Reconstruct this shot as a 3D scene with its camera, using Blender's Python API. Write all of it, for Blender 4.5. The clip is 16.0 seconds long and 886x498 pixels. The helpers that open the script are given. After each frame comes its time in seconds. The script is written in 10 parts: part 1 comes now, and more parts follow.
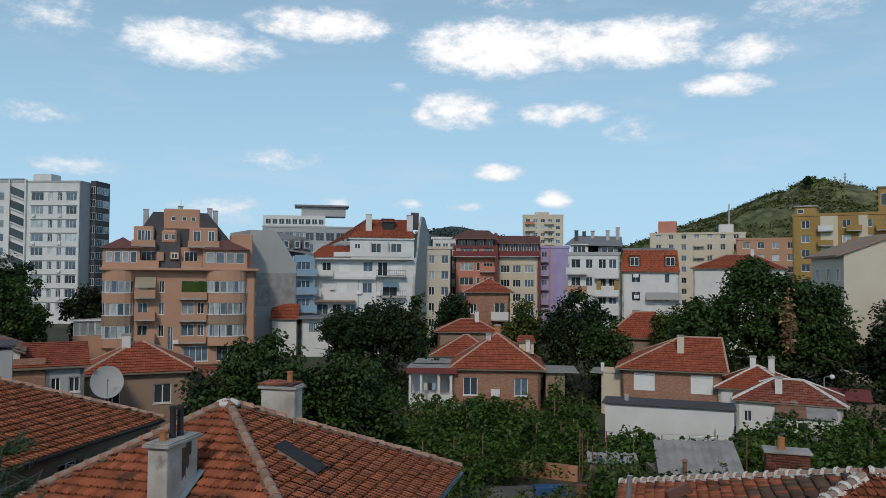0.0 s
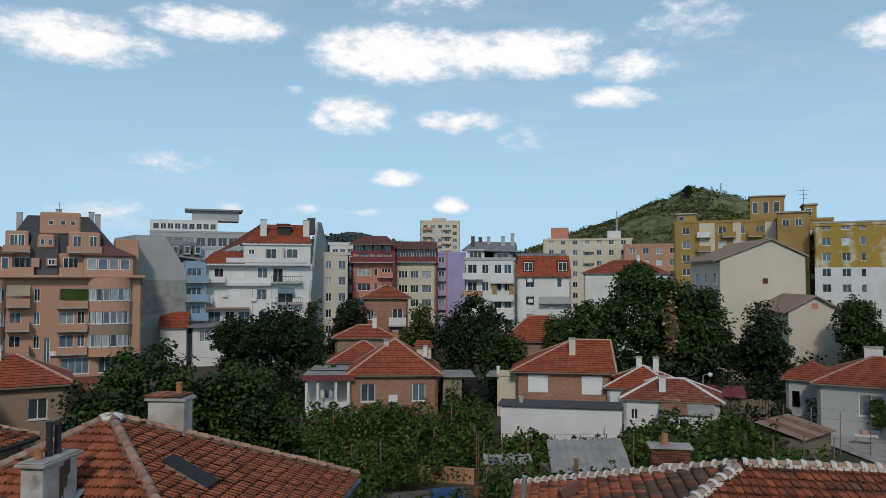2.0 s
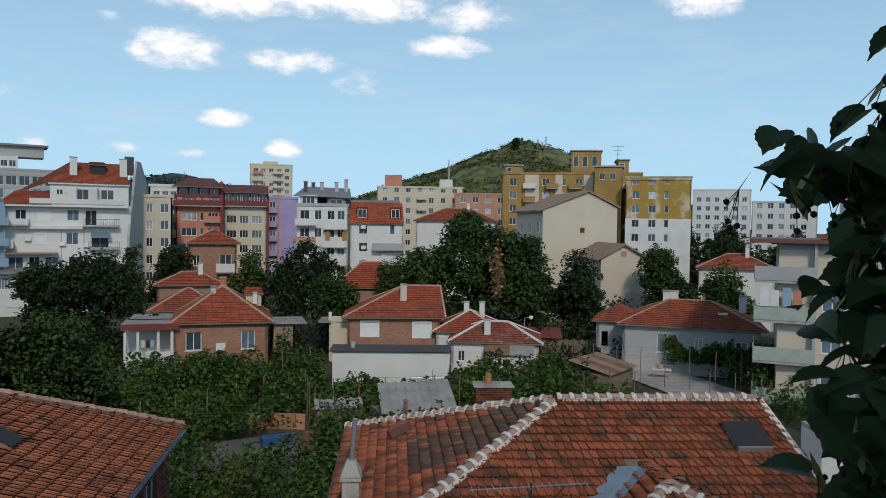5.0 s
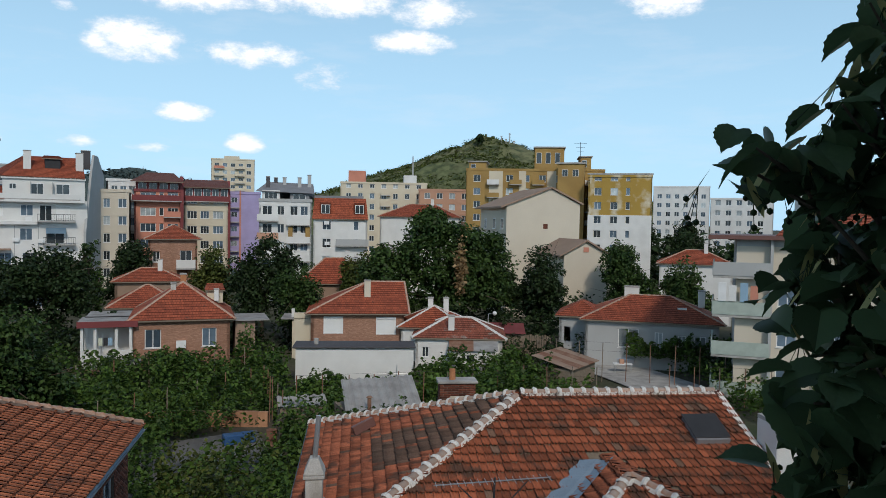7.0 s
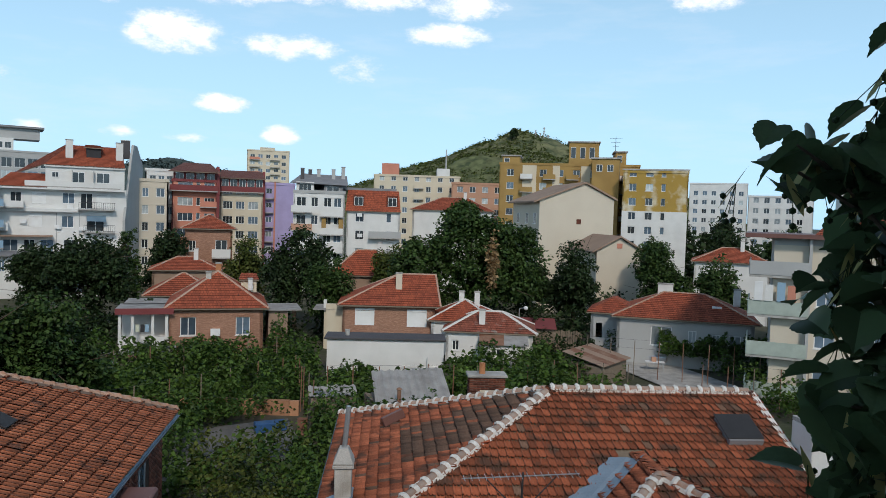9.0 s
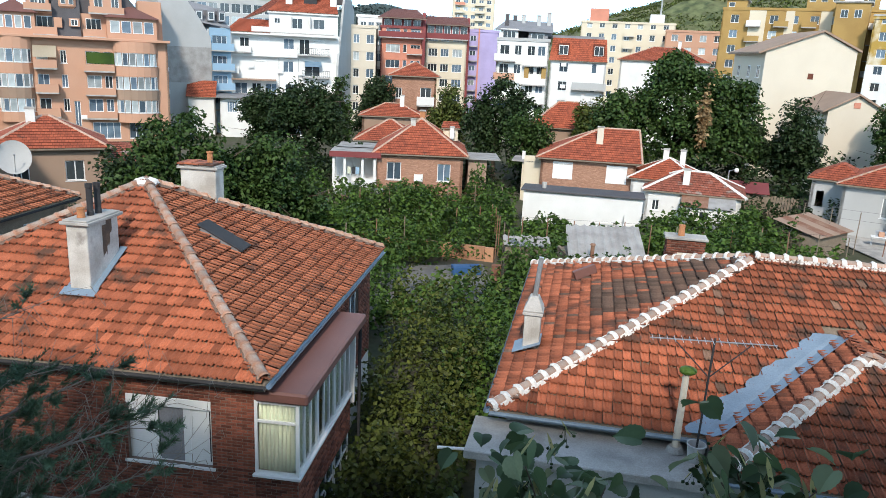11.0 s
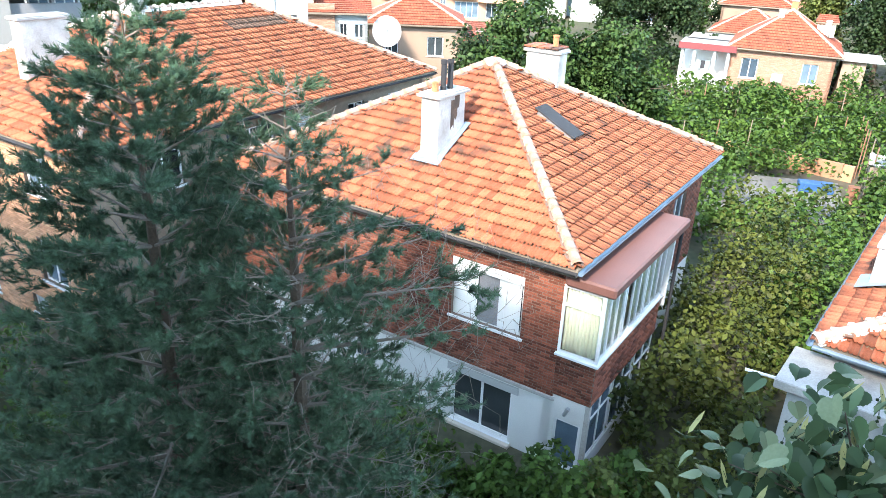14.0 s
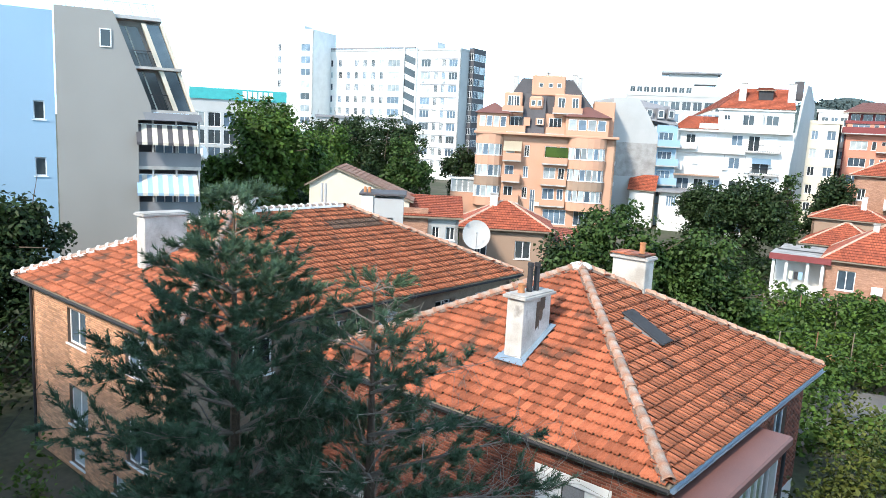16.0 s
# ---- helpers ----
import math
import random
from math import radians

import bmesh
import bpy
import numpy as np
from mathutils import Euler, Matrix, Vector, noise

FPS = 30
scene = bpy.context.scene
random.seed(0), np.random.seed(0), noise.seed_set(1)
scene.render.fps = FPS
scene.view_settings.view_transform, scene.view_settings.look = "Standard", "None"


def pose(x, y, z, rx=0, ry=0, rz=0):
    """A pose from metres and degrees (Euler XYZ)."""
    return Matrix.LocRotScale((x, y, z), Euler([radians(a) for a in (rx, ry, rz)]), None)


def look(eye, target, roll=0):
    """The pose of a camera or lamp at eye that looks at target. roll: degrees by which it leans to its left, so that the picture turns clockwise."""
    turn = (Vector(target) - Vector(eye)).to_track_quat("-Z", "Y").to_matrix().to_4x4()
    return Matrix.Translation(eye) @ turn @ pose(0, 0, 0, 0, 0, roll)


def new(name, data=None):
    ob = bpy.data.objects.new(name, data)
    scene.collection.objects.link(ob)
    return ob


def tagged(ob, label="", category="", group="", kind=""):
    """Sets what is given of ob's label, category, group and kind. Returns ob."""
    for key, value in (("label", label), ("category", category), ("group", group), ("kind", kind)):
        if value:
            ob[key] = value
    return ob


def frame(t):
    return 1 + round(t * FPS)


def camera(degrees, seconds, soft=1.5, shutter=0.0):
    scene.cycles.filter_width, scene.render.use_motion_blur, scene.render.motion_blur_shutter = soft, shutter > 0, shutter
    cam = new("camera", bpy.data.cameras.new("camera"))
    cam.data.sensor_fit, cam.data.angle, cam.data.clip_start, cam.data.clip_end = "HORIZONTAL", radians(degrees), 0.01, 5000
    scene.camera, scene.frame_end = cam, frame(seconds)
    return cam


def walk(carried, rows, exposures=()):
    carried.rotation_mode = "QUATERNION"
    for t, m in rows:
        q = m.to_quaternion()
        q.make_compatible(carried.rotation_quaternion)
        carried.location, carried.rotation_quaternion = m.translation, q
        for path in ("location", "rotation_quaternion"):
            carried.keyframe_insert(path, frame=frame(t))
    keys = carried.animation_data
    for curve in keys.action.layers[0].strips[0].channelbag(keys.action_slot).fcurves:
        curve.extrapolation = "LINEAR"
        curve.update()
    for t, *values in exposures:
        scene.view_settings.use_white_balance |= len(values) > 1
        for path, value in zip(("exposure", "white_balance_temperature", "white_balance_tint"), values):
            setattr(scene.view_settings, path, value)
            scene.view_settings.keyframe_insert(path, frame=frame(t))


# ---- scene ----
LENS = 62.07
EYE = (0.0, 0.0, 12.6)
cam = camera(LENS, 16.0, soft=0.6)
# seconds, yaw, pitch, roll
TURNS = [
    (0.0, 0.04, 1.76, 0.39),
    (0.5, -2.03, 1.51, 0.22),
    (1.0, -3.91, 1.63, 0.18),
    (1.5, -5.77, 1.89, 0.17),
    (2.0, -7.91, 2.23, 0.10),
    (2.5, -9.85, 2.20, -0.22),
    (3.0, -14.01, 0.78, 0.09),
    (3.5, -15.98, -0.51, 0.53),
    (4.0, -17.45, -1.32, 0.84),
    (4.5, -18.90, -1.83, 0.81),
    (5.0, -20.85, -1.82, 0.86),
    (5.2, -21.62, -1.87, 0.95),
    (7.5, -23.83, -2.16, 1.13),
    (8.0, -23.97, -2.34, 1.41),
    (8.2, -23.90, -2.16, 1.35),
    (10.3, -11.32, -8.12, 2.65),
    (10.5, -9.68, -9.97, 2.53),
    (11.0, -6.28, -14.67, 2.74),
    (11.5, -2.85, -18.23, 3.01),
    (12.0, 3.59, -20.96, 3.09),
    (12.5, 7.35, -23.63, 2.87),
    (13.0, 11.55, -25.68, 2.17),
    (13.5, 16.98, -26.43, 1.61),
    (14.0, 19.46, -24.20, 2.51),
    (14.5, 22.08, -19.96, 2.96),
    (15.0, 23.41, -16.30, 3.69),
    (15.5, 25.14, -13.29, 3.19),
    (16.0, 26.96, -9.14, 2.91),
]


def gaze(yaw, pitch, roll):
    y, p = radians(yaw), radians(pitch)
    ahead = Vector((-math.sin(y) * math.cos(p), math.cos(y) * math.cos(p), math.sin(p)))
    return look(EYE, Vector(EYE) + ahead, roll)


EXPOSURES = [(0.0, -1.08), (5.0, -1.0), (8.2, -0.72), (10.3, -0.35), (10.6, -0.05), (11.0, 0.45), (12.0, 1.35), (13.0, 1.95), (14.0, 2.2), (15.0, 1.75), (16.0, 1.1)]
walk(cam, [(t, gaze(*turn)) for t, *turn in TURNS], EXPOSURES)

# ---- sky and sun ----
SUN_AZ, SUN_EL = 190.0, 38.0


def sky():
    world = bpy.data.worlds.new("sky")
    scene.world = world
    world.use_nodes = True
    nt = world.node_tree
    nodes, links = nt.nodes, nt.links
    nodes.clear()

    def math_node(op, a, b=None, c=None, clamp=False):
        n = nodes.new("ShaderNodeMath")
        n.operation, n.use_clamp = op, clamp
        for i, v in enumerate((a, b, c)):
            if v is None:
                continue
            if isinstance(v, (int, float)):
                n.inputs[i].default_value = v
            else:
                links.new(v, n.inputs[i])
        return n.outputs[0]

    atmosphere = nodes.new("ShaderNodeTexSky")
    atmosphere.sky_type = "NISHITA"
    atmosphere.sun_disc = False
    atmosphere.sun_elevation, atmosphere.sun_rotation = radians(SUN_EL), radians(SUN_AZ)
    atmosphere.air_density, atmosphere.dust_density, atmosphere.ozone_density = 1.0, 0.6, 1.6
    coord = nodes.new("ShaderNodeTexCoord")
    split = nodes.new("ShaderNodeSeparateXYZ")
    links.new(coord.outputs["Generated"], split.inputs[0])
    az = math_node("MULTIPLY", math_node("ARCTAN2", split.outputs[0], split.outputs[1]), 57.29578)
    el = math_node("MULTIPLY", math_node("ARCSINE", split.outputs[2]), 57.29578)

    def cloud_noise(sx, sy, detail, rough, seed):
        cmb = nodes.new("ShaderNodeCombineXYZ")
        links.new(math_node("MULTIPLY", az, sx), cmb.inputs[0])
        links.new(math_node("MULTIPLY", el, sy), cmb.inputs[1])
        cmb.inputs[2].default_value = seed
        n = nodes.new("ShaderNodeTexNoise")
        n.inputs["Scale"].default_value = 1.0
        n.inputs["Detail"].default_value, n.inputs["Roughness"].default_value = detail, rough
        links.new(cmb.outputs[0], n.inputs["Vector"])
        return n.outputs["Fac"]

    puff = cloud_noise(0.42, 0.8, 9.0, 0.68, 3.1)
    wisp = cloud_noise(0.11, 0.5, 5.0, 0.6, 8.4)
    # azimuth, elevation, half width, half height, weight
    clouds = [(9.6, 17.0, 6.5, 2.2, 1.0), (-19.0, 16.3, 7.4, 2.2, 1.0), (-9.5, 18.4, 7.0, 1.6, 1.0), (4.0, 17.0, 8.4, 2.7, 1.1), (15.0, 17.0, 7.0, 2.4, 1.05),
              (22.5, 15.7, 4.0, 1.5, 0.8), (0.8, 12.4, 4.2, 1.9, 0.95), (9.0, 12.1, 5.2, 1.3, 0.75), (4.2, 7.7, 2.6, 0.9, 0.95),
              (8.6, 5.6, 2.0, 0.9, 0.95), (20.8, 13.5, 4.2, 1.1, 0.95), (-3.6, 14.1, 1.1, 0.5, 0.7), (40.0, 16.2, 4.0, 1.6, 0.8),
              (-12.5, 8.4, 4.6, 1.3, 0.5), (-26.6, 7.3, 4.0, 1.0, 0.6), (6.0, 20.8, 6.6, 1.4, 0.6), (26.5, 18.6, 5.4, 2.3, 0.55),
              (-29.3, 10.6, 4.0, 1.0, 0.55), (-29.0, 17.5, 5.0, 2.4, 0.5), (14.2, 10.7, 3.4, 1.4, 0.45), (-17.0, 4.6, 5.0, 1.6, 0.55),
              (-8.4, 5.2, 1.5, 0.7, 0.7), (-2.8, 5.2, 2.0, 0.6, 0.6), (1.8, 5.0, 2.2, 0.5, 0.55), (-62.0, 24.0, 16.0, 6.0, 0.8), (75.0, 22.0, 18.0, 6.0, 0.8)]
    total = None
    for a, e, ra, re, w in clouds:
        dx = math_node("DIVIDE", math_node("SUBTRACT", az, a), ra)
        dy = math_node("DIVIDE", math_node("SUBTRACT", el, e), re)
        r2 = math_node("ADD", math_node("MULTIPLY", dx, dx), math_node("MULTIPLY", dy, dy))
        m = math_node("MULTIPLY", math_node("SUBTRACT", 1.0, r2, clamp=True), w)
        total = m if total is None else math_node("MAXIMUM", total, m)
    shape = math_node("ADD", math_node("MULTIPLY", total, 1.0), math_node("MULTIPLY", math_node("SUBTRACT", puff, 0.5), 1.9))
    body = nodes.new("ShaderNodeMapRange")
    body.interpolation_type = "SMOOTHSTEP"
    body.inputs["From Min"].default_value, body.inputs["From Max"].default_value = 0.12, 0.95
    links.new(shape, body.inputs["Value"])
    body_in = math_node("MULTIPLY", body.outputs[0], math_node("MULTIPLY", total, 3.0, clamp=True))
    veil = nodes.new("ShaderNodeMapRange")
    veil.inputs["From Min"].default_value, veil.inputs["From Max"].default_value = 0.52, 0.9
    veil.inputs["To Max"].default_value = 0.36
    links.new(wisp, veil.inputs["Value"])
    cover = math_node("MAXIMUM", body_in, veil.outputs[0])
    # a lighter haze towards the horizon
    haze = nodes.new("ShaderNodeMapRange")
    haze.inputs["From Min"].default_value, haze.inputs["From Max"].default_value = 0.0, 42.0
    haze.inputs["To Min"].default_value, haze.inputs["To Max"].default_value = 0.9, 0.0
    links.new(el, haze.inputs["Value"])
    tint = nodes.new("ShaderNodeMix")
    tint.data_type, tint.blend_type = "RGBA", "MULTIPLY"
    tint.inputs[0].default_value = 1.0
    links.new(atmosphere.outputs[0], tint.inputs[6])
    tint.inputs[7].default_value = (1.25, 1.2, 1.08, 1)
    hazed = nodes.new("ShaderNodeMix")
    hazed.data_type = "RGBA"
    links.new(haze.outputs[0], hazed.inputs[0])
    links.new(tint.outputs[2], hazed.inputs[6])
    hazed.inputs[7].default_value = (5.7, 9.6, 13.0, 1)
    mixed = nodes.new("ShaderNodeMix")
    mixed.data_type = "RGBA"
    links.new(cover, mixed.inputs[0])
    links.new(hazed.outputs[2], mixed.inputs[6])
    shade = nodes.new("ShaderNodeMapRange")
    shade.inputs["From Min"].default_value, shade.inputs["From Max"].default_value = 0.25, 1.15
    links.new(shape, shade.inputs["Value"])
    vapour = nodes.new("ShaderNodeMix")
    vapour.data_type = "RGBA"
    links.new(shade.outputs[0], vapour.inputs[0])
    vapour.inputs[6].default_value, vapour.inputs[7].default_value = (9.0, 9.9, 11.2, 1), (15.5, 15.2, 15.0, 1)
    links.new(vapour.outputs[2], mixed.inputs[7])
    back = nodes.new("ShaderNodeBackground")
    back.inputs["Strength"].default_value = 0.15
    links.new(mixed.outputs[2], back.inputs[0])
    out = nodes.new("ShaderNodeOutputWorld")
    links.new(back.outputs[0], out.inputs[0])


sky()
sun = new("sun", bpy.data.lights.new("sun", "SUN"))
sun.data.energy, sun.data.angle, sun.data.color = 2.7, radians(6.0), (1.0, 0.92, 0.82)
sa, se = radians(SUN_AZ), radians(SUN_EL)
sun.matrix_world = look((100 * math.sin(sa), 100 * math.cos(sa), 100 * math.tan(se)), (0, 0, 0))

# ---- materials ----
RNG = np.random.default_rng(7)


def material(name, color, rough=0.8, metal=0.0, second=None, scale=1.5, blend=0.5, grain=0.15, grain_scale=30.0, bump=0.2,
             island=0.0, thing=0.0, spots=None, spot_scale=6.0, spot_level=0.62, coat=0.0, spec=0.4):
    """A surface with variation at two scales: broad stains towards a second colour, fine grain, and relief."""
    m = bpy.data.materials.new(name)
    m.use_nodes = True
    nt = m.node_tree
    nodes, links = nt.nodes, nt.links
    bsdf = nodes["Principled BSDF"]
    bsdf.inputs["Roughness"].default_value, bsdf.inputs["Metallic"].default_value = rough, metal
    bsdf.inputs["Specular IOR Level"].default_value = spec
    bsdf.inputs["Coat Weight"].default_value = coat
    coord = nodes.new("ShaderNodeTexCoord")

    def tex(s, detail=4.0):
        n = nodes.new("ShaderNodeTexNoise")
        n.inputs["Scale"].default_value, n.inputs["Detail"].default_value = s, detail
        links.new(coord.outputs["Object"], n.inputs["Vector"])
        return n

    def mix(fac, a, b, kind="MIX"):
        n = nodes.new("ShaderNodeMix")
        n.data_type, n.blend_type = "RGBA", kind
        for socket, v in ((n.inputs[0], fac), (n.inputs[6], a), (n.inputs[7], b)):
            if isinstance(v, (int, float)):
                socket.default_value = v
            elif isinstance(v, tuple):
                socket.default_value = (*v, 1) if len(v) == 3 else v
            else:
                links.new(v, socket)
        return n.outputs[2]

    def ramp(value, lo, hi, top=1.0):
        n = nodes.new("ShaderNodeMapRange")
        n.inputs["From Min"].default_value, n.inputs["From Max"].default_value, n.inputs["To Max"].default_value = lo, hi, top
        links.new(value, n.inputs["Value"])
        return n.outputs[0]

    second = second or tuple(c * 0.7 for c in color)
    broad = tex(scale)
    col = mix(ramp(broad.outputs["Fac"], 0.4, 0.7, blend), color, second)
    fine = tex(grain_scale, 3.0)
    dark = nodes.new("ShaderNodeHueSaturation")
    links.new(col, dark.inputs["Color"])
    links.new(ramp(fine.outputs["Fac"], 0.25, 0.75, 1.0), dark.inputs["Value"])
    level = nodes.new("ShaderNodeMapRange")
    level.inputs["From Min"].default_value, level.inputs["From Max"].default_value = 0.25, 0.75
    level.inputs["To Min"].default_value, level.inputs["To Max"].default_value = 1 - grain, 1 + grain
    links.new(fine.outputs["Fac"], level.inputs["Value"])
    links.new(level.outputs[0], dark.inputs["Value"])
    col = dark.outputs[0]
    for amount, kind in ((island, "i"), (thing, "o")):
        if not amount:
            continue
        if kind == "i":
            src = nodes.new("ShaderNodeNewGeometry").outputs["Random Per Island"]
        else:
            src = nodes.new("ShaderNodeObjectInfo").outputs["Random"]
        lv = nodes.new("ShaderNodeMapRange")
        lv.inputs["To Min"].default_value, lv.inputs["To Max"].default_value = 1 - amount, 1 + amount
        links.new(src, lv.inputs["Value"])
        hs = nodes.new("ShaderNodeHueSaturation")
        links.new(col, hs.inputs["Color"])
        links.new(lv.outputs[0], hs.inputs["Value"])
        col = hs.outputs[0]
    if spots:
        st = tex(spot_scale, 6.0)
        col = mix(ramp(st.outputs["Fac"], spot_level, spot_level + 0.1, 0.85), col, spots)
    links.new(col, bsdf.inputs["Base Color"])
    if bump:
        b = nodes.new("ShaderNodeBump")
        b.inputs["Strength"].default_value, b.inputs["Distance"].default_value = bump, 0.02
        links.new(fine.outputs["Fac"], b.inputs["Height"])
        links.new(b.outputs[0], bsdf.inputs["Normal"])
    return m


def leaf_material(name, color, second, island=0.45, trans=0.22, rough=0.5):
    m = material(name, color, rough, second=second, scale=0.6, blend=0.9, grain=0.1, grain_scale=8.0, bump=0.0, island=island, spec=0.18)
    nt = m.node_tree
    bsdf = nt.nodes["Principled BSDF"]
    out = nt.nodes["Material Output"]
    tl = nt.nodes.new("ShaderNodeBsdfTranslucent")
    nt.links.new(bsdf.inputs["Base Color"].links[0].from_socket, tl.inputs[0])
    mx = nt.nodes.new("ShaderNodeMixShader")
    mx.inputs[0].default_value = trans
    nt.links.new(bsdf.outputs[0], mx.inputs[1])
    nt.links.new(tl.outputs[0], mx.inputs[2])
    nt.links.new(mx.outputs[0], out.inputs[0])
    return m


def uv_tiles(name, color, second, dark, u=0.22, v=0.34, mortar=None, rows=1.0, moss=0.66):
    """Rows of small pieces on surfaces that stay far off, laid by the surface's own metres (u along, v up)."""
    m = material(name, color, 0.85, second=second, scale=0.5, blend=0.8, grain=0.18, grain_scale=12.0, bump=0.15, spots=dark, spot_scale=1.3, spot_level=moss)
    nt = m.node_tree
    nodes, links = nt.nodes, nt.links
    bsdf = nodes["Principled BSDF"]
    base = bsdf.inputs["Base Color"].links[0].from_socket
    uv = nodes.new("ShaderNodeUVMap")
    br = nodes.new("ShaderNodeTexBrick")
    br.inputs["Scale"].default_value = 1.0
    br.inputs["Brick Width"].default_value, br.inputs["Row Height"].default_value = u, v
    br.inputs["Mortar Size"].default_value = 0.012
    br.inputs["Color1"].default_value, br.inputs["Color2"].default_value = (1.12, 1.1, 1.1, 1), (0.72, 0.7, 0.7, 1)
    br.inputs["Mortar"].default_value = mortar or (0.35, 0.33, 0.33, 1)
    br.inputs["Bias"].default_value = 0.1
    links.new(uv.outputs[0], br.inputs["Vector"])
    mul = nodes.new("ShaderNodeMix")
    mul.data_type, mul.blend_type = "RGBA", "MULTIPLY"
    mul.inputs[0].default_value = 1.0
    links.new(base, mul.inputs[6])
    links.new(br.outputs[0], mul.inputs[7])
    links.new(mul.outputs[2], bsdf.inputs["Base Color"])
    b = nodes.new("ShaderNodeBump")
    b.inputs["Strength"].default_value, b.inputs["Distance"].default_value = 0.5, 0.02
    b.invert = True
    links.new(br.outputs["Fac"], b.inputs["Height"])
    links.new(b.outputs[0], bsdf.inputs["Normal"])
    return m


def glass(name, color, rough=0.06):
    """Window panes with a dim room behind them: dark and glossy, with slight ripples."""
    return material(name, color, rough, second=tuple(c * 0.5 for c in color), scale=0.7, blend=0.8, grain=0.1, bump=0.03, thing=0.5, spec=0.7)


TILE = material("clay_tile", (0.41, 0.138, 0.068), 0.8, second=(0.35, 0.104, 0.050), scale=0.8, grain=0.24, grain_scale=25, bump=0.25, island=0.28, thing=0.28,
                spots=(0.13, 0.06, 0.04), spot_scale=1.9, spot_level=0.57)
TILE_OLD = material("aged_clay_tile", (0.34, 0.108, 0.055), 0.85, second=(0.28, 0.086, 0.047), scale=0.7, grain=0.28, grain_scale=25, bump=0.3, island=0.36, thing=0.36,
                    spots=(0.085, 0.052, 0.038), spot_scale=1.4, spot_level=0.53)
TILE_GREY = material("weathered_grey_tile", (0.20, 0.12, 0.085), 0.9, second=(0.12, 0.09, 0.07), scale=1.0, grain=0.25, bump=0.3, island=0.3, thing=0.3)
RIDGE = material("mortared_ridge_tile", (0.42, 0.22, 0.14), 0.9, second=(0.40, 0.36, 0.31), scale=3.0, blend=1.0, grain=0.2, bump=0.4, thing=0.2)
RIDGE_PALE = material("pale_mortared_ridge", (0.50, 0.36, 0.28), 0.9, second=(0.42, 0.22, 0.14), scale=3.0, blend=0.8, grain=0.2, bump=0.4)
LIME = material("white_lime_mortar", (0.72, 0.70, 0.66), 0.9, second=(0.5, 0.47, 0.43), scale=4.0, grain=0.15, bump=0.5, thing=0.1)
FAR_TILE = uv_tiles("red_roof_tile", (0.42, 0.105, 0.05), (0.30, 0.075, 0.04), (0.14, 0.06, 0.04))
FAR_TILE_OLD = uv_tiles("old_red_roof_tile", (0.33, 0.10, 0.06), (0.22, 0.08, 0.05), (0.38, 0.33, 0.28), moss=0.58)
FAR_BRICK = uv_tiles("far_brick", (0.45, 0.255, 0.175), (0.37, 0.20, 0.135), (0.30, 0.15, 0.10), u=0.26, v=0.075, mortar=(0.8, 0.75, 0.68, 1), moss=0.7)
BRICK = material("red_brick", (0.28, 0.09, 0.052), 0.9, second=(0.16, 0.052, 0.036), scale=1.2, blend=0.8, grain=0.3, bump=0.4, island=0.5, thing=0.5)
BRICK_TAN = material("tan_brick", (0.48, 0.255, 0.145), 0.9, second=(0.38, 0.19, 0.11), scale=1.0, grain=0.2, bump=0.3, island=0.25, thing=0.25)
MORTAR = material("mortar", (0.20, 0.145, 0.115), 0.95, scale=3.0, grain=0.2, bump=0.4)
PLASTER = material("white_plaster", (0.74, 0.73, 0.70), 0.9, second=(0.58, 0.57, 0.54), scale=0.5, grain=0.06, bump=0.12)
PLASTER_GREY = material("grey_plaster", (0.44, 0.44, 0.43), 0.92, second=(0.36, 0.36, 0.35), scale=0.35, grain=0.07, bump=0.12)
PLASTER_BLUE = material("pale_blue_plaster", (0.29, 0.43, 0.55), 0.9, second=(0.26, 0.39, 0.50), scale=0.4, grain=0.05, bump=0.1)
PLASTER_BEIGE = material("beige_plaster", (0.64, 0.57, 0.46), 0.92, second=(0.56, 0.49, 0.39), scale=0.25, grain=0.06, bump=0.1)
CONCRETE = material("weathered_concrete", (0.46, 0.44, 0.41), 0.92, second=(0.25, 0.24, 0.22), scale=1.2, blend=0.8, grain=0.15, bump=0.4)
CHIMNEY = material("chimney_render", (0.60, 0.58, 0.54), 0.92, second=(0.30, 0.27, 0.23), scale=1.5, blend=0.75, grain=0.14, bump=0.5, spots=(0.13, 0.10, 0.085), spot_scale=1.1, spot_level=0.66)
ORANGE = material("orange_render", (0.53, 0.300, 0.200), 0.9, second=(0.47, 0.258, 0.170), scale=0.4, grain=0.06, bump=0.1)
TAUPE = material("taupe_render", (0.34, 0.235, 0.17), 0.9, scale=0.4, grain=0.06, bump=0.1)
SALMON = material("salmon_render", (0.60, 0.25, 0.17), 0.9, scale=0.4, grain=0.06, bump=0.1)
CREAM = material("cream_render", (0.66, 0.58, 0.44), 0.9, second=(0.58, 0.50, 0.38), scale=0.3, grain=0.06, bump=0.1)
OCHRE = material("ochre_render", (0.40, 0.255, 0.085), 0.9, second=(0.30, 0.18, 0.06), scale=0.25, blend=0.9, grain=0.1, bump=0.1)
OCHRE_WORN = material("flaking_ochre_render", (0.42, 0.27, 0.06), 0.9, second=(0.36, 0.22, 0.05), scale=0.3, grain=0.1, bump=0.1, spots=(0.70, 0.64, 0.50), spot_scale=0.22, spot_level=0.5)
LILAC = material("lilac_render", (0.42, 0.36, 0.58), 0.9, scale=0.4, grain=0.05, bump=0.1)
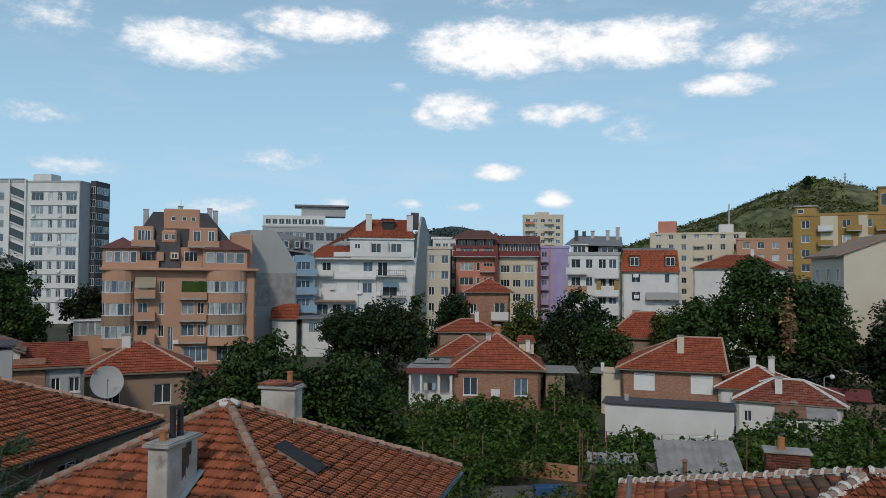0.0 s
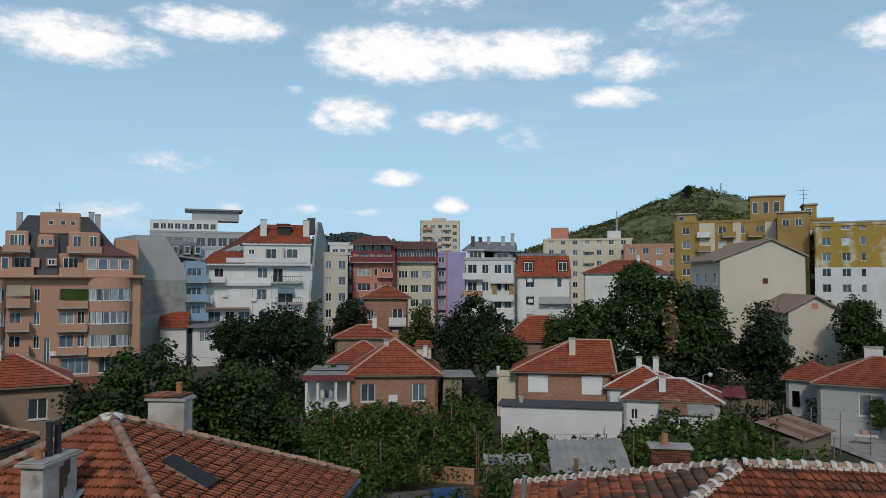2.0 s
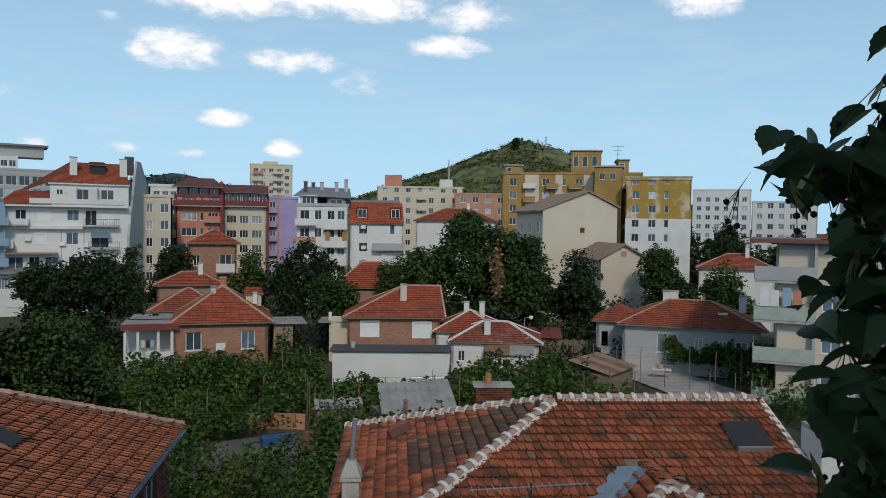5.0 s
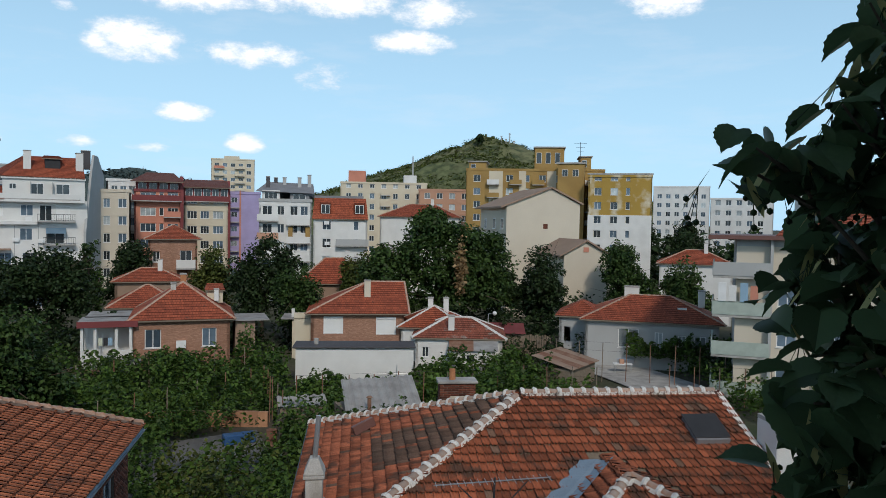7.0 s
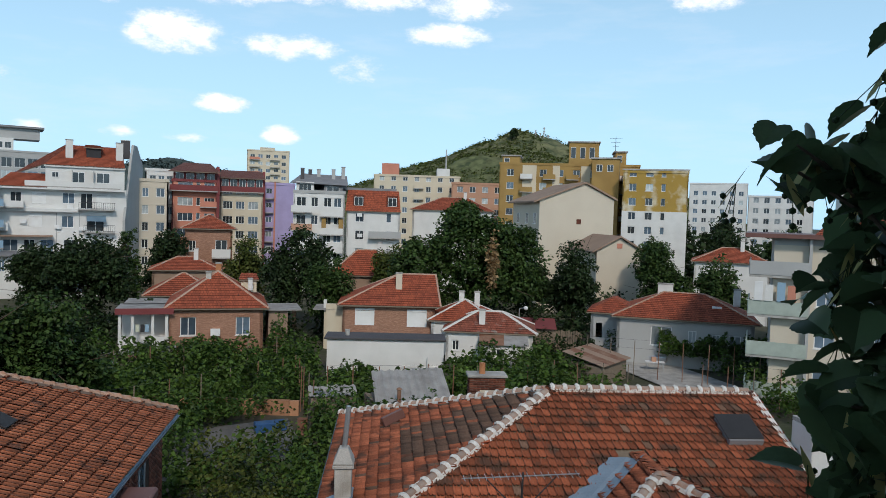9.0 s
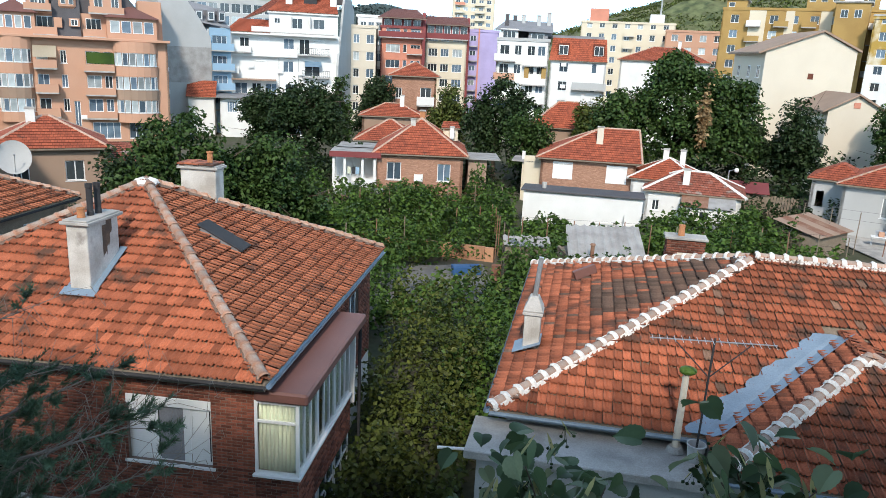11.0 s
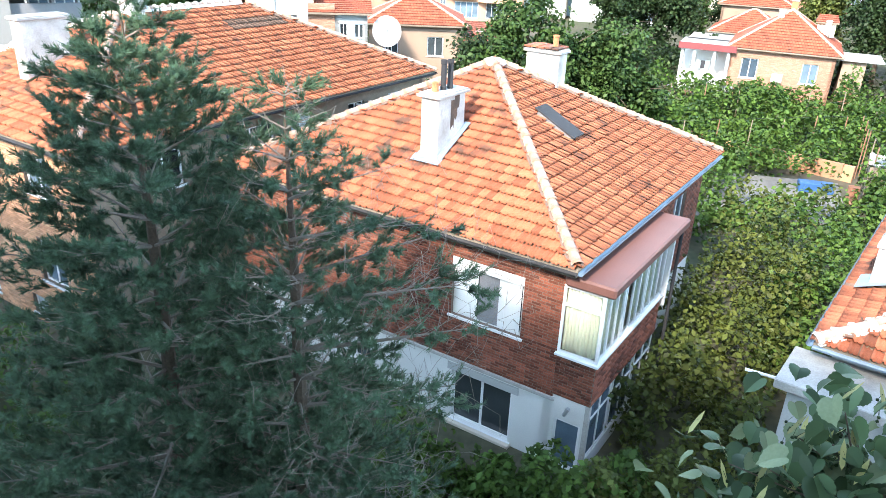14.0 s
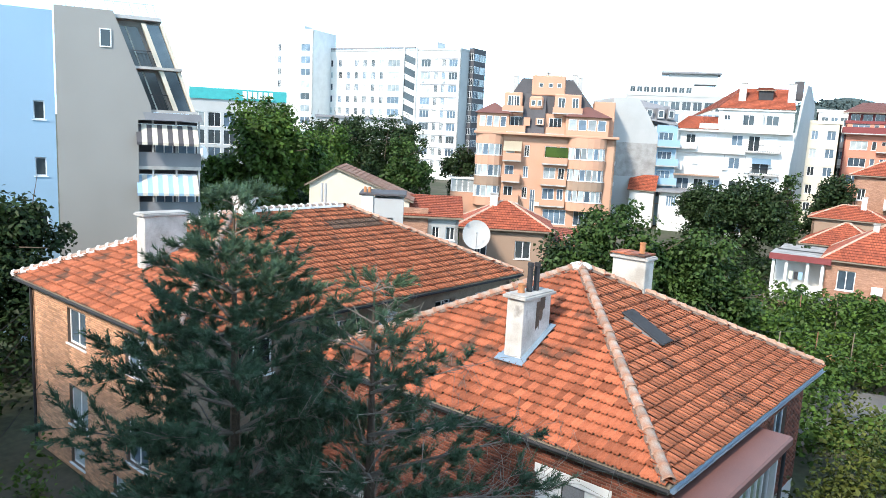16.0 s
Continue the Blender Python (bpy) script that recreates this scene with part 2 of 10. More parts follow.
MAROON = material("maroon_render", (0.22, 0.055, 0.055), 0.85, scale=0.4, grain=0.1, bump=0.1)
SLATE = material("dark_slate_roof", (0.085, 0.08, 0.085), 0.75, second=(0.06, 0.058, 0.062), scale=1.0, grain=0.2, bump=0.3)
ROOF_GREY = material("grey_sheet_roof", (0.24, 0.24, 0.25), 0.7, second=(0.16, 0.16, 0.17), scale=0.8, grain=0.15, bump=0.2)
BROWN_SHEET = material("brown_painted_sheet", (0.17, 0.075, 0.06), 0.55, second=(0.12, 0.055, 0.045), scale=1.2, grain=0.12, bump=0.15, spec=0.5)
ZINC = material("zinc_flashing", (0.25, 0.33, 0.41), 0.55, metal=0.3, second=(0.18, 0.24, 0.30), scale=2.0, grain=0.12, bump=0.15)
CORRUGATED = material("corrugated_fibre_cement", (0.36, 0.35, 0.335), 0.9, second=(0.22, 0.205, 0.19), scale=0.9, blend=0.8, grain=0.15, bump=0.3)
RUST = material("rusty_sheet", (0.22, 0.10, 0.06), 0.85, second=(0.30, 0.19, 0.13), scale=1.5, blend=0.9, grain=0.25, bump=0.3)
FRAME = material("white_window_frame", (0.80, 0.80, 0.79), 0.45, second=(0.68, 0.68, 0.66), grain=0.03, bump=0.03)
FRAME_OLD = material("old_painted_frame", (0.52, 0.55, 0.50), 0.7, second=(0.38, 0.40, 0.36), scale=3.0, grain=0.12, bump=0.2)
SHUTTER = material("white_roller_shutter", (0.80, 0.80, 0.78), 0.6, second=(0.7, 0.7, 0.68), grain=0.03, bump=0.05)
PANE = glass("dark_pane", (0.045, 0.055, 0.06))
PANE_PALE = glass("curtained_pane", (0.42, 0.47, 0.48), 0.12)
PANE_BLUE = glass("sky_blue_pane", (0.12, 0.17, 0.22), 0.08)


def clear_glass(name):
    """Thin clear window glass."""
    m = bpy.data.materials.new(name)
    m.use_nodes = True
    b = m.node_tree.nodes["Principled BSDF"]
    b.inputs["Base Color"].default_value = (0.93, 0.96, 0.95, 1)
    b.inputs["Roughness"].default_value = 0.03
    b.inputs["Transmission Weight"].default_value = 1.0
    b.inputs["IOR"].default_value = 1.2
    return m


PANE_CLEAR = clear_glass("clear_pane")
CURTAIN = material("pale_curtain", (0.58, 0.60, 0.47), 0.95, second=(0.5, 0.52, 0.4), scale=3.0, grain=0.08, bump=0.1)
DARK = material("dark_metal", (0.04, 0.04, 0.043), 0.75, metal=0.1, scale=2.0, grain=0.15, bump=0.1)
STEEL = material("galvanised_steel", (0.55, 0.56, 0.57), 0.4, metal=0.7, scale=2.0, grain=0.1, bump=0.1)
TERRACOTTA = material("terracotta_pot", (0.46, 0.20, 0.09), 0.85, scale=4.0, grain=0.15, bump=0.2)
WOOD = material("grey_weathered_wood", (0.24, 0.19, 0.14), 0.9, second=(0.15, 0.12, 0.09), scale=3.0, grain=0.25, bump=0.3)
BARK = material("bark", (0.13, 0.095, 0.07), 0.95, second=(0.08, 0.06, 0.045), scale=3.0, grain=0.3, bump=0.6)
TWIG = material("dry_pine_twig", (0.25, 0.215, 0.18), 0.95, second=(0.17, 0.14, 0.115), scale=3.0, grain=0.25, bump=0.3)
SOIL = material("garden_ground", (0.075, 0.07, 0.045), 0.98, second=(0.045, 0.06, 0.024), scale=0.15, blend=1.0, grain=0.3, grain_scale=3.0, bump=0.5, spots=(0.11, 0.095, 0.07), spot_scale=0.12, spot_level=0.56)
END_WALL = material("stained_end_wall", (0.30, 0.29, 0.27), 0.92, second=(0.25, 0.24, 0.22), scale=0.3, grain=0.06, bump=0.12)
SOOT = material("soot_stain", (0.09, 0.065, 0.05), 0.95, second=(0.17, 0.11, 0.07), scale=4.0, blend=0.9, grain=0.25, bump=0.2)
PAVING = material("worn_grey_paving", (0.17, 0.165, 0.16), 0.95, second=(0.10, 0.10, 0.10), scale=0.9, blend=0.9, grain=0.2, bump=0.3)
ASPHALT = material("worn_asphalt", (0.09, 0.09, 0.092), 0.95, second=(0.06, 0.06, 0.06), scale=0.4, grain=0.2, bump=0.3)
LEAF = leaf_material("broad_leaf", (0.056, 0.098, 0.024), (0.030, 0.060, 0.018))
LEAF_DARK = leaf_material("dark_leaf", (0.034, 0.058, 0.020), (0.020, 0.038, 0.014))
LEAF_OLIVE = leaf_material("olive_leaf", (0.100, 0.118, 0.026), (0.048, 0.074, 0.018))
LEAF_VINE = leaf_material("vine_leaf", (0.082, 0.142, 0.026), (0.034, 0.072, 0.017))
LEAF_BROWN = leaf_material("withered_leaf", (0.36, 0.25, 0.13), (0.26, 0.17, 0.08))
NEEDLE = leaf_material("pine_needle", (0.098, 0.160, 0.092), (0.055, 0.098, 0.060), island=0.3, trans=0.18, rough=0.45)
LINDEN = leaf_material("linden_leaf", (0.082, 0.128, 0.058), (0.050, 0.086, 0.044), island=0.4, trans=0.3, rough=0.4)
LINDEN_PALE = leaf_material("linden_leaf_underside", (0.24, 0.28, 0.16), (0.17, 0.21, 0.12), island=0.3, trans=0.3, rough=0.6)
BRACT = leaf_material("linden_bract", (0.42, 0.38, 0.16), (0.30, 0.30, 0.13))
HILL_GREEN = material("scrub_hillside", (0.115, 0.130, 0.056), 0.98, second=(0.165, 0.160, 0.082), scale=0.012, blend=0.9, grain=0.5, grain_scale=0.12, bump=0.6, spots=(0.045, 0.065, 0.028), spot_scale=0.07, spot_level=0.52)
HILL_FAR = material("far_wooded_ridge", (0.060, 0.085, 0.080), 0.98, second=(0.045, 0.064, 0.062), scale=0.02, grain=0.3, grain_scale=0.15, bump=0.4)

# ---- building tools ----


def mesh_of(bm, name, mat):
    me = bpy.data.meshes.new(name)
    bm.to_mesh(me)
    bm.free()
    if mat:
        me.materials.append(mat)
    return me


def part(name, bm, mat, parent, label="", at=None):
    """One mesh under a thing or a part; bm may be a bmesh or a finished mesh."""
    me = bm if isinstance(bm, bpy.types.Mesh) else mesh_of(bm, name, mat)
    ob = new(name, me)
    ob.parent = parent
    if at is not None:
        ob.matrix_basis = at
    if label:
        tagged(ob, label)
    return ob


def thing(name, at, label, category, group="", kind=""):
    ob = new(name)
    ob.empty_display_size = 0.3
    ob.matrix_basis = at
    return tagged(ob, label, category, group, kind)


def solid(name, bm, mat, at, label, category, group="", kind=""):
    ob = new(name, bm if isinstance(bm, bpy.types.Mesh) else mesh_of(bm, name, mat))
    if at is not None:
        ob.matrix_basis = at
    return tagged(ob, label, category, group, kind)


def box(bm, x0, x1, y0, y1, z0, z1, m=None):
    vs = [bm.verts.new((x, y, z)) for z in (z0, z1) for y in (y0, y1) for x in (x0, x1)]
    if m is not None:
        for v in vs:
            v.co = m @ v.co
    for f in ((0, 2, 3, 1), (4, 5, 7, 6), (0, 1, 5, 4), (2, 6, 7, 3), (0, 4, 6, 2), (1, 3, 7, 5)):
        bm.faces.new([vs[i] for i in f])
    return vs


def boxes(*rows):
    bm = bmesh.new()
    for r in rows:
        box(bm, *r)
    return bm


def bevelled(bm, w=0.01):
    bmesh.ops.bevel(bm, geom=bm.edges[:], offset=w, segments=1, affect="EDGES")
    return bm


def prism(bm, outline, z0, z1):
    """An upright prism over an outline of (x, y), counter-clockwise."""
    lo = [bm.verts.new((x, y, z0)) for x, y in outline]
    hi = [bm.verts.new((x, y, z1)) for x, y in outline]
    n = len(outline)
    bm.faces.new(lo[::-1])
    bm.faces.new(hi)
    for i in range(n):
        bm.faces.new((lo[i], lo[(i + 1) % n], hi[(i + 1) % n], hi[i]))


def extruded(bm, outline, y0, y1):
    """A prism over an outline of (x, z), from y0 back to y1."""
    a = [bm.verts.new((x, y0, z)) for x, z in outline]
    b = [bm.verts.new((x, y1, z)) for x, z in outline]
    n = len(outline)
    bm.faces.new(a)
    bm.faces.new(b[::-1])
    for i in range(n):
        bm.faces.new((a[(i + 1) % n], a[i], b[i], b[(i + 1) % n]))


def rod(bm, a, b, r0, r1=None, n=6):
    a, b = Vector(a), Vector(b)
    r1 = r0 if r1 is None else r1
    d = b - a
    if d.length < 1e-6:
        return
    q = d.to_track_quat("Z", "Y").to_matrix()
    rings = []
    for p, r in ((a, r0), (b, r1)):
        rings.append([bm.verts.new(p + q @ Vector((r * math.cos(i * math.tau / n), r * math.sin(i * math.tau / n), 0))) for i in range(n)])
    for i in range(n):
        bm.faces.new((rings[0][i], rings[0][(i + 1) % n], rings[1][(i + 1) % n], rings[1][i]))
    bm.faces.new(rings[0][::-1])
    bm.faces.new(rings[1])


def pipe(bm, points, radii, n=6):
    for (a, b), (r0, r1) in zip(zip(points, points[1:]), zip(radii, radii[1:])):
        rod(bm, a, b, r0, r1, n)


def arrays_mesh(name, verts, faces, mat):
    """A mesh from numpy arrays; all faces have the same number of corners."""
    verts, faces = np.asarray(verts, np.float32), np.asarray(faces, np.int32)
    me = bpy.data.meshes.new(name)
    k = faces.shape[1]
    me.vertices.add(len(verts))
    me.vertices.foreach_set("co", verts.ravel())
    me.loops.add(faces.size)
    me.loops.foreach_set("vertex_index", faces.ravel())
    me.polygons.add(len(faces))
    me.polygons.foreach_set("loop_start", np.arange(0, faces.size, k, dtype=np.int32))
    me.polygons.foreach_set("loop_total", np.full(len(faces), k, np.int32))
    me.update(calc_edges=True)
    me.validate()
    if mat:
        me.materials.append(mat)
    return me


def frame_at(x, y, z, heading):
    """A pose whose x axis runs along the front to the right and whose y axis runs at that compass heading (degrees from +y towards +x)."""
    return pose(x, y, z, 0, 0, -heading)


def front_between(left, right, z=0.0):
    """The pose of a front that runs from one plan point to another as seen from outside, and its length."""
    d = Vector((right[0] - left[0], right[1] - left[1]))
    return pose(left[0], left[1], z, 0, 0, math.degrees(math.atan2(d.y, d.x))), d.length


def wall_mesh(w, h, openings=(), th=0.25, top=None):
    """A wall in the xz plane, front at y = 0, with openings (x0, z0, x1, z1) cut through it."""
    xs = sorted({0.0, w, *[o[0] for o in openings], *[o[2] for o in openings]})
    zs = sorted({0.0, h, *[o[1] for o in openings], *[o[3] for o in openings]})
    bm = bmesh.new()
    uv = bm.loops.layers.uv.new("UVMap")

    def hole(i, k):
        if i < 0 or k < 0 or i >= len(xs) - 1 or k >= len(zs) - 1:
            return True
        cx, cz = (xs[i] + xs[i + 1]) / 2, (zs[k] + zs[k + 1]) / 2
        return any(o[0] < cx < o[2] and o[1] < cz < o[3] for o in openings)

    def quad(*ps):
        f = bm.faces.new([bm.verts.new(p) for p in ps])
        for loop in f.loops:
            c = loop.vert.co
            loop[uv].uv = (c.x + c.y, c.z)

    for i in range(len(xs) - 1):
        for k in range(len(zs) - 1):
            if hole(i, k):
                continue
            a, b, c, d = xs[i], xs[i + 1], zs[k], zs[k + 1]
            quad((a, 0, c), (b, 0, c), (b, 0, d), (a, 0, d))
            quad((b, th, c), (a, th, c), (a, th, d), (b, th, d))
            if hole(i - 1, k):
                quad((a, th, c), (a, 0, c), (a, 0, d), (a, th, d))
            if hole(i + 1, k):
                quad((b, 0, c), (b, th, c), (b, th, d), (b, 0, d))
            if hole(i, k - 1):
                quad((a, th, c), (b, th, c), (b, 0, c), (a, 0, c))
            if hole(i, k + 1):
                quad((a, 0, d), (b, 0, d), (b, th, d), (a, th, d))
    bmesh.ops.remove_doubles(bm, verts=bm.verts[:], dist=1e-4)
    return bm


def slatted(x0, x1, y, z0, z1, step=0.06, deep=0.014):
    """A roller shutter as one ribbed sheet."""
    bm = bmesh.new()
    rows, z, k = [], z0, 0
    while z < z1:
        for dz, dy in ((0.0, deep), (step * 0.2, 0.0), (step * 0.85, 0.0), (step * 0.99, deep)):
            if z + dz <= z1:
                rows.append((bm.verts.new((x0, y + dy, z + dz)), bm.verts.new((x1, y + dy, z + dz))))
        z += step
    for (a, b), (c, d) in zip(rows, rows[1:]):
        bm.faces.new((a, b, d, c))
    return bm


WINDOWS = {}


def window(parent, m, x0, z0, x1, z1, bars=1, pane=None, frame_mat=None, depth=0.1, sill=True, kind="window", rail=0.0):
    """A framed window in an opening of a wall: frame with mullions and sill, and one pane behind it."""
    w, h = round(x1 - x0, 2), round(z1 - z0, 2)
    pane, frame_mat = pane or PANE, frame_mat or FRAME
    key = (w, h, bars, frame_mat.name, sill, rail)
    if key not in WINDOWS:
        t = min(0.07, w * 0.1)
        cell = (w - t) / (bars + 1)
        zs = [(t, h - t)] if not rail else [(t, h * rail - t * 0.4), (h * rail + t * 0.4, h - t)]
        lights = [(t * 0.5 + cell * i + t * 0.5, lo, t * 0.5 + cell * (i + 1) - t * 0.5, hi) for i in range(bars + 1) for lo, hi in zs]
        me = mesh_of(wall_mesh(w, h, lights, th=0.06), "window", frame_mat)
        if sill:
            WINDOWS[key + ("s",)] = mesh_of(boxes((-0.08, w + 0.08, -depth - 0.06, 0.0, -0.06, -0.003)), "sill", frame_mat)
        bp = boxes((t * 0.6, w - t * 0.6, 0.025, 0.04, t * 0.6, h - t * 0.6))
        WINDOWS[key] = (me, bp)
        WINDOWS[key + ("p",)] = {}
    me, bp = WINDOWS[key]
    panes = WINDOWS[key + ("p",)]
    if pane.name not in panes:
        pm = bpy.data.meshes.new("pane")
        bp.to_mesh(pm)
        pm.materials.append(pane)
        panes[pane.name] = pm
    ob = part(kind, me, None, parent, at=m @ Matrix.Translation((x0, depth, z0)))
    glazing = part("pane", panes[pane.name], None, ob)
    if pane is PANE_CLEAR:
        glazing.visible_shadow = False
    if sill:
        part("sill", WINDOWS[key + ("s",)], None, ob)
    return ob


def convex_clip(poly, axis, lo, hi):
    """Clip a polygon of (u, v) to lo <= coordinate <= hi."""
    for bound, sign in ((lo, 1), (hi, -1)):
        out = []
        for i, p in enumerate(poly):
            q = poly[(i + 1) % len(poly)]
            pin, qin = sign * (p[axis] - bound) >= 0, sign * (q[axis] - bound) >= 0
            if pin:
                out.append(p)
            if pin != qin:
                s = (bound - p[axis]) / (q[axis] - p[axis])
                out.append((p[0] + s * (q[0] - p[0]), p[1] + s * (q[1] - p[1])))
        poly = out
        if not poly:
            break
    return poly


def face_axes(pts):
    """For a roof face whose first two corners are its eave: origin, along, up the slope, normal, and the corners as (u, v)."""
    p = [Vector(q) for q in pts]
    along = (p[1] - p[0]).normalized()
    normal = along.cross(p[2] - p[0]).normalized()
    if normal.z < 0:
        normal = -normal
    up = normal.cross(along).normalized()
    if up.z < 0:
        up = -up
    return p[0], along, up, normal, [((q - p[0]).dot(along), (q - p[0]).dot(up)) for q in p]


def course_face(bm, uv, pts, course=0.34, step=0.035, base=0.02):
    """A roof face in overlapping courses, each one a strip that tips up at its lower edge."""
    o, along, up, normal, poly = face_axes(pts)
    top = max(v for _, v in poly)
    v = min(v for _, v in poly)
    while v < top - 0.02:
        strip = convex_clip(poly, 1, v, min(v + course, top))
        if len(strip) >= 3:
            lo = []
            for u, w in strip:
                f = 1 - (w - v) / course
                lo.append((o + along * u + up * w + normal * (base + step * f), u, w))
            face = bm.faces.new([bm.verts.new(c) for c, _, _ in lo])
            for loop, (_, u, w) in zip(face.loops, lo):
                loop[uv].uv = (u, w)
            low = sorted([c for c in lo if abs(c[2] - v) < 1e-4], key=lambda c: c[1])
            if len(low) >= 2:
                a, b = low[0], low[-1]
                drop = normal * (step + base)
                f2 = bm.faces.new([bm.verts.new(c) for c in (a[0] - drop, b[0] - drop, b[0], a[0])])
                for loop, c in zip(f2.loops, (a, b, b, a)):
                    loop[uv].uv = (c[1], c[2])
        v += course


def coursed_roof(name, parent, faces, mat, label="", thick=0.12):
    """A roof slab, and on it the courses of tiles, too small to pick apart."""
    slab = bmesh.new()
    bm = bmesh.new()
    uv = bm.loops.layers.uv.new("UVMap")
    for pts in faces:
        course_face(bm, uv, pts)
        p = [Vector(q) for q in pts]
        lo = [slab.verts.new(q - Vector((0, 0, thick))) for q in p]
        hi = [slab.verts.new(q) for q in p]
        slab.faces.new(lo[::-1])
        slab.faces.new(hi)
        for i in range(len(p)):
            k = (i + 1) % len(p)
            slab.faces.new((lo[i], lo[k], hi[k], hi[i]))
    bmesh.ops.remove_doubles(slab, verts=slab.verts[:], dist=0.001)
    root = part(name, slab, WOOD, parent, label)
    tagged(part("tiling", bm, mat, root), kind="stuff")
    return root


def ridge_line(parent, a, b, mat=None, r=0.12, name="ridge", pitch=0.4, bump=0.03):
    """A row of half-round caps, joined, on a far ridge or hip."""
    bm = bmesh.new()
    a, b = Vector(a), Vector(b)
    n = max(2, int((b - a).length / pitch))
    d = (b - a) / n
    for i in range(n):
        rod(bm, a + d * i, a + d * (i + 1.08), r, r * 0.82, 6)
    return tagged(part(name, bm, mat or RIDGE, parent), kind="stuff")


def hip_faces(w, d, z, rise, over=0.0, ridge=None):
    """The four faces of a hip roof over 0..w, 0..d with its eave at z."""
    x0, x1, y0, y1 = -over, w + over, -over, d + over
    half = min(x1 - x0, y1 - y0) / 2
    if x1 - x0 >= y1 - y0:
        a, b = (x0 + half, (y0 + y1) / 2, z + rise), (x1 - half, (y0 + y1) / 2, z + rise)
        return [[(x0, y0, z), (x1, y0, z), b, a], [(x1, y0, z), (x1, y1, z), b], [(x1, y1, z), (x0, y1, z), a, b], [(x0, y1, z), (x0, y0, z), a]], a, b
    a, b = ((x0 + x1) / 2, y0 + half, z + rise), ((x0 + x1) / 2, y1 - half, z + rise)
    return [[(x0, y0, z), (x1, y0, z), a], [(x1, y0, z), (x1, y1, z), b, a], [(x1, y1, z), (x0, y1, z), b], [(x0, y1, z), (x0, y0, z), a, b]], a, b

# ---- tiled roofs seen from close by ----
TILE_W, TILE_L, COURSE = 0.207, 0.40, 0.335


def tile_template():
    """A flat interlocking tile: two shallow troughs between ribs, with a thick front edge."""
    prof = [(0.0, 0.050), (0.026, 0.054), (0.048, 0.002), (0.088, 0.002), (0.106, 0.040), (0.124, 0.002), (0.176, -0.004), (0.203, 0.034)]
    vs, fs = [], []
    for y in (0.0, TILE_L):
        vs += [(x, y, z) for x, z in prof]
    vs += [(x, 0.010, z - 0.026) for x, z in prof]
    n = len(prof)
    for i in range(n - 1):
        fs.append((i, i + 1, n + i + 1, n + i))
        fs.append((2 * n + i, 2 * n + i + 1, i + 1, i))
    return np.array(vs), np.array(fs)


TILE_V, TILE_F = tile_template()
TILE_MESHES = {}


def inside(poly, u, v, pad=0.0):
    n = len(poly)
    area = sum(poly[i][0] * poly[(i + 1) % n][1] - poly[(i + 1) % n][0] * poly[i][1] for i in range(n))
    s = 1 if area > 0 else -1
    for i in range(n):
        (a, b), (c, d) = poly[i], poly[(i + 1) % n]
        if s * ((c - a) * (v - b) - (d - b) * (u - a)) < -pad * math.hypot(c - a, d - b):
            return False
    return True


def tiled_face(parent, pts, mat, singles=0, focus=None, choose=None, skip=None, lift=0.03):
    """Lays tiles on a roof face: those within reach of the focus as single tiles, the rest joined."""
    o, along, up, normal, poly = face_axes(pts)
    u0, u1 = min(p[0] for p in poly), max(p[0] for p in poly)
    v1 = max(p[1] for p in poly)
    spots = []
    row, v = 0, -0.04
    while v < v1:
        u = u0 + (row % 2) * 0.0
        while u < u1:
            if inside(poly, u + TILE_W / 2, v + TILE_L * 0.45, 0.1) and not (skip and skip(u + 0.1, v + 0.2)):
                spots.append((u, v))
            u += TILE_W
        v += COURSE
        row += 1
    if focus is not None:
        f = Vector(focus)
        spots.sort(key=lambda s: (o + along * s[0] + up * s[1] - f).length)
    groups = {}
    tilt = 0.080 / COURSE
    for k, (u, v) in enumerate(spots):
        m = choose(u, v) if choose else mat
        du, dv, dz, yaw = RNG.normal(0, 0.006), RNG.normal(0, 0.008), abs(RNG.normal(0, 0.006)), RNG.normal(0, 0.012)
        c = o + along * (u + du) + up * (v + dv) + normal * (lift + dz + 0.055)
        ax = (along + up * yaw).normalized()
        ay = (up - normal * tilt - along * yaw).normalized()
        az = ax.cross(ay)
        if k < singles:
            if m.name not in TILE_MESHES:
                TILE_MESHES[m.name] = arrays_mesh("tile", TILE_V, TILE_F, m)
            at = Matrix((ax, ay, az)).transposed().to_4x4()
            at.translation = c
            part("tile", TILE_MESHES[m.name], None, parent, at=at)
        else:
            R = np.array((ax, ay, az))
            groups.setdefault(m.name, [m, []])[1].append(TILE_V @ R + np.array(c))
    for m, chunks in groups.values():
        n = len(chunks)
        faces = (TILE_F[None] + (np.arange(n) * len(TILE_V))[:, None, None]).reshape(-1, 4)
        ob = part("roof_tiles", arrays_mesh("roof_tiles", np.concatenate(chunks), faces, m), None, parent)
        tagged(ob, kind="stuff")


def deck(parent, faces, mat, thick=0.1, name="roof_deck"):
    """The boarded underside below the tiles."""
    bm = bmesh.new()
    for pts in faces:
        p = [Vector(q) for q in pts]
        lo = [q - Vector((0, 0, thick)) for q in p]
        a, b = [bm.verts.new(q) for q in p], [bm.verts.new(q) for q in lo]
        bm.faces.new(a)
        bm.faces.new(b[::-1])
        for i in range(len(p)):
            j = (i + 1) % len(p)
            bm.faces.new((b[i], b[j], a[j], a[i]))
    return part(name, bm, mat, parent)


CAPS = {}


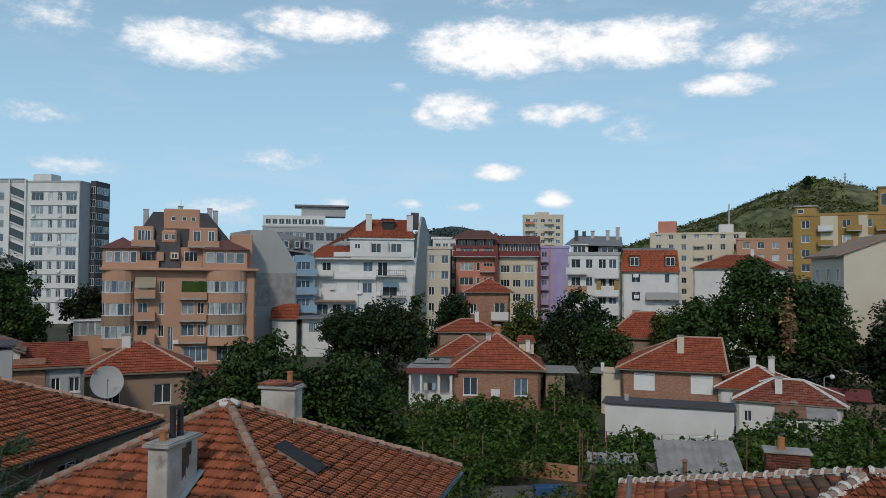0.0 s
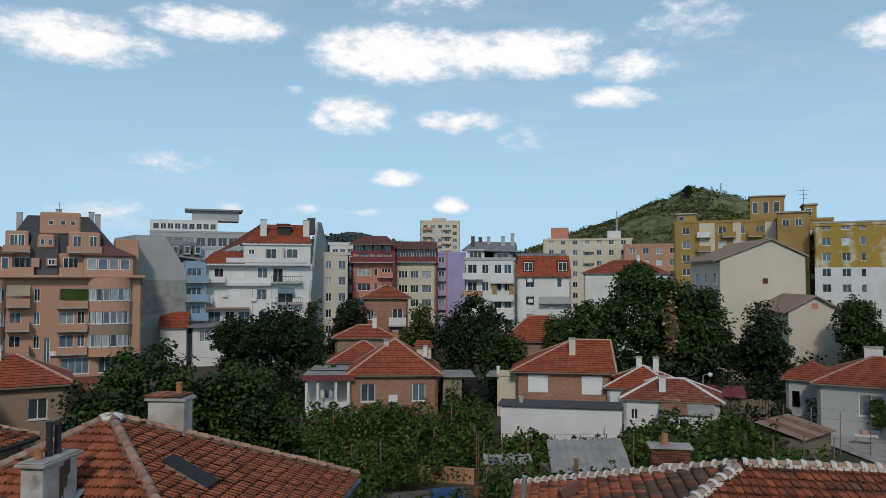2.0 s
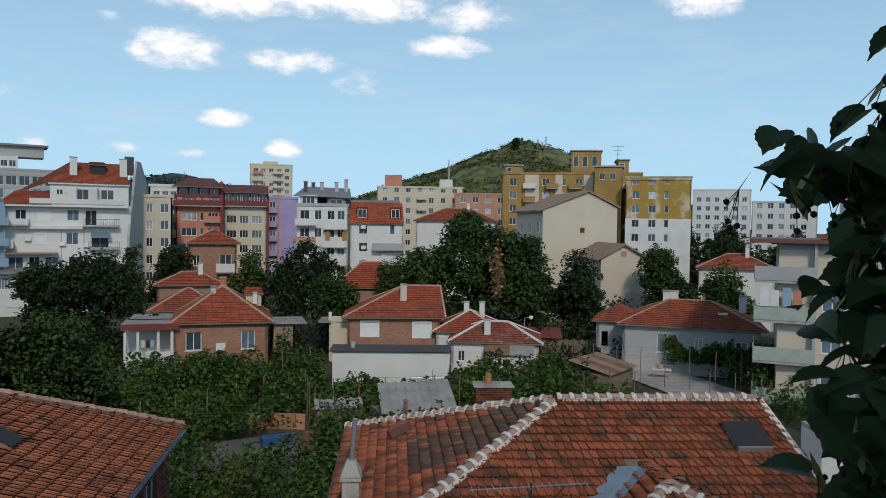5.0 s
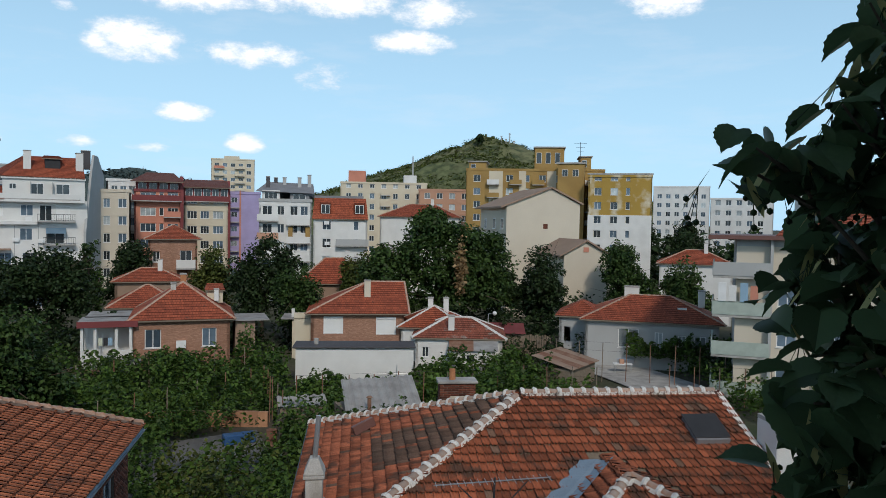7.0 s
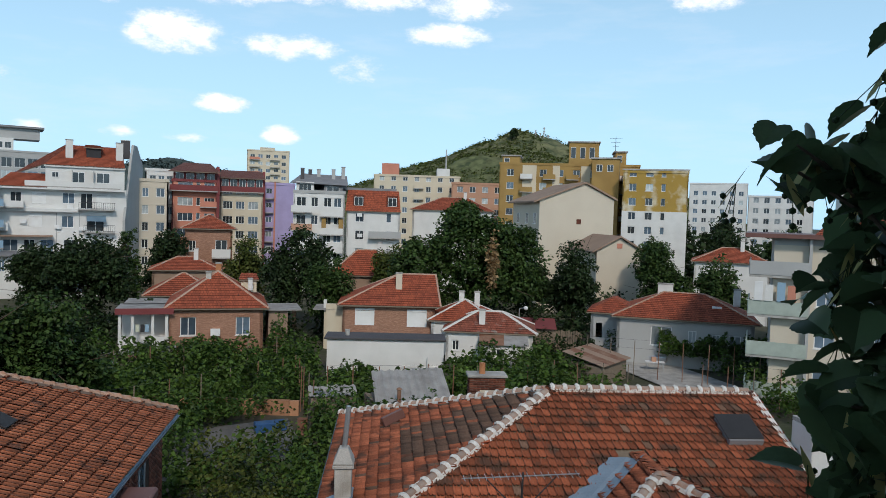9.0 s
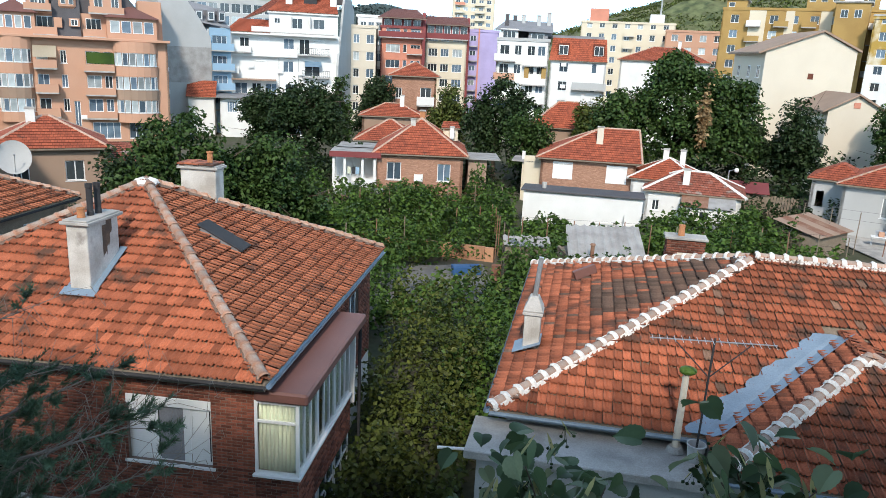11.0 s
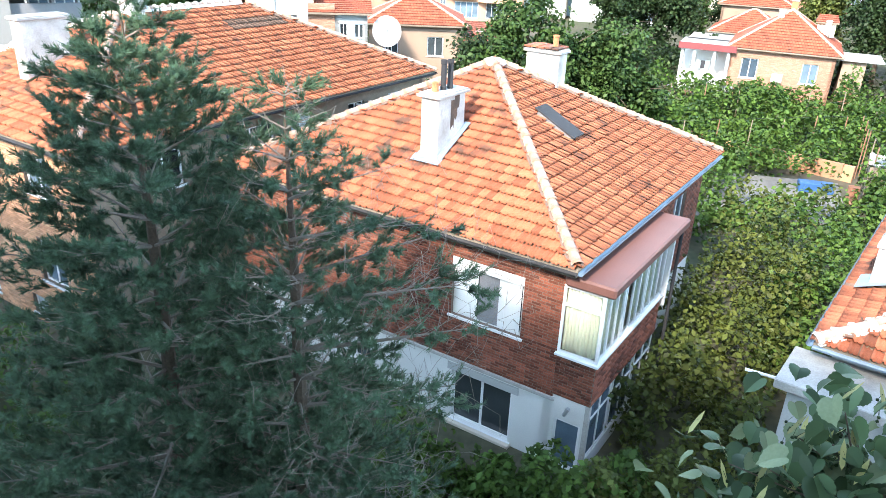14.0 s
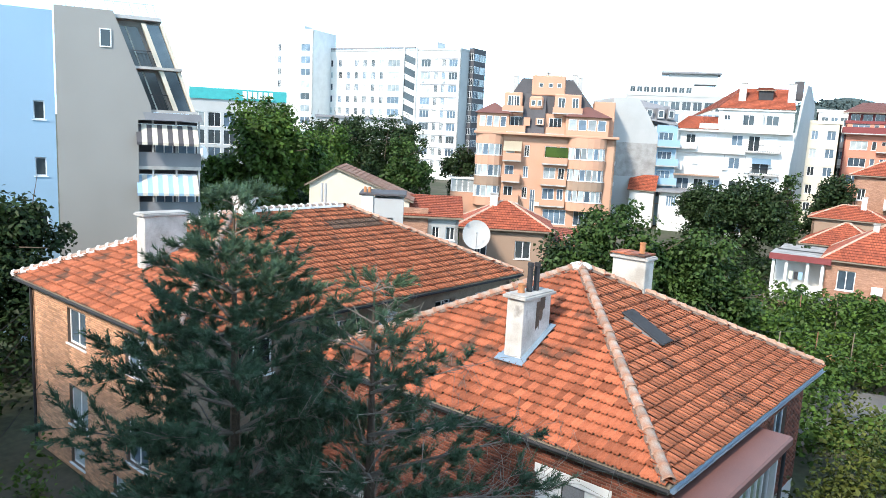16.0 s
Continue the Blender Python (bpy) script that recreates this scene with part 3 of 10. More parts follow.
def caps(parent, a, b, mat, r=0.13, pitch=0.37, lime=None):
    """Half-round ridge caps laid one over the next, each a piece of its own, bedded in mortar."""
    key = (mat.name, r, pitch)
    if key not in CAPS:
        vs, fs, n = [], [], 7
        for y, k in ((0.0, 1.0), (0.05, 1.12), (0.06, 1.0), (pitch + 0.05, 0.86)):
            for i in range(n):
                t = math.pi * i / (n - 1)
                vs.append((r * k * math.cos(t), y, r * k * math.sin(t) * 0.85 - 0.02))
        for j in range(3):
            for i in range(n - 1):
                fs.append((j * n + i, (j + 1) * n + i, (j + 1) * n + i + 1, j * n + i + 1))
        CAPS[key] = arrays_mesh("ridge_tile", vs, fs, mat)
    a, b = Vector(a), Vector(b)
    d = (b - a).normalized()
    side = d.cross(Vector((0, 0, 1))).normalized()
    top = side.cross(d)
    n = int((b - a).length / pitch)
    for i in range(n):
        j = RNG.normal(0, 0.012)
        at = Matrix((side, d + side * j, top)).transposed().to_4x4()
        at.translation = a + d * (i * pitch) + top * (0.10 + abs(RNG.normal(0, 0.008)))
        part("ridge_tile", CAPS[key], None, parent, at=at)
    bm = bmesh.new()
    for i in range(n):
        for s in (-1, 1):
            w = r * (1.0 + RNG.uniform(-0.1, 0.35 if lime else 0.12))
            c = a + d * ((i + 0.5) * pitch) + side * s * w * 0.78 + top * 0.06
            q = Matrix((side, d, top)).transposed()
            vs = [c + q @ Vector((x * 0.055, y * pitch * 0.56, z * (0.05 if lime else 0.04))) for x, y, z in ((-1, -1, -1), (1, -1, -1), (1, 1, -1), (-1, 1, -1), (-0.6, -0.9, 1), (0.5, -0.8, 0.6), (0.5, 0.9, 0.6), (-0.6, 0.8, 1))]
            bv = [bm.verts.new(v) for v in vs]
            for f in ((0, 1, 5, 4), (1, 2, 6, 5), (2, 3, 7, 6), (3, 0, 4, 7), (4, 5, 6, 7)):
                bm.faces.new([bv[k] for k in f])
        if lime:
            # the white lump of lime that seals each overlap
            c = a + d * (i * pitch + 0.03) + top * 0.12
            q = Matrix((side, d, top)).transposed()
            for s in range(5):
                t0, t1 = math.pi * s / 5, math.pi * (s + 1) / 5
                rr = r * 1.2
                vs = []
                for t in (t0, t1):
                    for y, k in ((-0.06, 0.95), (0.0, 1.18 + 0.1 * RNG.random()), (0.07, 0.98)):
                        vs.append(bm.verts.new(c + q @ Vector((rr * k * math.cos(t), y, rr * k * math.sin(t) * 0.9 - 0.05))))
                for k in range(2):
                    bm.faces.new((vs[k], vs[k + 1], vs[k + 4], vs[k + 3]))
    tagged(part("mortar_bed", bm, lime or MORTAR, parent), kind="stuff")


BRICKS = {}


def laid_bricks(parent, m, w, h, openings, mat, singles=0, focus=None, bw=0.24, bh=0.065, joint=0.012, proud=0.012, x0=0.0, z0=0.0):
    """Running-bond bricks on a wall's face (its xz plane), standing slightly proud of the mortar."""
    spots = []
    row, z = 0, z0 + joint
    while z + bh < z0 + h:
        x = x0 + joint - (row % 2) * (bw + joint) / 2
        while x < x0 + w:
            a, b = max(x, x0 + 0.005), min(x + bw, x0 + w - 0.005)
            for o in openings:
                if o[1] < z + bh and o[3] > z:
                    if a < o[0] < b:
                        b = o[0] - 0.005
                    elif a < o[2] < b:
                        a = o[2] + 0.005
                    elif o[0] <= a and b <= o[2]:
                        b = a
            if b - a > 0.04:
                spots.append((a, b, z))
            x += bw + joint
        z += bh + joint
        row += 1
    if focus:
        spots.sort(key=lambda s: (s[0] - focus[0]) ** 2 + (s[2] - focus[1]) ** 2)
    V, F = [], []
    for k, (a, b, z) in enumerate(spots):
        p = proud + RNG.normal(0, 0.003)
        if k < singles:
            key = (round(b - a, 2), mat.name)
            if key not in BRICKS:
                ww = b - a
                bm = bmesh.new()
                vs = [bm.verts.new(c) for c in ((0, 0, 0), (ww, 0, 0), (ww, 0, bh), (0, 0, bh), (0.006, -0.012, 0.006), (ww - 0.006, -0.012, 0.006), (ww - 0.006, -0.012, bh - 0.006), (0.006, -0.012, bh - 0.006))]
                for f in ((4, 5, 6, 7), (0, 1, 5, 4), (1, 2, 6, 5), (2, 3, 7, 6), (3, 0, 4, 7)):
                    bm.faces.new([vs[i] for i in f])
                BRICKS[key] = mesh_of(bm, "brick", mat)
            part("brick", BRICKS[key], None, parent, at=m @ Matrix.Translation((a, -(p - proud), z)))
        else:
            n = len(V)
            V += [(a, 0, z), (b, 0, z), (b, 0, z + bh), (a, 0, z + bh), (a + 0.005, -p, z + 0.005), (b - 0.005, -p, z + 0.005), (b - 0.005, -p, z + bh - 0.005), (a + 0.005, -p, z + bh - 0.005)]
            F += [(n + 4, n + 5, n + 6, n + 7), (n, n + 1, n + 5, n + 4), (n + 1, n + 2, n + 6, n + 5), (n + 2, n + 3, n + 7, n + 6), (n + 3, n, n + 4, n + 7)]
    if V:
        ob = part("brickwork", arrays_mesh("brickwork", V, F, mat), None, parent, at=m)
        tagged(ob, kind="stuff")


GROUND = -0.4


def chimney(name, at, w, d, z0, z1, mat, label, pots=(), cap=0.07, flashing=False):
    """A rendered chimney stack with an overhanging cap, pots, and a flashing apron."""
    root = thing(name, at, label, "chimney")
    bm = boxes((0, w, 0, d, z0, z1 - 0.09))
    bevelled(bm, 0.02)
    part("shaft", bm, mat, root)
    part("cap", bevelled(boxes((-cap, w + cap, -cap, d + cap, z1 - 0.09, z1 - 0.01), (-cap * 0.5, w + cap * 0.5, -cap * 0.5, d + cap * 0.5, z1 - 0.01, z1 + 0.03)), 0.012), CONCRETE, root)
    for kind, x, y, r, h, m in pots:
        bm = bmesh.new()
        n = 14
        prof = [(r, 0), (r * 1.05, h * 0.12), (r * 0.92, h * 0.14), (r * 0.9, h * 0.85), (r * 1.05, h * 0.88), (r * 1.05, h), (r * 0.8, h), (r * 0.78, h * 0.3)]
        rings = [[bm.verts.new((x + q * math.cos(i * math.tau / n), y + q * math.sin(i * math.tau / n), z1 + 0.03 + z)) for i in range(n)] for q, z in prof]
        for a, b in zip(rings, rings[1:]):
            for i in range(n):
                bm.faces.new((a[i], a[(i + 1) % n], b[(i + 1) % n], b[i]))
        bm.faces.new(rings[-1])
        part(kind, bm, m, root)
    return root


def gutter(parent, a, b, mat=None, r=0.07):
    bm = bmesh.new()
    a, b = Vector(a), Vector(b)
    d = (b - a).normalized()
    side = d.cross(Vector((0, 0, 1)))
    n = 7
    prof = [(side * (r * math.cos(math.pi * i / (n - 1))) - Vector((0, 0, r * math.sin(math.pi * i / (n - 1))))) for i in range(n)]
    ra, rb = [bm.verts.new(a + p) for p in prof], [bm.verts.new(b + p) for p in prof]
    for i in range(n - 1):
        bm.faces.new((ra[i], ra[i + 1], rb[i + 1], rb[i]))
    part("gutter", bm, mat or DARK, parent)


# ---- the brick house with the pyramid roof ----
def pyramid_house():
    W, D, E, RISE = 11.85, 12.05, 5.5, 3.07
    M = frame_at(-13.62, 17.81, 0, 13.4)
    root = thing("brick_house", M, "two-storey red brick house with pyramid clay tile roof", "house")
    c = (W / 2, D / 2, E + RISE)
    corners = [(0, 0, E), (W, 0, E), (W, D, E), (0, D, E)]
    faces = [[corners[i], corners[(i + 1) % 4], c] for i in range(4)]
    roof = deck(root, faces, WOOD, name="roof")
    tagged(roof, "weathered orange interlocking clay tiles on boards")

    tiled_face(roof, faces[0], TILE_OLD, singles=150, focus=(W, 0, E))
    tiled_face(roof, faces[1], TILE, singles=150, focus=(W, 0, E), skip=lambda u, v: 4.9 < u < 5.85 and 3.1 < v < 4.4)
    tiled_face(roof, faces[2], TILE)
    tiled_face(roof, faces[3], TILE_OLD)
    for k, corner in enumerate(corners):
        caps(roof, Vector(corner) + (Vector(c) - Vector(corner)) * 0.01, c, RIDGE, r=0.14)
    apex = bmesh.new()
    bmesh.ops.create_icosphere(apex, subdivisions=2, radius=0.3, matrix=Matrix.Translation(Vector(c) + Vector((0, 0, 0.02))) @ Matrix.Diagonal((1.3, 1.1, 0.55, 1)))
    part("apex_mortar", apex, LIME, roof)
    for a, b in zip(corners, corners[1:] + corners[:1]):
        d = (Vector(b) - Vector(a)).normalized()
        out = d.cross(Vector((0, 0, 1))) * 0.07
        gutter(root, Vector(a) + out - Vector((0, 0, 0.05)), Vector(b) + out - Vector((0, 0, 0.05)), ZINC if a == corners[1] else DARK)
    soffit = boxes((0.05, W - 0.05, 0.05, D - 0.05, E - 0.22, E - 0.12))
    part("soffit", soffit, WOOD, root)
    # walls: white plaster below, brick above
    y0, x1, mid = 0.4, W - 0.4, 1.62
    H = E - 0.25
    S = Matrix.Translation((0.4, y0, 0))
    win_up = [(8.3 - 0.4, 3.03, 10.38 - 0.4, 4.72)]
    ws = W - 0.8
    lo = [(8.42 - 0.4, -0.25 - GROUND, 10.3 - 0.4, 1.32 - GROUND), (4.9 - 0.4, 0.4 - GROUND, 5.56 - 0.4, 1.35 - GROUND)]
    low = Matrix.Translation((0.4, y0, GROUND))
    part("lower_wall", wall_mesh(ws, mid - GROUND, lo), PLASTER, root, "white plastered ground-floor wall", at=low)
    part("string_course", boxes((0.35, W - 0.35, y0 - 0.06, y0 + 0.1, mid, mid + 0.09)), CONCRETE, root)
    up = [(a, b - mid - 0.09, c2, d - mid - 0.09) for a, b, c2, d in win_up]
    upm = Matrix.Translation((0.4, y0, mid + 0.09))
    hh = H - mid - 0.09
    wall = part("upper_wall", wall_mesh(ws, hh, up), MORTAR, root, "dark red brick upper wall", at=upm)
    laid_bricks(wall, Matrix(), ws, hh, up, BRICK, singles=300, focus=(10.6, 1.0))
    # the other three sides
    for name, a, length, opens in (("east", (x1, y0), D - 0.8, [(8.2, 3.1, 9.5, 4.6)]), ("north", (x1, D - 0.4), ws, []), ("west", (0.4, D - 0.4), D - 0.8, [(3.0, 3.0, 4.4, 4.6), (7.5, 3.0, 8.9, 4.6)])):
        turn = {"east": 90, "north": 180, "west": -90}[name]
        at = Matrix.Translation((a[0], a[1], 0)) @ pose(0, 0, 0, 0, 0, turn)
        part("lower_wall", wall_mesh(length, mid - GROUND), PLASTER, root, at=at @ Matrix.Translation((0, 0, GROUND)))
        oo = [(p, q - mid, r, s - mid) for p, q, r, s in opens]
        wl = part("upper_wall", wall_mesh(length, H - mid, oo), MORTAR, root, at=at @ Matrix.Translation((0, 0, mid)))
        if name != "north":
            laid_bricks(wl, Matrix(), length, H - mid, oo, BRICK)
        for o in opens:
            window(root, at, *o, bars=1, pane=PANE_BLUE)
    # upper window: two rolled-down shutters and an open middle
    a, b, c2, d = win_up[0]
    w = window(root, S, a, b, c2, d, bars=0, pane=PANE, sill=True)
    tagged(w, "white window with half-closed roller shutters")
    ww = c2 - a
    for x0, x1b, top in ((0.08, ww * 0.36, 0.0), (ww * 0.73, ww - 0.08, 0.0)):
        part("shutter", slatted(x0, x1b, -0.035, 0.08, d - b - 0.26, deep=0.003), SHUTTER, w)
    part("shutter_box", bevelled(boxes((0.0, ww, -0.12, 0.0, d - b - 0.24, d - b)), 0.01), SHUTTER, w)
    part("shutter_leaf", boxes((ww * 0.66, ww * 0.74, -0.05, 0.0, 0.05, d - b - 0.24)), FRAME, w)
    part("insect_screen", boxes((ww * 0.37, ww * 0.66, -0.02, -0.01, 0.05, d - b - 0.24)), ROOF_GREY, w)
    lw = window(root, S, lo[0][0], lo[0][1] + GROUND, lo[0][2], lo[0][3] + GROUND, bars=1, pane=PANE, frame_mat=FRAME)
    part("timber_sill", bevelled(boxes((-0.1, ww - 0.1, -0.28, -0.02, -0.12, -0.02)), 0.01), PLASTER_BEIGE, lw)
    part("lintel", boxes((-0.12, ww + 0.0, -0.13, -0.09, 1.58, 1.8)), PLASTER_GREY, lw)
    window(root, S, lo[1][0], lo[1][1] + GROUND, lo[1][2], lo[1][3] + GROUND, bars=0, pane=PANE)
    # glazed veranda at the corner, on two floors
    vx0, vx1, vy0, vy1 = 11.42, 12.48, 0.36, 5.0
    ver = thing("glazed_veranda", M, "glazed two-storey corner veranda with thin painted frames", "veranda")
    part("floor_slab", boxes((vx0, vx1 - 0.2, vy0 + 0.18, vy1 - 0.02, 2.4, 2.62)), CONCRETE, ver)
    parapet = part("parapet", boxes((vx0, vx1 - 0.02, vy0 + 0.02, vy0 + 0.16, 1.82, 2.98), (vx1 - 0.18, vx1 - 0.02, vy0 + 0.16, vy1, 1.82, 2.98)), MORTAR, ver, "brick parapet of the upper veranda")
    laid_bricks(parapet, Matrix.Translation((vx0, vy0 + 0.02, 1.82)), vx1 - vx0 - 0.02, 1.16, [], BRICK)
    laid_bricks(parapet, Matrix.Translation((vx1 - 0.02, vy0 + 0.02, 1.82)) @ pose(0, 0, 0, 0, 0, 90), vy1 - vy0 - 0.02, 1.16, [], BRICK)
    part("sill", bevelled(boxes((vx0 - 0.04, vx1 + 0.05, vy0 - 0.06, vy0 + 0.16, 2.98, 3.05), (vx1 - 0.14, vx1 + 0.05, vy0 + 0.16, vy1, 2.98, 3.05)), 0.01), FRAME, ver)
    Sv = Matrix.Translation((vx0, vy0, 0))
    Ev = Matrix.Translation((vx1 - 0.02, vy0, 0)) @ pose(0, 0, 0, 0, 0, 90)
    window(ver, Sv, 0.0, 3.05, vx1 - vx0, 4.9, bars=0, pane=PANE_CLEAR, frame_mat=FRAME, depth=0.02, sill=False, kind="glazing", rail=0.72)
    n = 3
    step = (vy1 - vy0) / n
    for i in range(n):
        window(ver, Ev, 0.06 + i * step, 3.05, (i + 1) * step, 4.9, bars=2, pane=PANE_CLEAR, frame_mat=FRAME, depth=0.02, sill=False, kind="glazing")
    def pleats(a, b, folds, deep, z0, z1):
        """A hanging curtain as one pleated cloth from a to b in plan."""
        cloth = bmesh.new()
        a, b = Vector((*a, 0)), Vector((*b, 0))
        side = (b - a).normalized().cross(Vector((0, 0, 1)))
        rows = []
        for q in range(folds * 4 + 1):
            p = a.lerp(b, q / (folds * 4)) + side * deep * math.sin(q * math.pi / 2)
            rows.append((cloth.verts.new((p.x, p.y, z0)), cloth.verts.new((p.x, p.y, z1))))
        for (p, q), (r, s) in zip(rows, rows[1:]):
            cloth.faces.new((p, r, s, q))
        return cloth

    part("curtain", pleats((vx0 + 0.05, vy0 + 0.16), (vx1 - 0.16, vy0 + 0.16), 9, 0.018, 3.08, 4.86), CURTAIN, ver, "pale green pleated curtain behind the glass")
    for y0c, y1c in ((vy0 + 0.2, vy0 + 1.75), (vy0 + 2.5, vy1 - 0.1)):
        part("curtain", pleats((vx1 - 0.18, y0c), (vx1 - 0.18, y1c), 14, 0.018, 3.08, 4.86), CURTAIN, ver)
    part("back_wall", boxes((vx0 - 0.03, vx0 - 0.004, vy0 + 0.05, vy1, 2.62, 4.86)), PLASTER_GREY, ver)
    aw = boxes((vx0 + 0.05, vx1 + 0.24, vy0 - 0.12, vy1 + 0.8, 4.92, 5.2))
    bevelled(aw, 0.05)
    part("canopy", aw, BROWN_SHEET, ver, "brown painted sheet-metal canopy")
    # lower floor of the veranda: a door block and a glazed side
    part("door_wall", wall_mesh(vx1 - vx0 - 0.12, 1.8 - GROUND, [(0.12, 0.12, 0.86, 1.55)], th=0.12), PLASTER, ver, at=Matrix.Translation((vx0, vy0 + 0.04, GROUND)))
    window(ver, Matrix.Translation((vx0, vy0 + 0.04, GROUND)), 0.12, 0.12, 0.86, 1.55, bars=0, pane=PANE_BLUE, depth=0.03, sill=False, kind="door_pane")
    lamp = bmesh.new()
    rod(lamp, (vx0 + 0.42, vy0 - 0.07, 1.38), (vx0 + 0.52, vy0 - 0.07, 1.62), 0.055, 0.055, 10)
    part("wall_lamp", lamp, STEEL, ver, "small cylindrical steel wall lamp")
    part("corner_post", boxes((vx1 - 0.14, vx1 - 0.02, vy0 + 0.02, vy0 + 0.14, GROUND, 1.82)), CONCRETE, ver)
    part("side_parapet", boxes((vx1 - 0.16, vx1 - 0.04, vy0 + 0.14, vy1, GROUND, GROUND + 0.5)), PLASTER, ver)
    for i in range(3):
        window(ver, Ev, 0.12 + i * step, GROUND + 0.5, (i + 1) * step, 1.8, bars=1, pane=PANE_BLUE, frame_mat=FRAME, depth=0.04, sill=False, kind="glazing", rail=0.7)
    part("end_panel", boxes((vx0 + 0.1, vx1 + 0.1, vy1 + 0.02, vy1 + 0.12, 2.7, 4.9)), PLASTER, ver, "white end panel of the veranda")
    bm = bmesh.new()
    rod(bm, (vx1 + 0.08, vy1 + 0.7, 4.95), (vx1 + 0.08, vy1 + 0.7, GROUND), 0.05, n=8)
    part("downpipe", bm, DARK, ver)
    # roof hatch
    m2 = RISE / (W / 2)
    hatch = thing("roof_hatch", M, "dark sheet-metal roof hatch lying on the tiles", "roof hatch")
    along, slope = Vector((0, 1, 0)), Vector((-1, 0, m2)).normalized()
    nrm = along.cross(slope)
    nrm = nrm if nrm.z > 0 else -nrm
    R = Matrix((along, slope, nrm)).transposed().to_4x4()
    R.translation = Vector((9.12, 5.0, E + m2 * (W - 9.12)))
    bm = boxes((0, 0.62, 0, 1.32, 0.0, 0.14))
    bmesh.ops.transform(bm, matrix=R, verts=bm.verts)
    part("curb", bm, ROOF_GREY, hatch)
    bm = bevelled(boxes((-0.05, 0.67, -0.1, 1.38, 0.145, 0.19)), 0.015)
    bmesh.ops.transform(bm, matrix=R, verts=bm.verts)
    part("lid", bm, DARK, hatch)
    # chimneys
    ch = chimney("chimney", M @ Matrix.Translation((6.1, 1.9, 0)), 0.55, 1.35, 6.3, 8.32, CHIMNEY, "tall rendered chimney with pale streaked plaster and two dark flue pipes", cap=0.1,
                 pots=[("flue_pipe", 0.28, 0.62, 0.085, 0.8, DARK), ("flue_pipe", 0.3, 0.92, 0.085, 0.78, DARK), ("clay_pot", 0.22, 0.32, 0.1, 0.24, TERRACOTTA)])
    sl = Matrix.Rotation(math.atan(m2), 4, "X")
    at = Matrix.Translation((-0.22, -0.28, 6.3 + m2 * (-0.18) + 0.24)) @ sl
    ap = boxes((0.04, 0.96, 0.1, 0.36, 0, 0.02), (0.74, 0.93, 0.36, 1.95, 0, 0.02), (0.1, 0.26, 0.36, 1.95, 0, 0.02))
    part("flashing", ap, ZINC, ch, "bluish zinc flashing apron", at=at)
    bm = bmesh.new()
    for y0, y1, z0, z1 in ((0.62, 0.8, 7.25, 8.1), (0.8, 0.95, 7.5, 8.2), (0.95, 1.05, 7.8, 8.2)):
        rim = [(y0, z1), (y1, z1)] + [(y1 - (y1 - y0) * q / 4, z0 + 0.16 * RNG.random()) for q in range(5)]
        bm.faces.new([bm.verts.new((0.554, y, z)) for y, z in rim])
    part("soot_streak", bm, SOOT, ch, "sooty brown stain down the render")
    ch2 = chimney("chimney", M @ Matrix.Translation((6.35, 7.3, 0)), 1.15, 0.6, 7.2, 8.95, CHIMNEY, "broad plastered chimney topped with clay tiles", cap=0.08, pots=[("clay_pot", 0.85, 0.3, 0.1, 0.42, TERRACOTTA)])
    bm = bmesh.new()
    for i in range(5):
        box(bm, -0.05 + i * 0.24, 0.17 + i * 0.24, -0.1, 0.7, 9.0 + 0.01 * (i % 2), 9.05 + 0.012 * (i % 2))
    part("cap_tiles", bm, TILE_OLD, ch2)


pyramid_house()


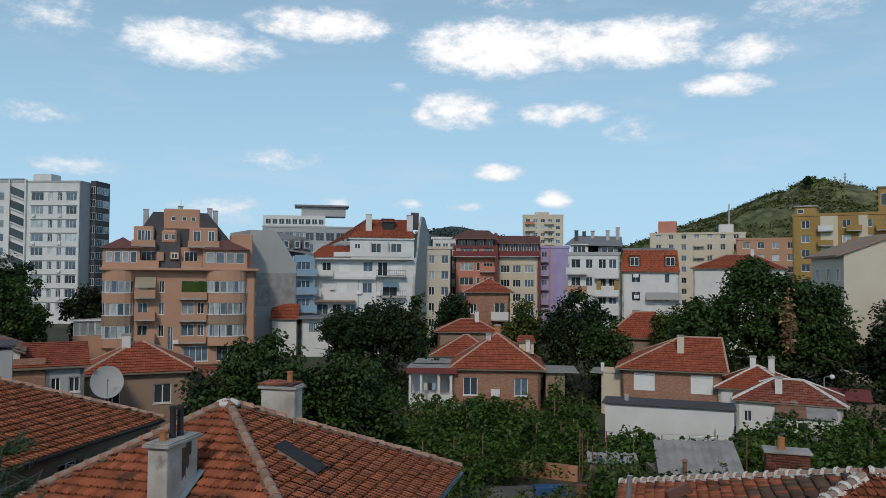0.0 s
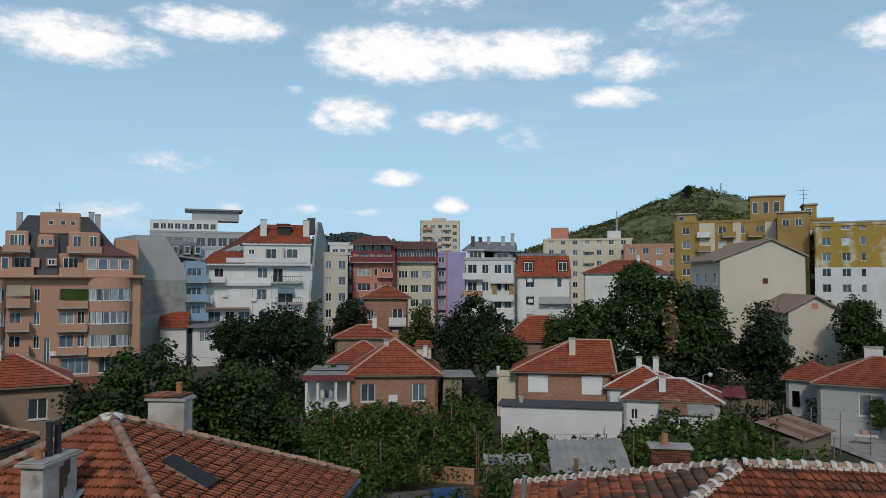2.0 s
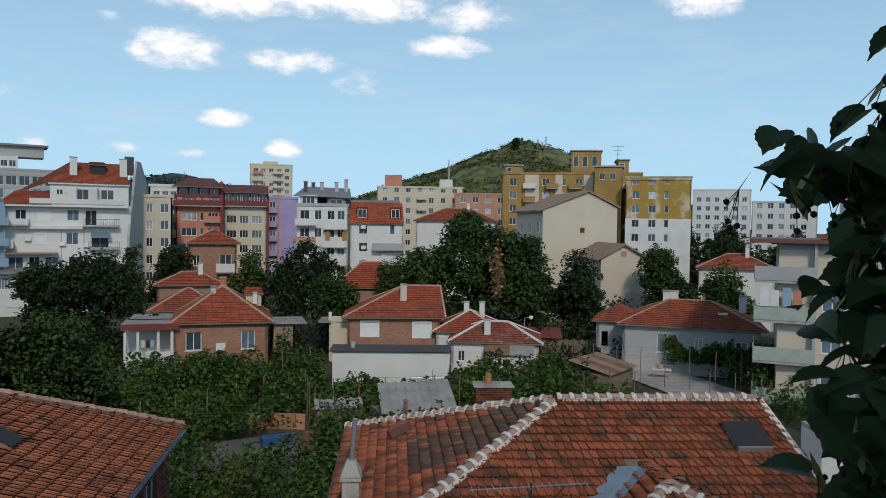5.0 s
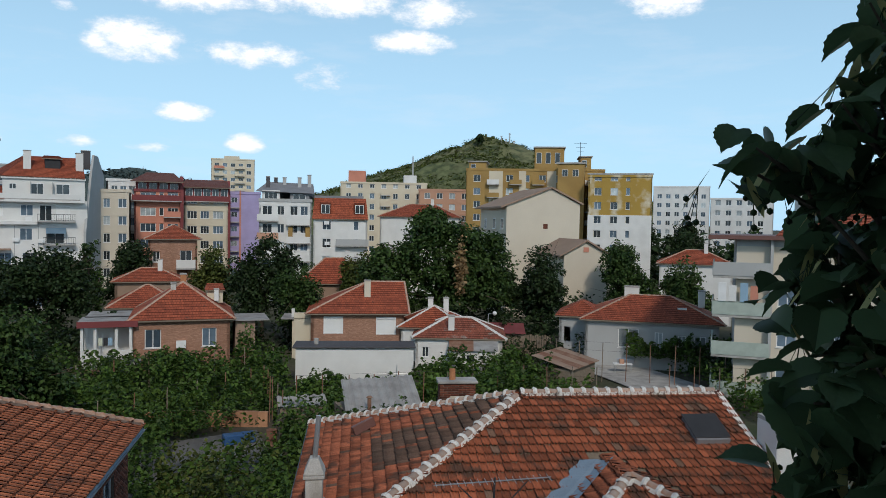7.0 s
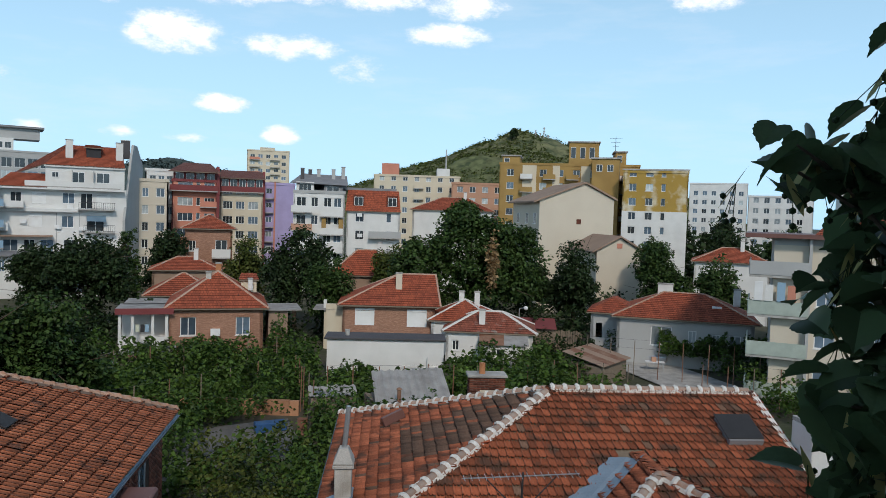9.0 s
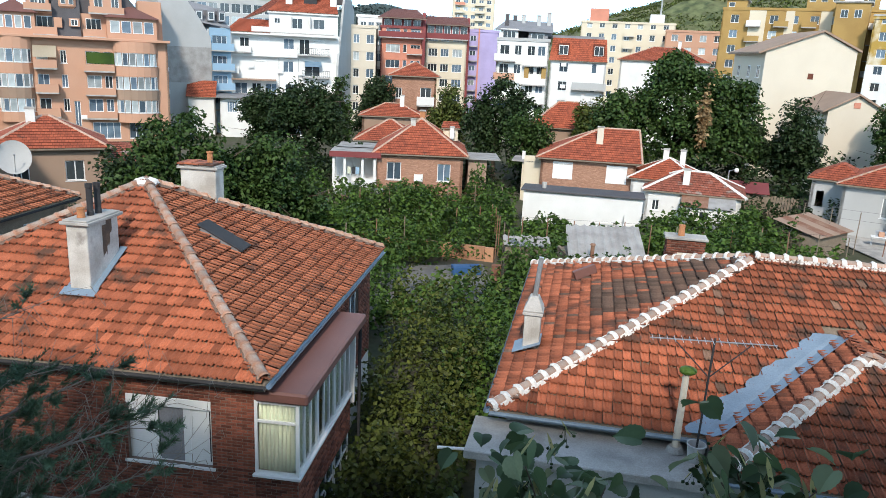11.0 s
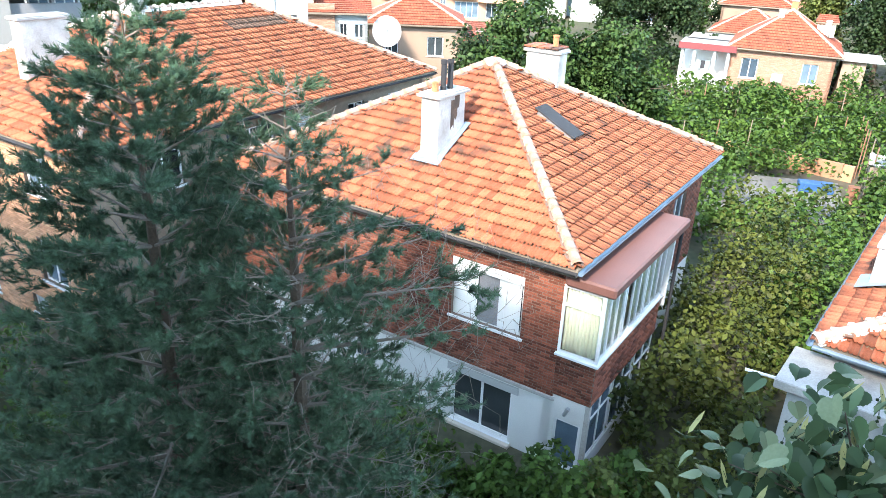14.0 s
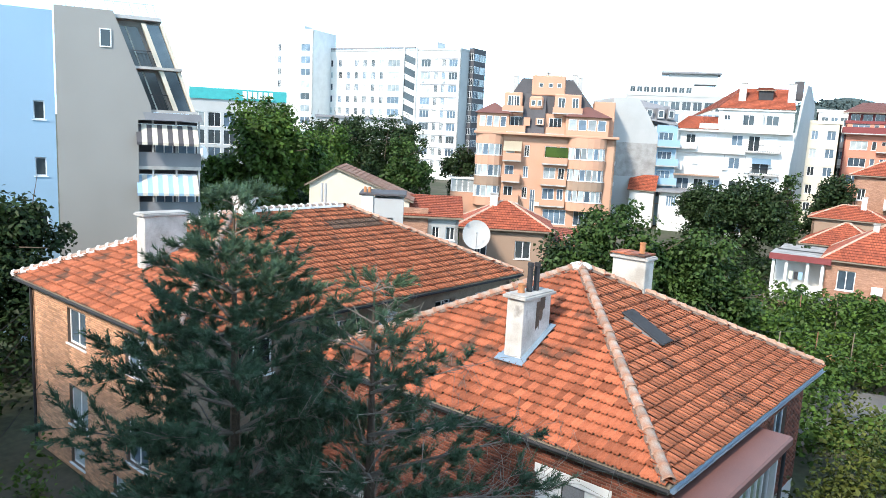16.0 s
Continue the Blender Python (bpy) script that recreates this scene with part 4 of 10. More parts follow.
# ---- the long tan brick house ----
def long_house():
    W, D, E, RISE = 11.55, 17.3, 6.3, 2.75
    M = frame_at(-27.04, 17.13, 0, 13.4)
    root = thing("long_brick_house", M, "long tan brick house with hipped orange tile roof", "house")
    faces, a, b = hip_faces(W, D, E, RISE)
    roof = deck(root, faces, WOOD, name="roof")
    patch = lambda u, v: TILE_GREY if (9.5 < u < 12.3 and 4.6 < v < 5.3) else TILE
    tiled_face(roof, faces[0], TILE_OLD, singles=100, focus=(W, 0, E))
    tiled_face(roof, faces[1], TILE, singles=200, focus=(W, 6, E), choose=patch)
    tiled_face(roof, faces[2], TILE)
    tiled_face(roof, faces[3], TILE)
    cs = [(0, 0, E), (W, 0, E), (W, D, E), (0, D, E)]
    for c, r in zip(cs, (a, a, b, b)):
        caps(roof, c, r, RIDGE, lime=LIME if c == cs[0] else None)
    caps(roof, a, b, RIDGE, lime=LIME)
    for p, q in zip(cs, cs[1:] + cs[:1]):
        d = (Vector(q) - Vector(p)).normalized()
        out = d.cross(Vector((0, 0, 1))) * 0.07
        gutter(root, Vector(p) + out - Vector((0, 0, 0.05)), Vector(q) + out - Vector((0, 0, 0.05)))
    part("soffit", boxes((0.05, W - 0.05, 0.05, D - 0.05, E - 0.22, E - 0.12)), WOOD, root)
    H = E - 0.2 - GROUND
    g = GROUND
    wins = [(3.3, 4.45 - g, 4.75, 5.72 - g), (3.3, 1.4 - g, 4.75, 2.85 - g), (3.3, -0.1 - g, 4.4, 0.6 - g), (7.6, 4.45 - g, 9.0, 5.72 - g), (7.6, 1.4 - g, 9.0, 2.85 - g), (6.6, -0.1 - g, 7.5, 0.6 - g)]
    S = Matrix.Translation((0.4, 0.4, g))
    wl = part("wall", wall_mesh(W - 0.8, H, wins), MORTAR, root, "tan brick wall", at=S)
    laid_bricks(wl, Matrix(), W - 0.8, H, wins, BRICK_TAN, singles=300, focus=(2.0, 4.5))
    for i, o in enumerate(wins):
        window(root, S, *o, bars=1 if i % 3 < 2 else 0, pane=PANE_PALE if i in (1, 2, 5) else PANE_BLUE, sill=True)
    E_at = Matrix.Translation((W - 0.4, 0.4, g)) @ pose(0, 0, 0, 0, 0, 90)
    ew = [(5.2, 4.55 - g, 7.4, 5.75 - g), (8.2, 4.9 - g, 9.3, 5.8 - g), (11.4, 4.7 - g, 12.4, 5.7 - g), (14.0, 4.6 - g, 15.4, 5.7 - g), (2.0, 4.5 - g, 3.4, 5.7 - g)]
    # wood brown stands in for the brown wall and the shade on it
    part("wall", wall_mesh(D - 0.8, H, ew), WOOD, root, "brown side wall, darkened in colour for its shade", at=E_at)
    for i, o in enumerate(ew):
        window(root, E_at, *o, bars=1, pane=PANE if i % 2 == 0 else PANE_PALE)
    part("wall", wall_mesh(W - 0.8, H), MORTAR, root, at=Matrix.Translation((W - 0.4, D - 0.4, g)) @ pose(0, 0, 0, 0, 0, 180))
    part("wall", wall_mesh(D - 0.8, H), MORTAR, root, at=Matrix.Translation((0.4, D - 0.4, g)) @ pose(0, 0, 0, 0, 0, -90))
    bm = bmesh.new()
    rod(bm, (0.72, 0.3, E - 0.25), (0.72, 0.3, g), 0.06, n=8)
    part("downpipe", bm, DARK, root)
    for (x, y, w, d, z0, z1, lab) in ((5.7, 2.0, 0.55, 1.6, 6.9, 9.25, "tall pale plastered chimney"), (4.9, 6.2, 0.5, 0.8, 8.4, 9.75, "small plastered chimney near the ridge"), (5.6, 6.0, 0.7, 0.5, 8.7, 9.7, "short plastered chimney beside the ridge")):
        chimney("chimney", M @ Matrix.Translation((x, y, 0)), w, d, z0, z1, CHIMNEY, lab, cap=0.08)
    fl = thing("flue_pipes", M @ Matrix.Translation((4.6, 11.2, 0)), "pair of slim white flue pipes behind the ridge", "flue")
    for x in (0.0, 0.25):
        bm = bmesh.new()
        rod(bm, (x, 0, 8.4), (x, 0, 10.0), 0.06, n=8)
        part("pipe", bm, PLASTER_GREY, fl)
    # glazed lean-to and rail along the side
    lt = thing("lean_to_roof", M @ Matrix.Translation((W - 0.35, 12.2, 0)), "small glazed lean-to under the eaves", "lean-to")
    part("sheet", boxes((0, 0.8, 0, 3.2, 5.55, 5.6)), PANE_BLUE, lt)
    for i in range(5):
        part("glazing_bar", boxes((0, 0.82, i * 0.78, i * 0.78 + 0.05, 5.6, 5.66)), FRAME, lt)
    part("brace", boxes((0.0, 0.05, 0.0, 3.2, 5.2, 5.55)), FRAME, lt)


long_house()


# ---- the low house with white-limed hips ----
def limed_house():
    W, D, E, RISE = 12.55, 12.4, 5.0, 2.55
    M = frame_at(2.85, 14.85, 0, 17.0)
    root = thing("limed_hip_house", M, "house with red tile roof and white-limed hips", "house")
    half = 6.15
    a, b = (half + 0.3, 6.05, E + RISE), (W, 6.05, E + RISE)
    wx, wy, wd = 4.7, -1.6, 3.55   # the wing in front
    k = RISE / 6.1
    wr = (wx + wd, wy + wd, E + k * wd)
    wj = (wx + wd, wd, E + k * wd)
    ex = wx + 2 * wd
    faces = [
        [(0, 0, E), (W, 0, E), b, a],
        [(W, D, E), (0, D, E), a, b],
        [(0, D, E), (0, 0, E), a],
        [(wx, 0, E), (wx, wy, E), wr, wj],
        [(wx, wy, E), (ex, wy, E), wr],
        [(ex, wy, E), (ex, 0, E), wj, wr],
    ]
    roof = deck(root, faces, WOOD, name="roof")

    def under_wing(u, v):
        y = v * math.cos(math.atan(k))
        if y < wd + 0.1:
            return wx - 0.5 + y < u < ex + 0.2 - y
        return False

    def choose_w(u, v):
        y = D - u
        return TILE_GREY if (4.2 < y < 7.4 and v > 2.2 and RNG.random() < 0.85) or RNG.random() < 0.05 else TILE_OLD

    def choose_s(u, v):
        return TILE_GREY if RNG.random() < 0.035 else TILE_OLD

    tiled_face(roof, faces[0], TILE_OLD, singles=140, focus=(3.5, 0, E), choose=choose_s, skip=under_wing)
    tiled_face(roof, faces[1], TILE_OLD)
    tiled_face(roof, faces[2], TILE_OLD, singles=100, focus=(0, 1, E), choose=choose_w)
    tiled_face(roof, faces[3], TILE_OLD, singles=30, focus=(wx, wy, E))
    tiled_face(roof, faces[4], TILE_OLD, singles=30, focus=(wx, wy, E))
    tiled_face(roof, faces[5], TILE_OLD)
    caps(roof, (0.05, 0.05, E), a, RIDGE, lime=LIME)
    caps(roof, a, b, RIDGE, lime=LIME)
    caps(roof, (0, D, E), a, RIDGE, lime=LIME)
    caps(roof, (wx, wy, E), wr, RIDGE, lime=LIME)
    caps(roof, (ex, wy, E), wr, RIDGE, lime=LIME)
    # the gable's limed verge
    bm = bmesh.new()
    for y0, y1, z0, z1 in ((0, 6.05, E, E + RISE), (6.05, D, E + RISE, E)):
        n = 16
        for i in range(n):
            ya, yb = y0 + (y1 - y0) * i / n, y0 + (y1 - y0) * (i + 1) / n
            za, zb = z0 + (z1 - z0) * i / n, z0 + (z1 - z0) * (i + 1) / n
            w = 0.1 + 0.06 * RNG.random()
            vs = [bm.verts.new(c) for c in ((W - w, ya, za + 0.09), (W + 0.06, ya, za + 0.09), (W + 0.06, yb, zb + 0.09), (W - w, yb, zb + 0.09), (W + 0.06, ya, za - 0.1), (W + 0.06, yb, zb - 0.1))]
            bm.faces.new((vs[0], vs[1], vs[2], vs[3]))
            bm.faces.new((vs[1], vs[4], vs[5], vs[2]))
    tagged(part("verge_mortar", bm, LIME, roof), kind="stuff")
    # the sheet-metal valley
    bm = bmesh.new()
    n = 26
    rows = []
    for i in range(n + 1):
        t = i / n
        y = -0.05 + (wd - 0.2) * t
        x = wx + y
        w = 0.42 + 0.06 * math.sin(i * 2.3) + 0.3 * ((i * 0.37) % 1.0)
        z = E + k * y + 0.125
        rows.append([bm.verts.new(p) for p in ((x - w, y + 0.0, z + 0.0), (x - 0.12, y, z + 0.01), (x, y, z - 0.02), (x + 0.12, y - 0.1, z + 0.03), (x + 0.3, y - 0.12, z + k * 0.3 + 0.0))])
    for r0, r1 in zip(rows, rows[1:]):
        for i in range(4):
            bm.faces.new((r0[i], r0[i + 1], r1[i + 1], r1[i]))
    part("valley_flashing", bm, ZINC, roof, "dull blue-grey sheet-metal roof valley")
    for p, q in (((0, 0, E), (wx, 0, E)), ((0, D, E), (0, 0, E)), ((wx, wy, E), (ex, wy, E))):
        d = (Vector(q) - Vector(p)).normalized()
        out = d.cross(Vector((0, 0, 1))) * 0.07
        gutter(root, Vector(p) + out - Vector((0, 0, 0.04)), Vector(q) + out - Vector((0, 0, 0.04)), ZINC)
    g = GROUND
    outline = [(0.35, 0.4), (wx + 0.35, 0.4), (wx + 0.35, wy + 0.4), (ex - 0.35, wy + 0.4), (ex - 0.35, 0.4), (W - 0.1, 0.4), (W - 0.1, D - 0.4), (0.35, D - 0.4)]
    bm = bmesh.new()
    prism(bm, outline, g, E - 0.1)
    part("wall", bm, PLASTER_GREY, root, "grey plastered wall")
    bm = bmesh.new()
    extruded(bm, [(0.4, E - 0.1), (D - 0.4, E - 0.1), (6.05, E + RISE - 0.25)], 0, 0.25)
    part("gable", bm, PLASTER_GREY, root, at=Matrix.Translation((W - 0.1, 0, 0)) @ pose(0, 0, 0, 0, 0, 90))
    # concrete terrace roof in front
    part("terrace_slab", bevelled(boxes((-0.35, wx + 0.3, -1.25, 0.38, 4.42, 4.62)), 0.02), CONCRETE, root, "stained concrete terrace slab")
    part("terrace_wall", boxes((-0.1, wx + 0.2, -1.0, 0.3, g, 4.42)), PLASTER_GREY, root)
    part("upstand", bevelled(boxes((wx - 0.05, wx + 0.3, -1.25, -0.1, 4.62, 4.85)), 0.03), CONCRETE, root)
    bm = bmesh.new()
    rod(bm, (-0.35, -1.0, 4.5), (-0.95, -1.05, 4.48), 0.035, n=8)
    part("spout", bm, FRAME, root)
    # chimneys
    c1 = chimney("chimney", M @ Matrix.Translation((0.42, 3.0, 0)), 0.42, 0.55, 5.1, 6.35, CHIMNEY, "grey rendered chimney with a tapered cap and slim steel flue", cap=0.05)
    bm = bmesh.new()
    lo = [bm.verts.new(p) for p in ((-0.04, -0.04, 6.38), (0.46, -0.04, 6.38), (0.46, 0.59, 6.38), (-0.04, 0.59, 6.38))]
    hi = [bm.verts.new(p) for p in ((0.1, 0.12, 6.72), (0.32, 0.12, 6.72), (0.32, 0.43, 6.72), (0.1, 0.43, 6.72))]
    bm.faces.new(hi)
    for i in range(4):
        bm.faces.new((lo[i], lo[(i + 1) % 4], hi[(i + 1) % 4], hi[i]))
    part("hood", bm, CONCRETE, c1)
    bm = bmesh.new()
    rod(bm, (0.22, 0.28, 6.7), (0.3, 0.3, 7.75), 0.065, n=10)
    part("flue_pipe", bm, STEEL, c1)
    kx = RISE / half
    fl = Matrix.Translation((-0.3, -0.25, 5.14 + kx * 0.12)) @ Matrix.Rotation(-math.atan(kx), 4, "Y")
    part("flashing", boxes((0.08, 0.84, 0.08, 0.9, 0.04, 0.06)), ZINC, c1, at=fl)
    bm = boxes((0, 0.75, 0, 0.22, 0, 0.3))
    tagged(part("vent_hood", bevelled(bm, 0.02), BROWN_SHEET, roof, "rust-brown roof vent", at=Matrix.Translation((1.65, 8.35, E + kx * 1.65 + 0.05)) @ Matrix.Rotation(-math.atan(kx), 4, "Y") @ Matrix.Rotation(0.3, 4, "Z")))
    chimney("chimney", M @ Matrix.Translation((12.66, 3.0, 0)), 0.6, 1.0, GROUND, 7.45, PLASTER, "thick white-limed chimney at the gable end", cap=0.0)
    cb = thing("brick_chimney", M @ Matrix.Translation((4.35, 8.7, 0)), "old red brick chimney, half plastered", "chimney")
    part("core", boxes((0.02, 1.18, 0.02, 0.6, 5.9, 7.3)), MORTAR, cb)
    brick = part("brick_shaft", boxes((0.03, 1.17, 0.03, 0.59, 7.3, 7.32)), MORTAR, cb)
    laid_bricks(brick, Matrix.Translation((0, 0.02, 5.9)), 1.2, 1.4, [], BRICK)
    laid_bricks(brick, Matrix.Translation((0.02, 0.62, 5.9)) @ pose(0, 0, 0, 0, 0, -90), 0.6, 1.4, [], BRICK)
    part("plaster", bevelled(boxes((0.35, 1.21, -0.03, 0.02, 6.2, 6.9)), 0.01), PLASTER_BEIGE, cb)
    part("cap", bevelled(boxes((-0.06, 1.26, -0.06, 0.68, 7.32, 7.4)), 0.015), CONCRETE, cb)
    bm = bmesh.new()
    rod(bm, (0.45, 0.3, 7.4), (0.45, 0.3, 7.75), 0.11, 0.1, 10)
    part("clay_pot", bm, TERRACOTTA, cb)
    # skylight
    sk = thing("roof_skylight", M, "dark square roof hatch near the gable", "roof hatch")
    al = math.atan(k)
    at = Matrix.Translation((10.85, 3.85, E + k * 3.85 + 0.06)) @ Matrix.Rotation(al, 4, "X")
    part("curb", boxes((0, 0.95, 0, 1.05, 0, 0.16)), ROOF_GREY, sk, at=at)
    part("lid", bevelled(boxes((-0.04, 0.99, 0.06, 1.1, 0.165, 0.2)), 0.012), DARK, sk, at=at)
    # aerial on the terrace, with a white post and a bucket
    ar = thing("television_aerial", M @ Matrix.Translation((4.42, -0.35, 4.63)), "long thin television aerial on a mast", "aerial")
    bm = bmesh.new()
    rod(bm, (0, 0, 0), (0.06, 0.02, 2.75), 0.022, n=6)
    part("mast", bm, DARK, ar)
    bm = bmesh.new()
    rod(bm, (-1.2, 0.0, 2.62), (1.25, 0.05, 2.72), 0.014, n=5)
    part("boom", bm, STEEL, ar)
    for i in range(17):
        x = -1.15 + i * 0.147
        bm = bmesh.new()
        rod(bm, (x, -0.16 - 0.003 * i, 2.63 + 0.006 * i), (x, 0.18 + 0.003 * i, 2.63 + 0.006 * i), 0.006, n=4)
        part("element", bm, STEEL, ar)
    for s in (-1, 1):
        bm = bmesh.new()
        rod(bm, (0.04, 0.0, 1.9), (0.75 * s, 0.02, 2.66), 0.014, n=5)
        part("brace", bm, DARK, ar)
    po = thing("white_post", M @ Matrix.Translation((4.05, -0.05, 4.63)), "whitewashed concrete post with a green cap", "post")
    bm = bmesh.new()
    rod(bm, (0, 0, 0), (0.03, 0.05, 1.75), 0.085, 0.07, 10)
    part("shaft", bm, PLASTER_BEIGE, po)
    bm = bmesh.new()
    rod(bm, (0, 0, 0), (0, 0, 0.12), 0.2, 0.15, 10)
    part("foot", bm, CONCRETE, po)
    bm = bmesh.new()
    bmesh.ops.create_icosphere(bm, subdivisions=2, radius=0.17, matrix=Matrix.Translation((0.05, 0.03, 1.86)) @ Matrix.Diagonal((1.1, 0.9, 0.6, 1)))
    part("cap", bm, LEAF_VINE, po, "green plastic cap")
    bu = thing("bucket", M @ Matrix.Translation((4.42, -0.35, 4.63)), "grey plastic bucket holding the aerial's mast", "bucket")
    bm = bmesh.new()
    n = 16
    rings = [[bm.verts.new((r * math.cos(i * math.tau / n), r * math.sin(i * math.tau / n), z)) for i in range(n)] for r, z in ((0.15, 0), (0.19, 0.36), (0.205, 0.36), (0.205, 0.39), (0.18, 0.39), (0.15, 0.1))]
    for p, q in zip(rings, rings[1:]):
        for i in range(n):
            bm.faces.new((p[i], p[(i + 1) % n], q[(i + 1) % n], q[i]))
    part("pail", bm, PLASTER_GREY, bu)


limed_house()

# ---- ground, and the block of flats that the camera stands on ----
def terrain():
    n = 90
    bm = bmesh.new()
    span = [-3000 + 6000 * i / n for i in range(n + 1)]
    span = sorted({*[s for s in span], *range(-120, 260, 10)})
    grid = [[None] * len(span) for _ in span]
    for i, x in enumerate(span):
        for j, y in enumerate(span):
            r = math.hypot(x, y)
            z = GROUND + (0.12 * noise.noise(Vector((x * 0.07, y * 0.07, 0))) if r < 250 else 0)
            grid[i][j] = bm.verts.new((x, y, z))
    for i in range(len(span) - 1):
        for j in range(len(span) - 1):
            bm.faces.new((grid[i][j], grid[i + 1][j], grid[i + 1][j + 1], grid[i][j + 1]))
    solid("ground", bm, SOIL, None, "dark earth of gardens with sparse grass", "ground", kind="structure")


terrain()
# never in view; height and span are set by the shade it casts
bm = boxes((-34, 16, -13, -1.0, GROUND, 17.5))
solid("wall_south", bm, PLASTER_GREY, None, "unseen rendered block behind the viewpoint, sized to shade the near gardens", "wall", kind="structure")
bm = bmesh.new()
prism(bm, [(-9.5, 28), (-4, 28), (2.0, 36.8), (7.4, 38.0), (7.6, 45.2), (1.0, 44.2), (0.6, 39.0), (-9.5, 31)], GROUND + 0.1, GROUND + 0.16)
solid("path", bm, PAVING, None, "grey concrete garden path", "path", kind="structure")
bm = boxes((0, 6.0, 0, 13.5, GROUND + 0.1, GROUND + 0.16))
solid("paved_yard", bm, CONCRETE, pose(36.8, 42.9, 0, 0, 0, -4), "pale concrete yard with a wet patch", "yard", kind="structure")


def simple_windows(root, at, rows, pane=None, bars=1, **kw):
    for o in rows:
        window(root, at, *o, bars=bars, pane=pane, **kw)


def closed_walls(root, at, w, d, h, openings, mat, side=None, side_openings=()):
    """Front with openings, and the three other sides, of a rectangular house with its front left corner at the pose."""
    part("wall", wall_mesh(w, h, openings), mat, root, at=at)
    part("wall", wall_mesh(d, h, side_openings), side or mat, root, at=at @ Matrix.Translation((w, 0, 0)) @ pose(0, 0, 0, 0, 0, 90))
    part("wall", wall_mesh(w, h), side or mat, root, at=at @ Matrix.Translation((w, d, 0)) @ pose(0, 0, 0, 0, 0, 180))
    part("wall", wall_mesh(d, h), side or mat, root, at=at @ Matrix.Translation((0, d, 0)) @ pose(0, 0, 0, 0, 0, -90))


def roller_shutter(root, at, x0, z0, x1, z1):
    """A closed roller shutter in a frame."""
    bm = boxes((x0 - 0.06, x1 + 0.06, -0.03, 0.08, z0 - 0.08, z0), (x0 - 0.06, x0, -0.02, 0.08, z0, z1), (x1, x1 + 0.06, -0.02, 0.08, z0, z1), (x0 - 0.06, x1 + 0.06, -0.06, 0.08, z1, z1 + 0.2))
    f = part("window", bm, FRAME, root, "window with closed white roller shutter", at=at)
    part("shutter", slatted(x0, x1, 0.02, z0, z1, step=0.09, deep=0.006), SHUTTER, f)


# ---- hipped houses across the gardens ----
def porch_house():
    at, w = front_between((0.95, 66.75), (8.75, 66.15), GROUND)
    g = GROUND
    root = thing("porch_house", at, "single-storey brick house with hipped red roof and white porch", "house")
    D, E, RISE = 8.2, 3.9 - g, 2.9
    wins = [(0.9, 1.9, 2.2, 3.5), (5.5, 1.9, 6.7, 3.5)]
    closed_walls(root, Matrix(), w, D, E, wins, FAR_BRICK)
    simple_windows(root, Matrix(), wins, PANE_BLUE)
    faces, a, b = hip_faces(w, D, E, RISE, over=0.45)
    coursed_roof("roof", root, faces, FAR_TILE, "hipped roof of red clay tiles")
    ov = 0.45
    for c, r in (((-ov, -ov, E), a), ((w + ov, -ov, E), a if w <= D else b), ((w + ov, D + ov, E), b), ((-ov, D + ov, E), b if w <= D else a)):
        ridge_line(root, c, r, RIDGE_PALE if c[1] < 0 else RIDGE)
    ridge_line(root, a, b, RIDGE)
    part("air_conditioner", boxes((3.4, 4.2, -0.4, -0.02, 1.9, 2.5), (3.55, 4.05, -0.42, -0.4, 1.97, 2.43)), FRAME, root, "white air conditioner on the wall")
    chimney("chimney", at @ Matrix.Translation((2.9, 2.9, 0)), 0.45, 0.45, E + 1.6, E + 2.9, CHIMNEY, "small plastered roof chimney", cap=0.05)
    chimney("chimney", at @ Matrix.Translation((6.6, 3.2, 0)), 0.4, 0.4, E + 1.2, E + 2.3, PLASTER, "small pale roof chimney", cap=0.05)
    chimney("chimney", at @ Matrix.Translation((3.7, 4.6, 0)), 0.5, 0.5, E + 2.4, E + 3.6, TERRACOTTA, "brick roof chimney by the ridge", cap=0.06)
    # dormer on the right-hand slope
    bm = boxes((6.0, 7.4, 4.3, 6.0, E + 0.9, E + 2.1))
    part("dormer", bm, CREAM, root)
    coursed_roof("dormer_roof", root, [[(5.8, 4.1, E + 2.1), (7.6, 4.1, E + 2.1), (7.4, 5.2, E + 2.6), (6.0, 5.2, E + 2.6)], [(7.6, 6.2, E + 2.1), (5.8, 6.2, E + 2.1), (6.0, 5.2, E + 2.6), (7.4, 5.2, E + 2.6)]], FAR_TILE)
    # porch
    px = -4.0
    porch = thing("porch", at, "open white porch with slim posts and flat sheet roof", "porch")
    part("porch_roof", boxes((px - 0.2, 0.4, -0.5, 3.0, E - 0.12, E + 0.05)), CORRUGATED, porch)
    part("fascia", boxes((px - 0.22, 0.4, -0.56, -0.5, E - 0.45, E + 0.06)), MAROON, porch)
    part("back_wall", boxes((px, 0.0, 2.2, 2.4, 0, E - 0.12)), PLASTER, porch)
    part("floor_slab", boxes((px, 0.0, -0.3, 2.2, 0, 0.9)), PLASTER, porch)
    for x in (px, px + 1.0, px + 2.6, -0.3):
        part("post", bevelled(boxes((x, x + 0.24, -0.28, -0.04, 0.9, E - 0.12)), 0.02), PLASTER, porch)
    for x0, x1 in ((px + 0.24, px + 1.0), (px + 2.84, -0.3)):
        part("balustrade", boxes((x0, x1, -0.2, -0.1, 0.9, 1.9)), PLASTER, porch)
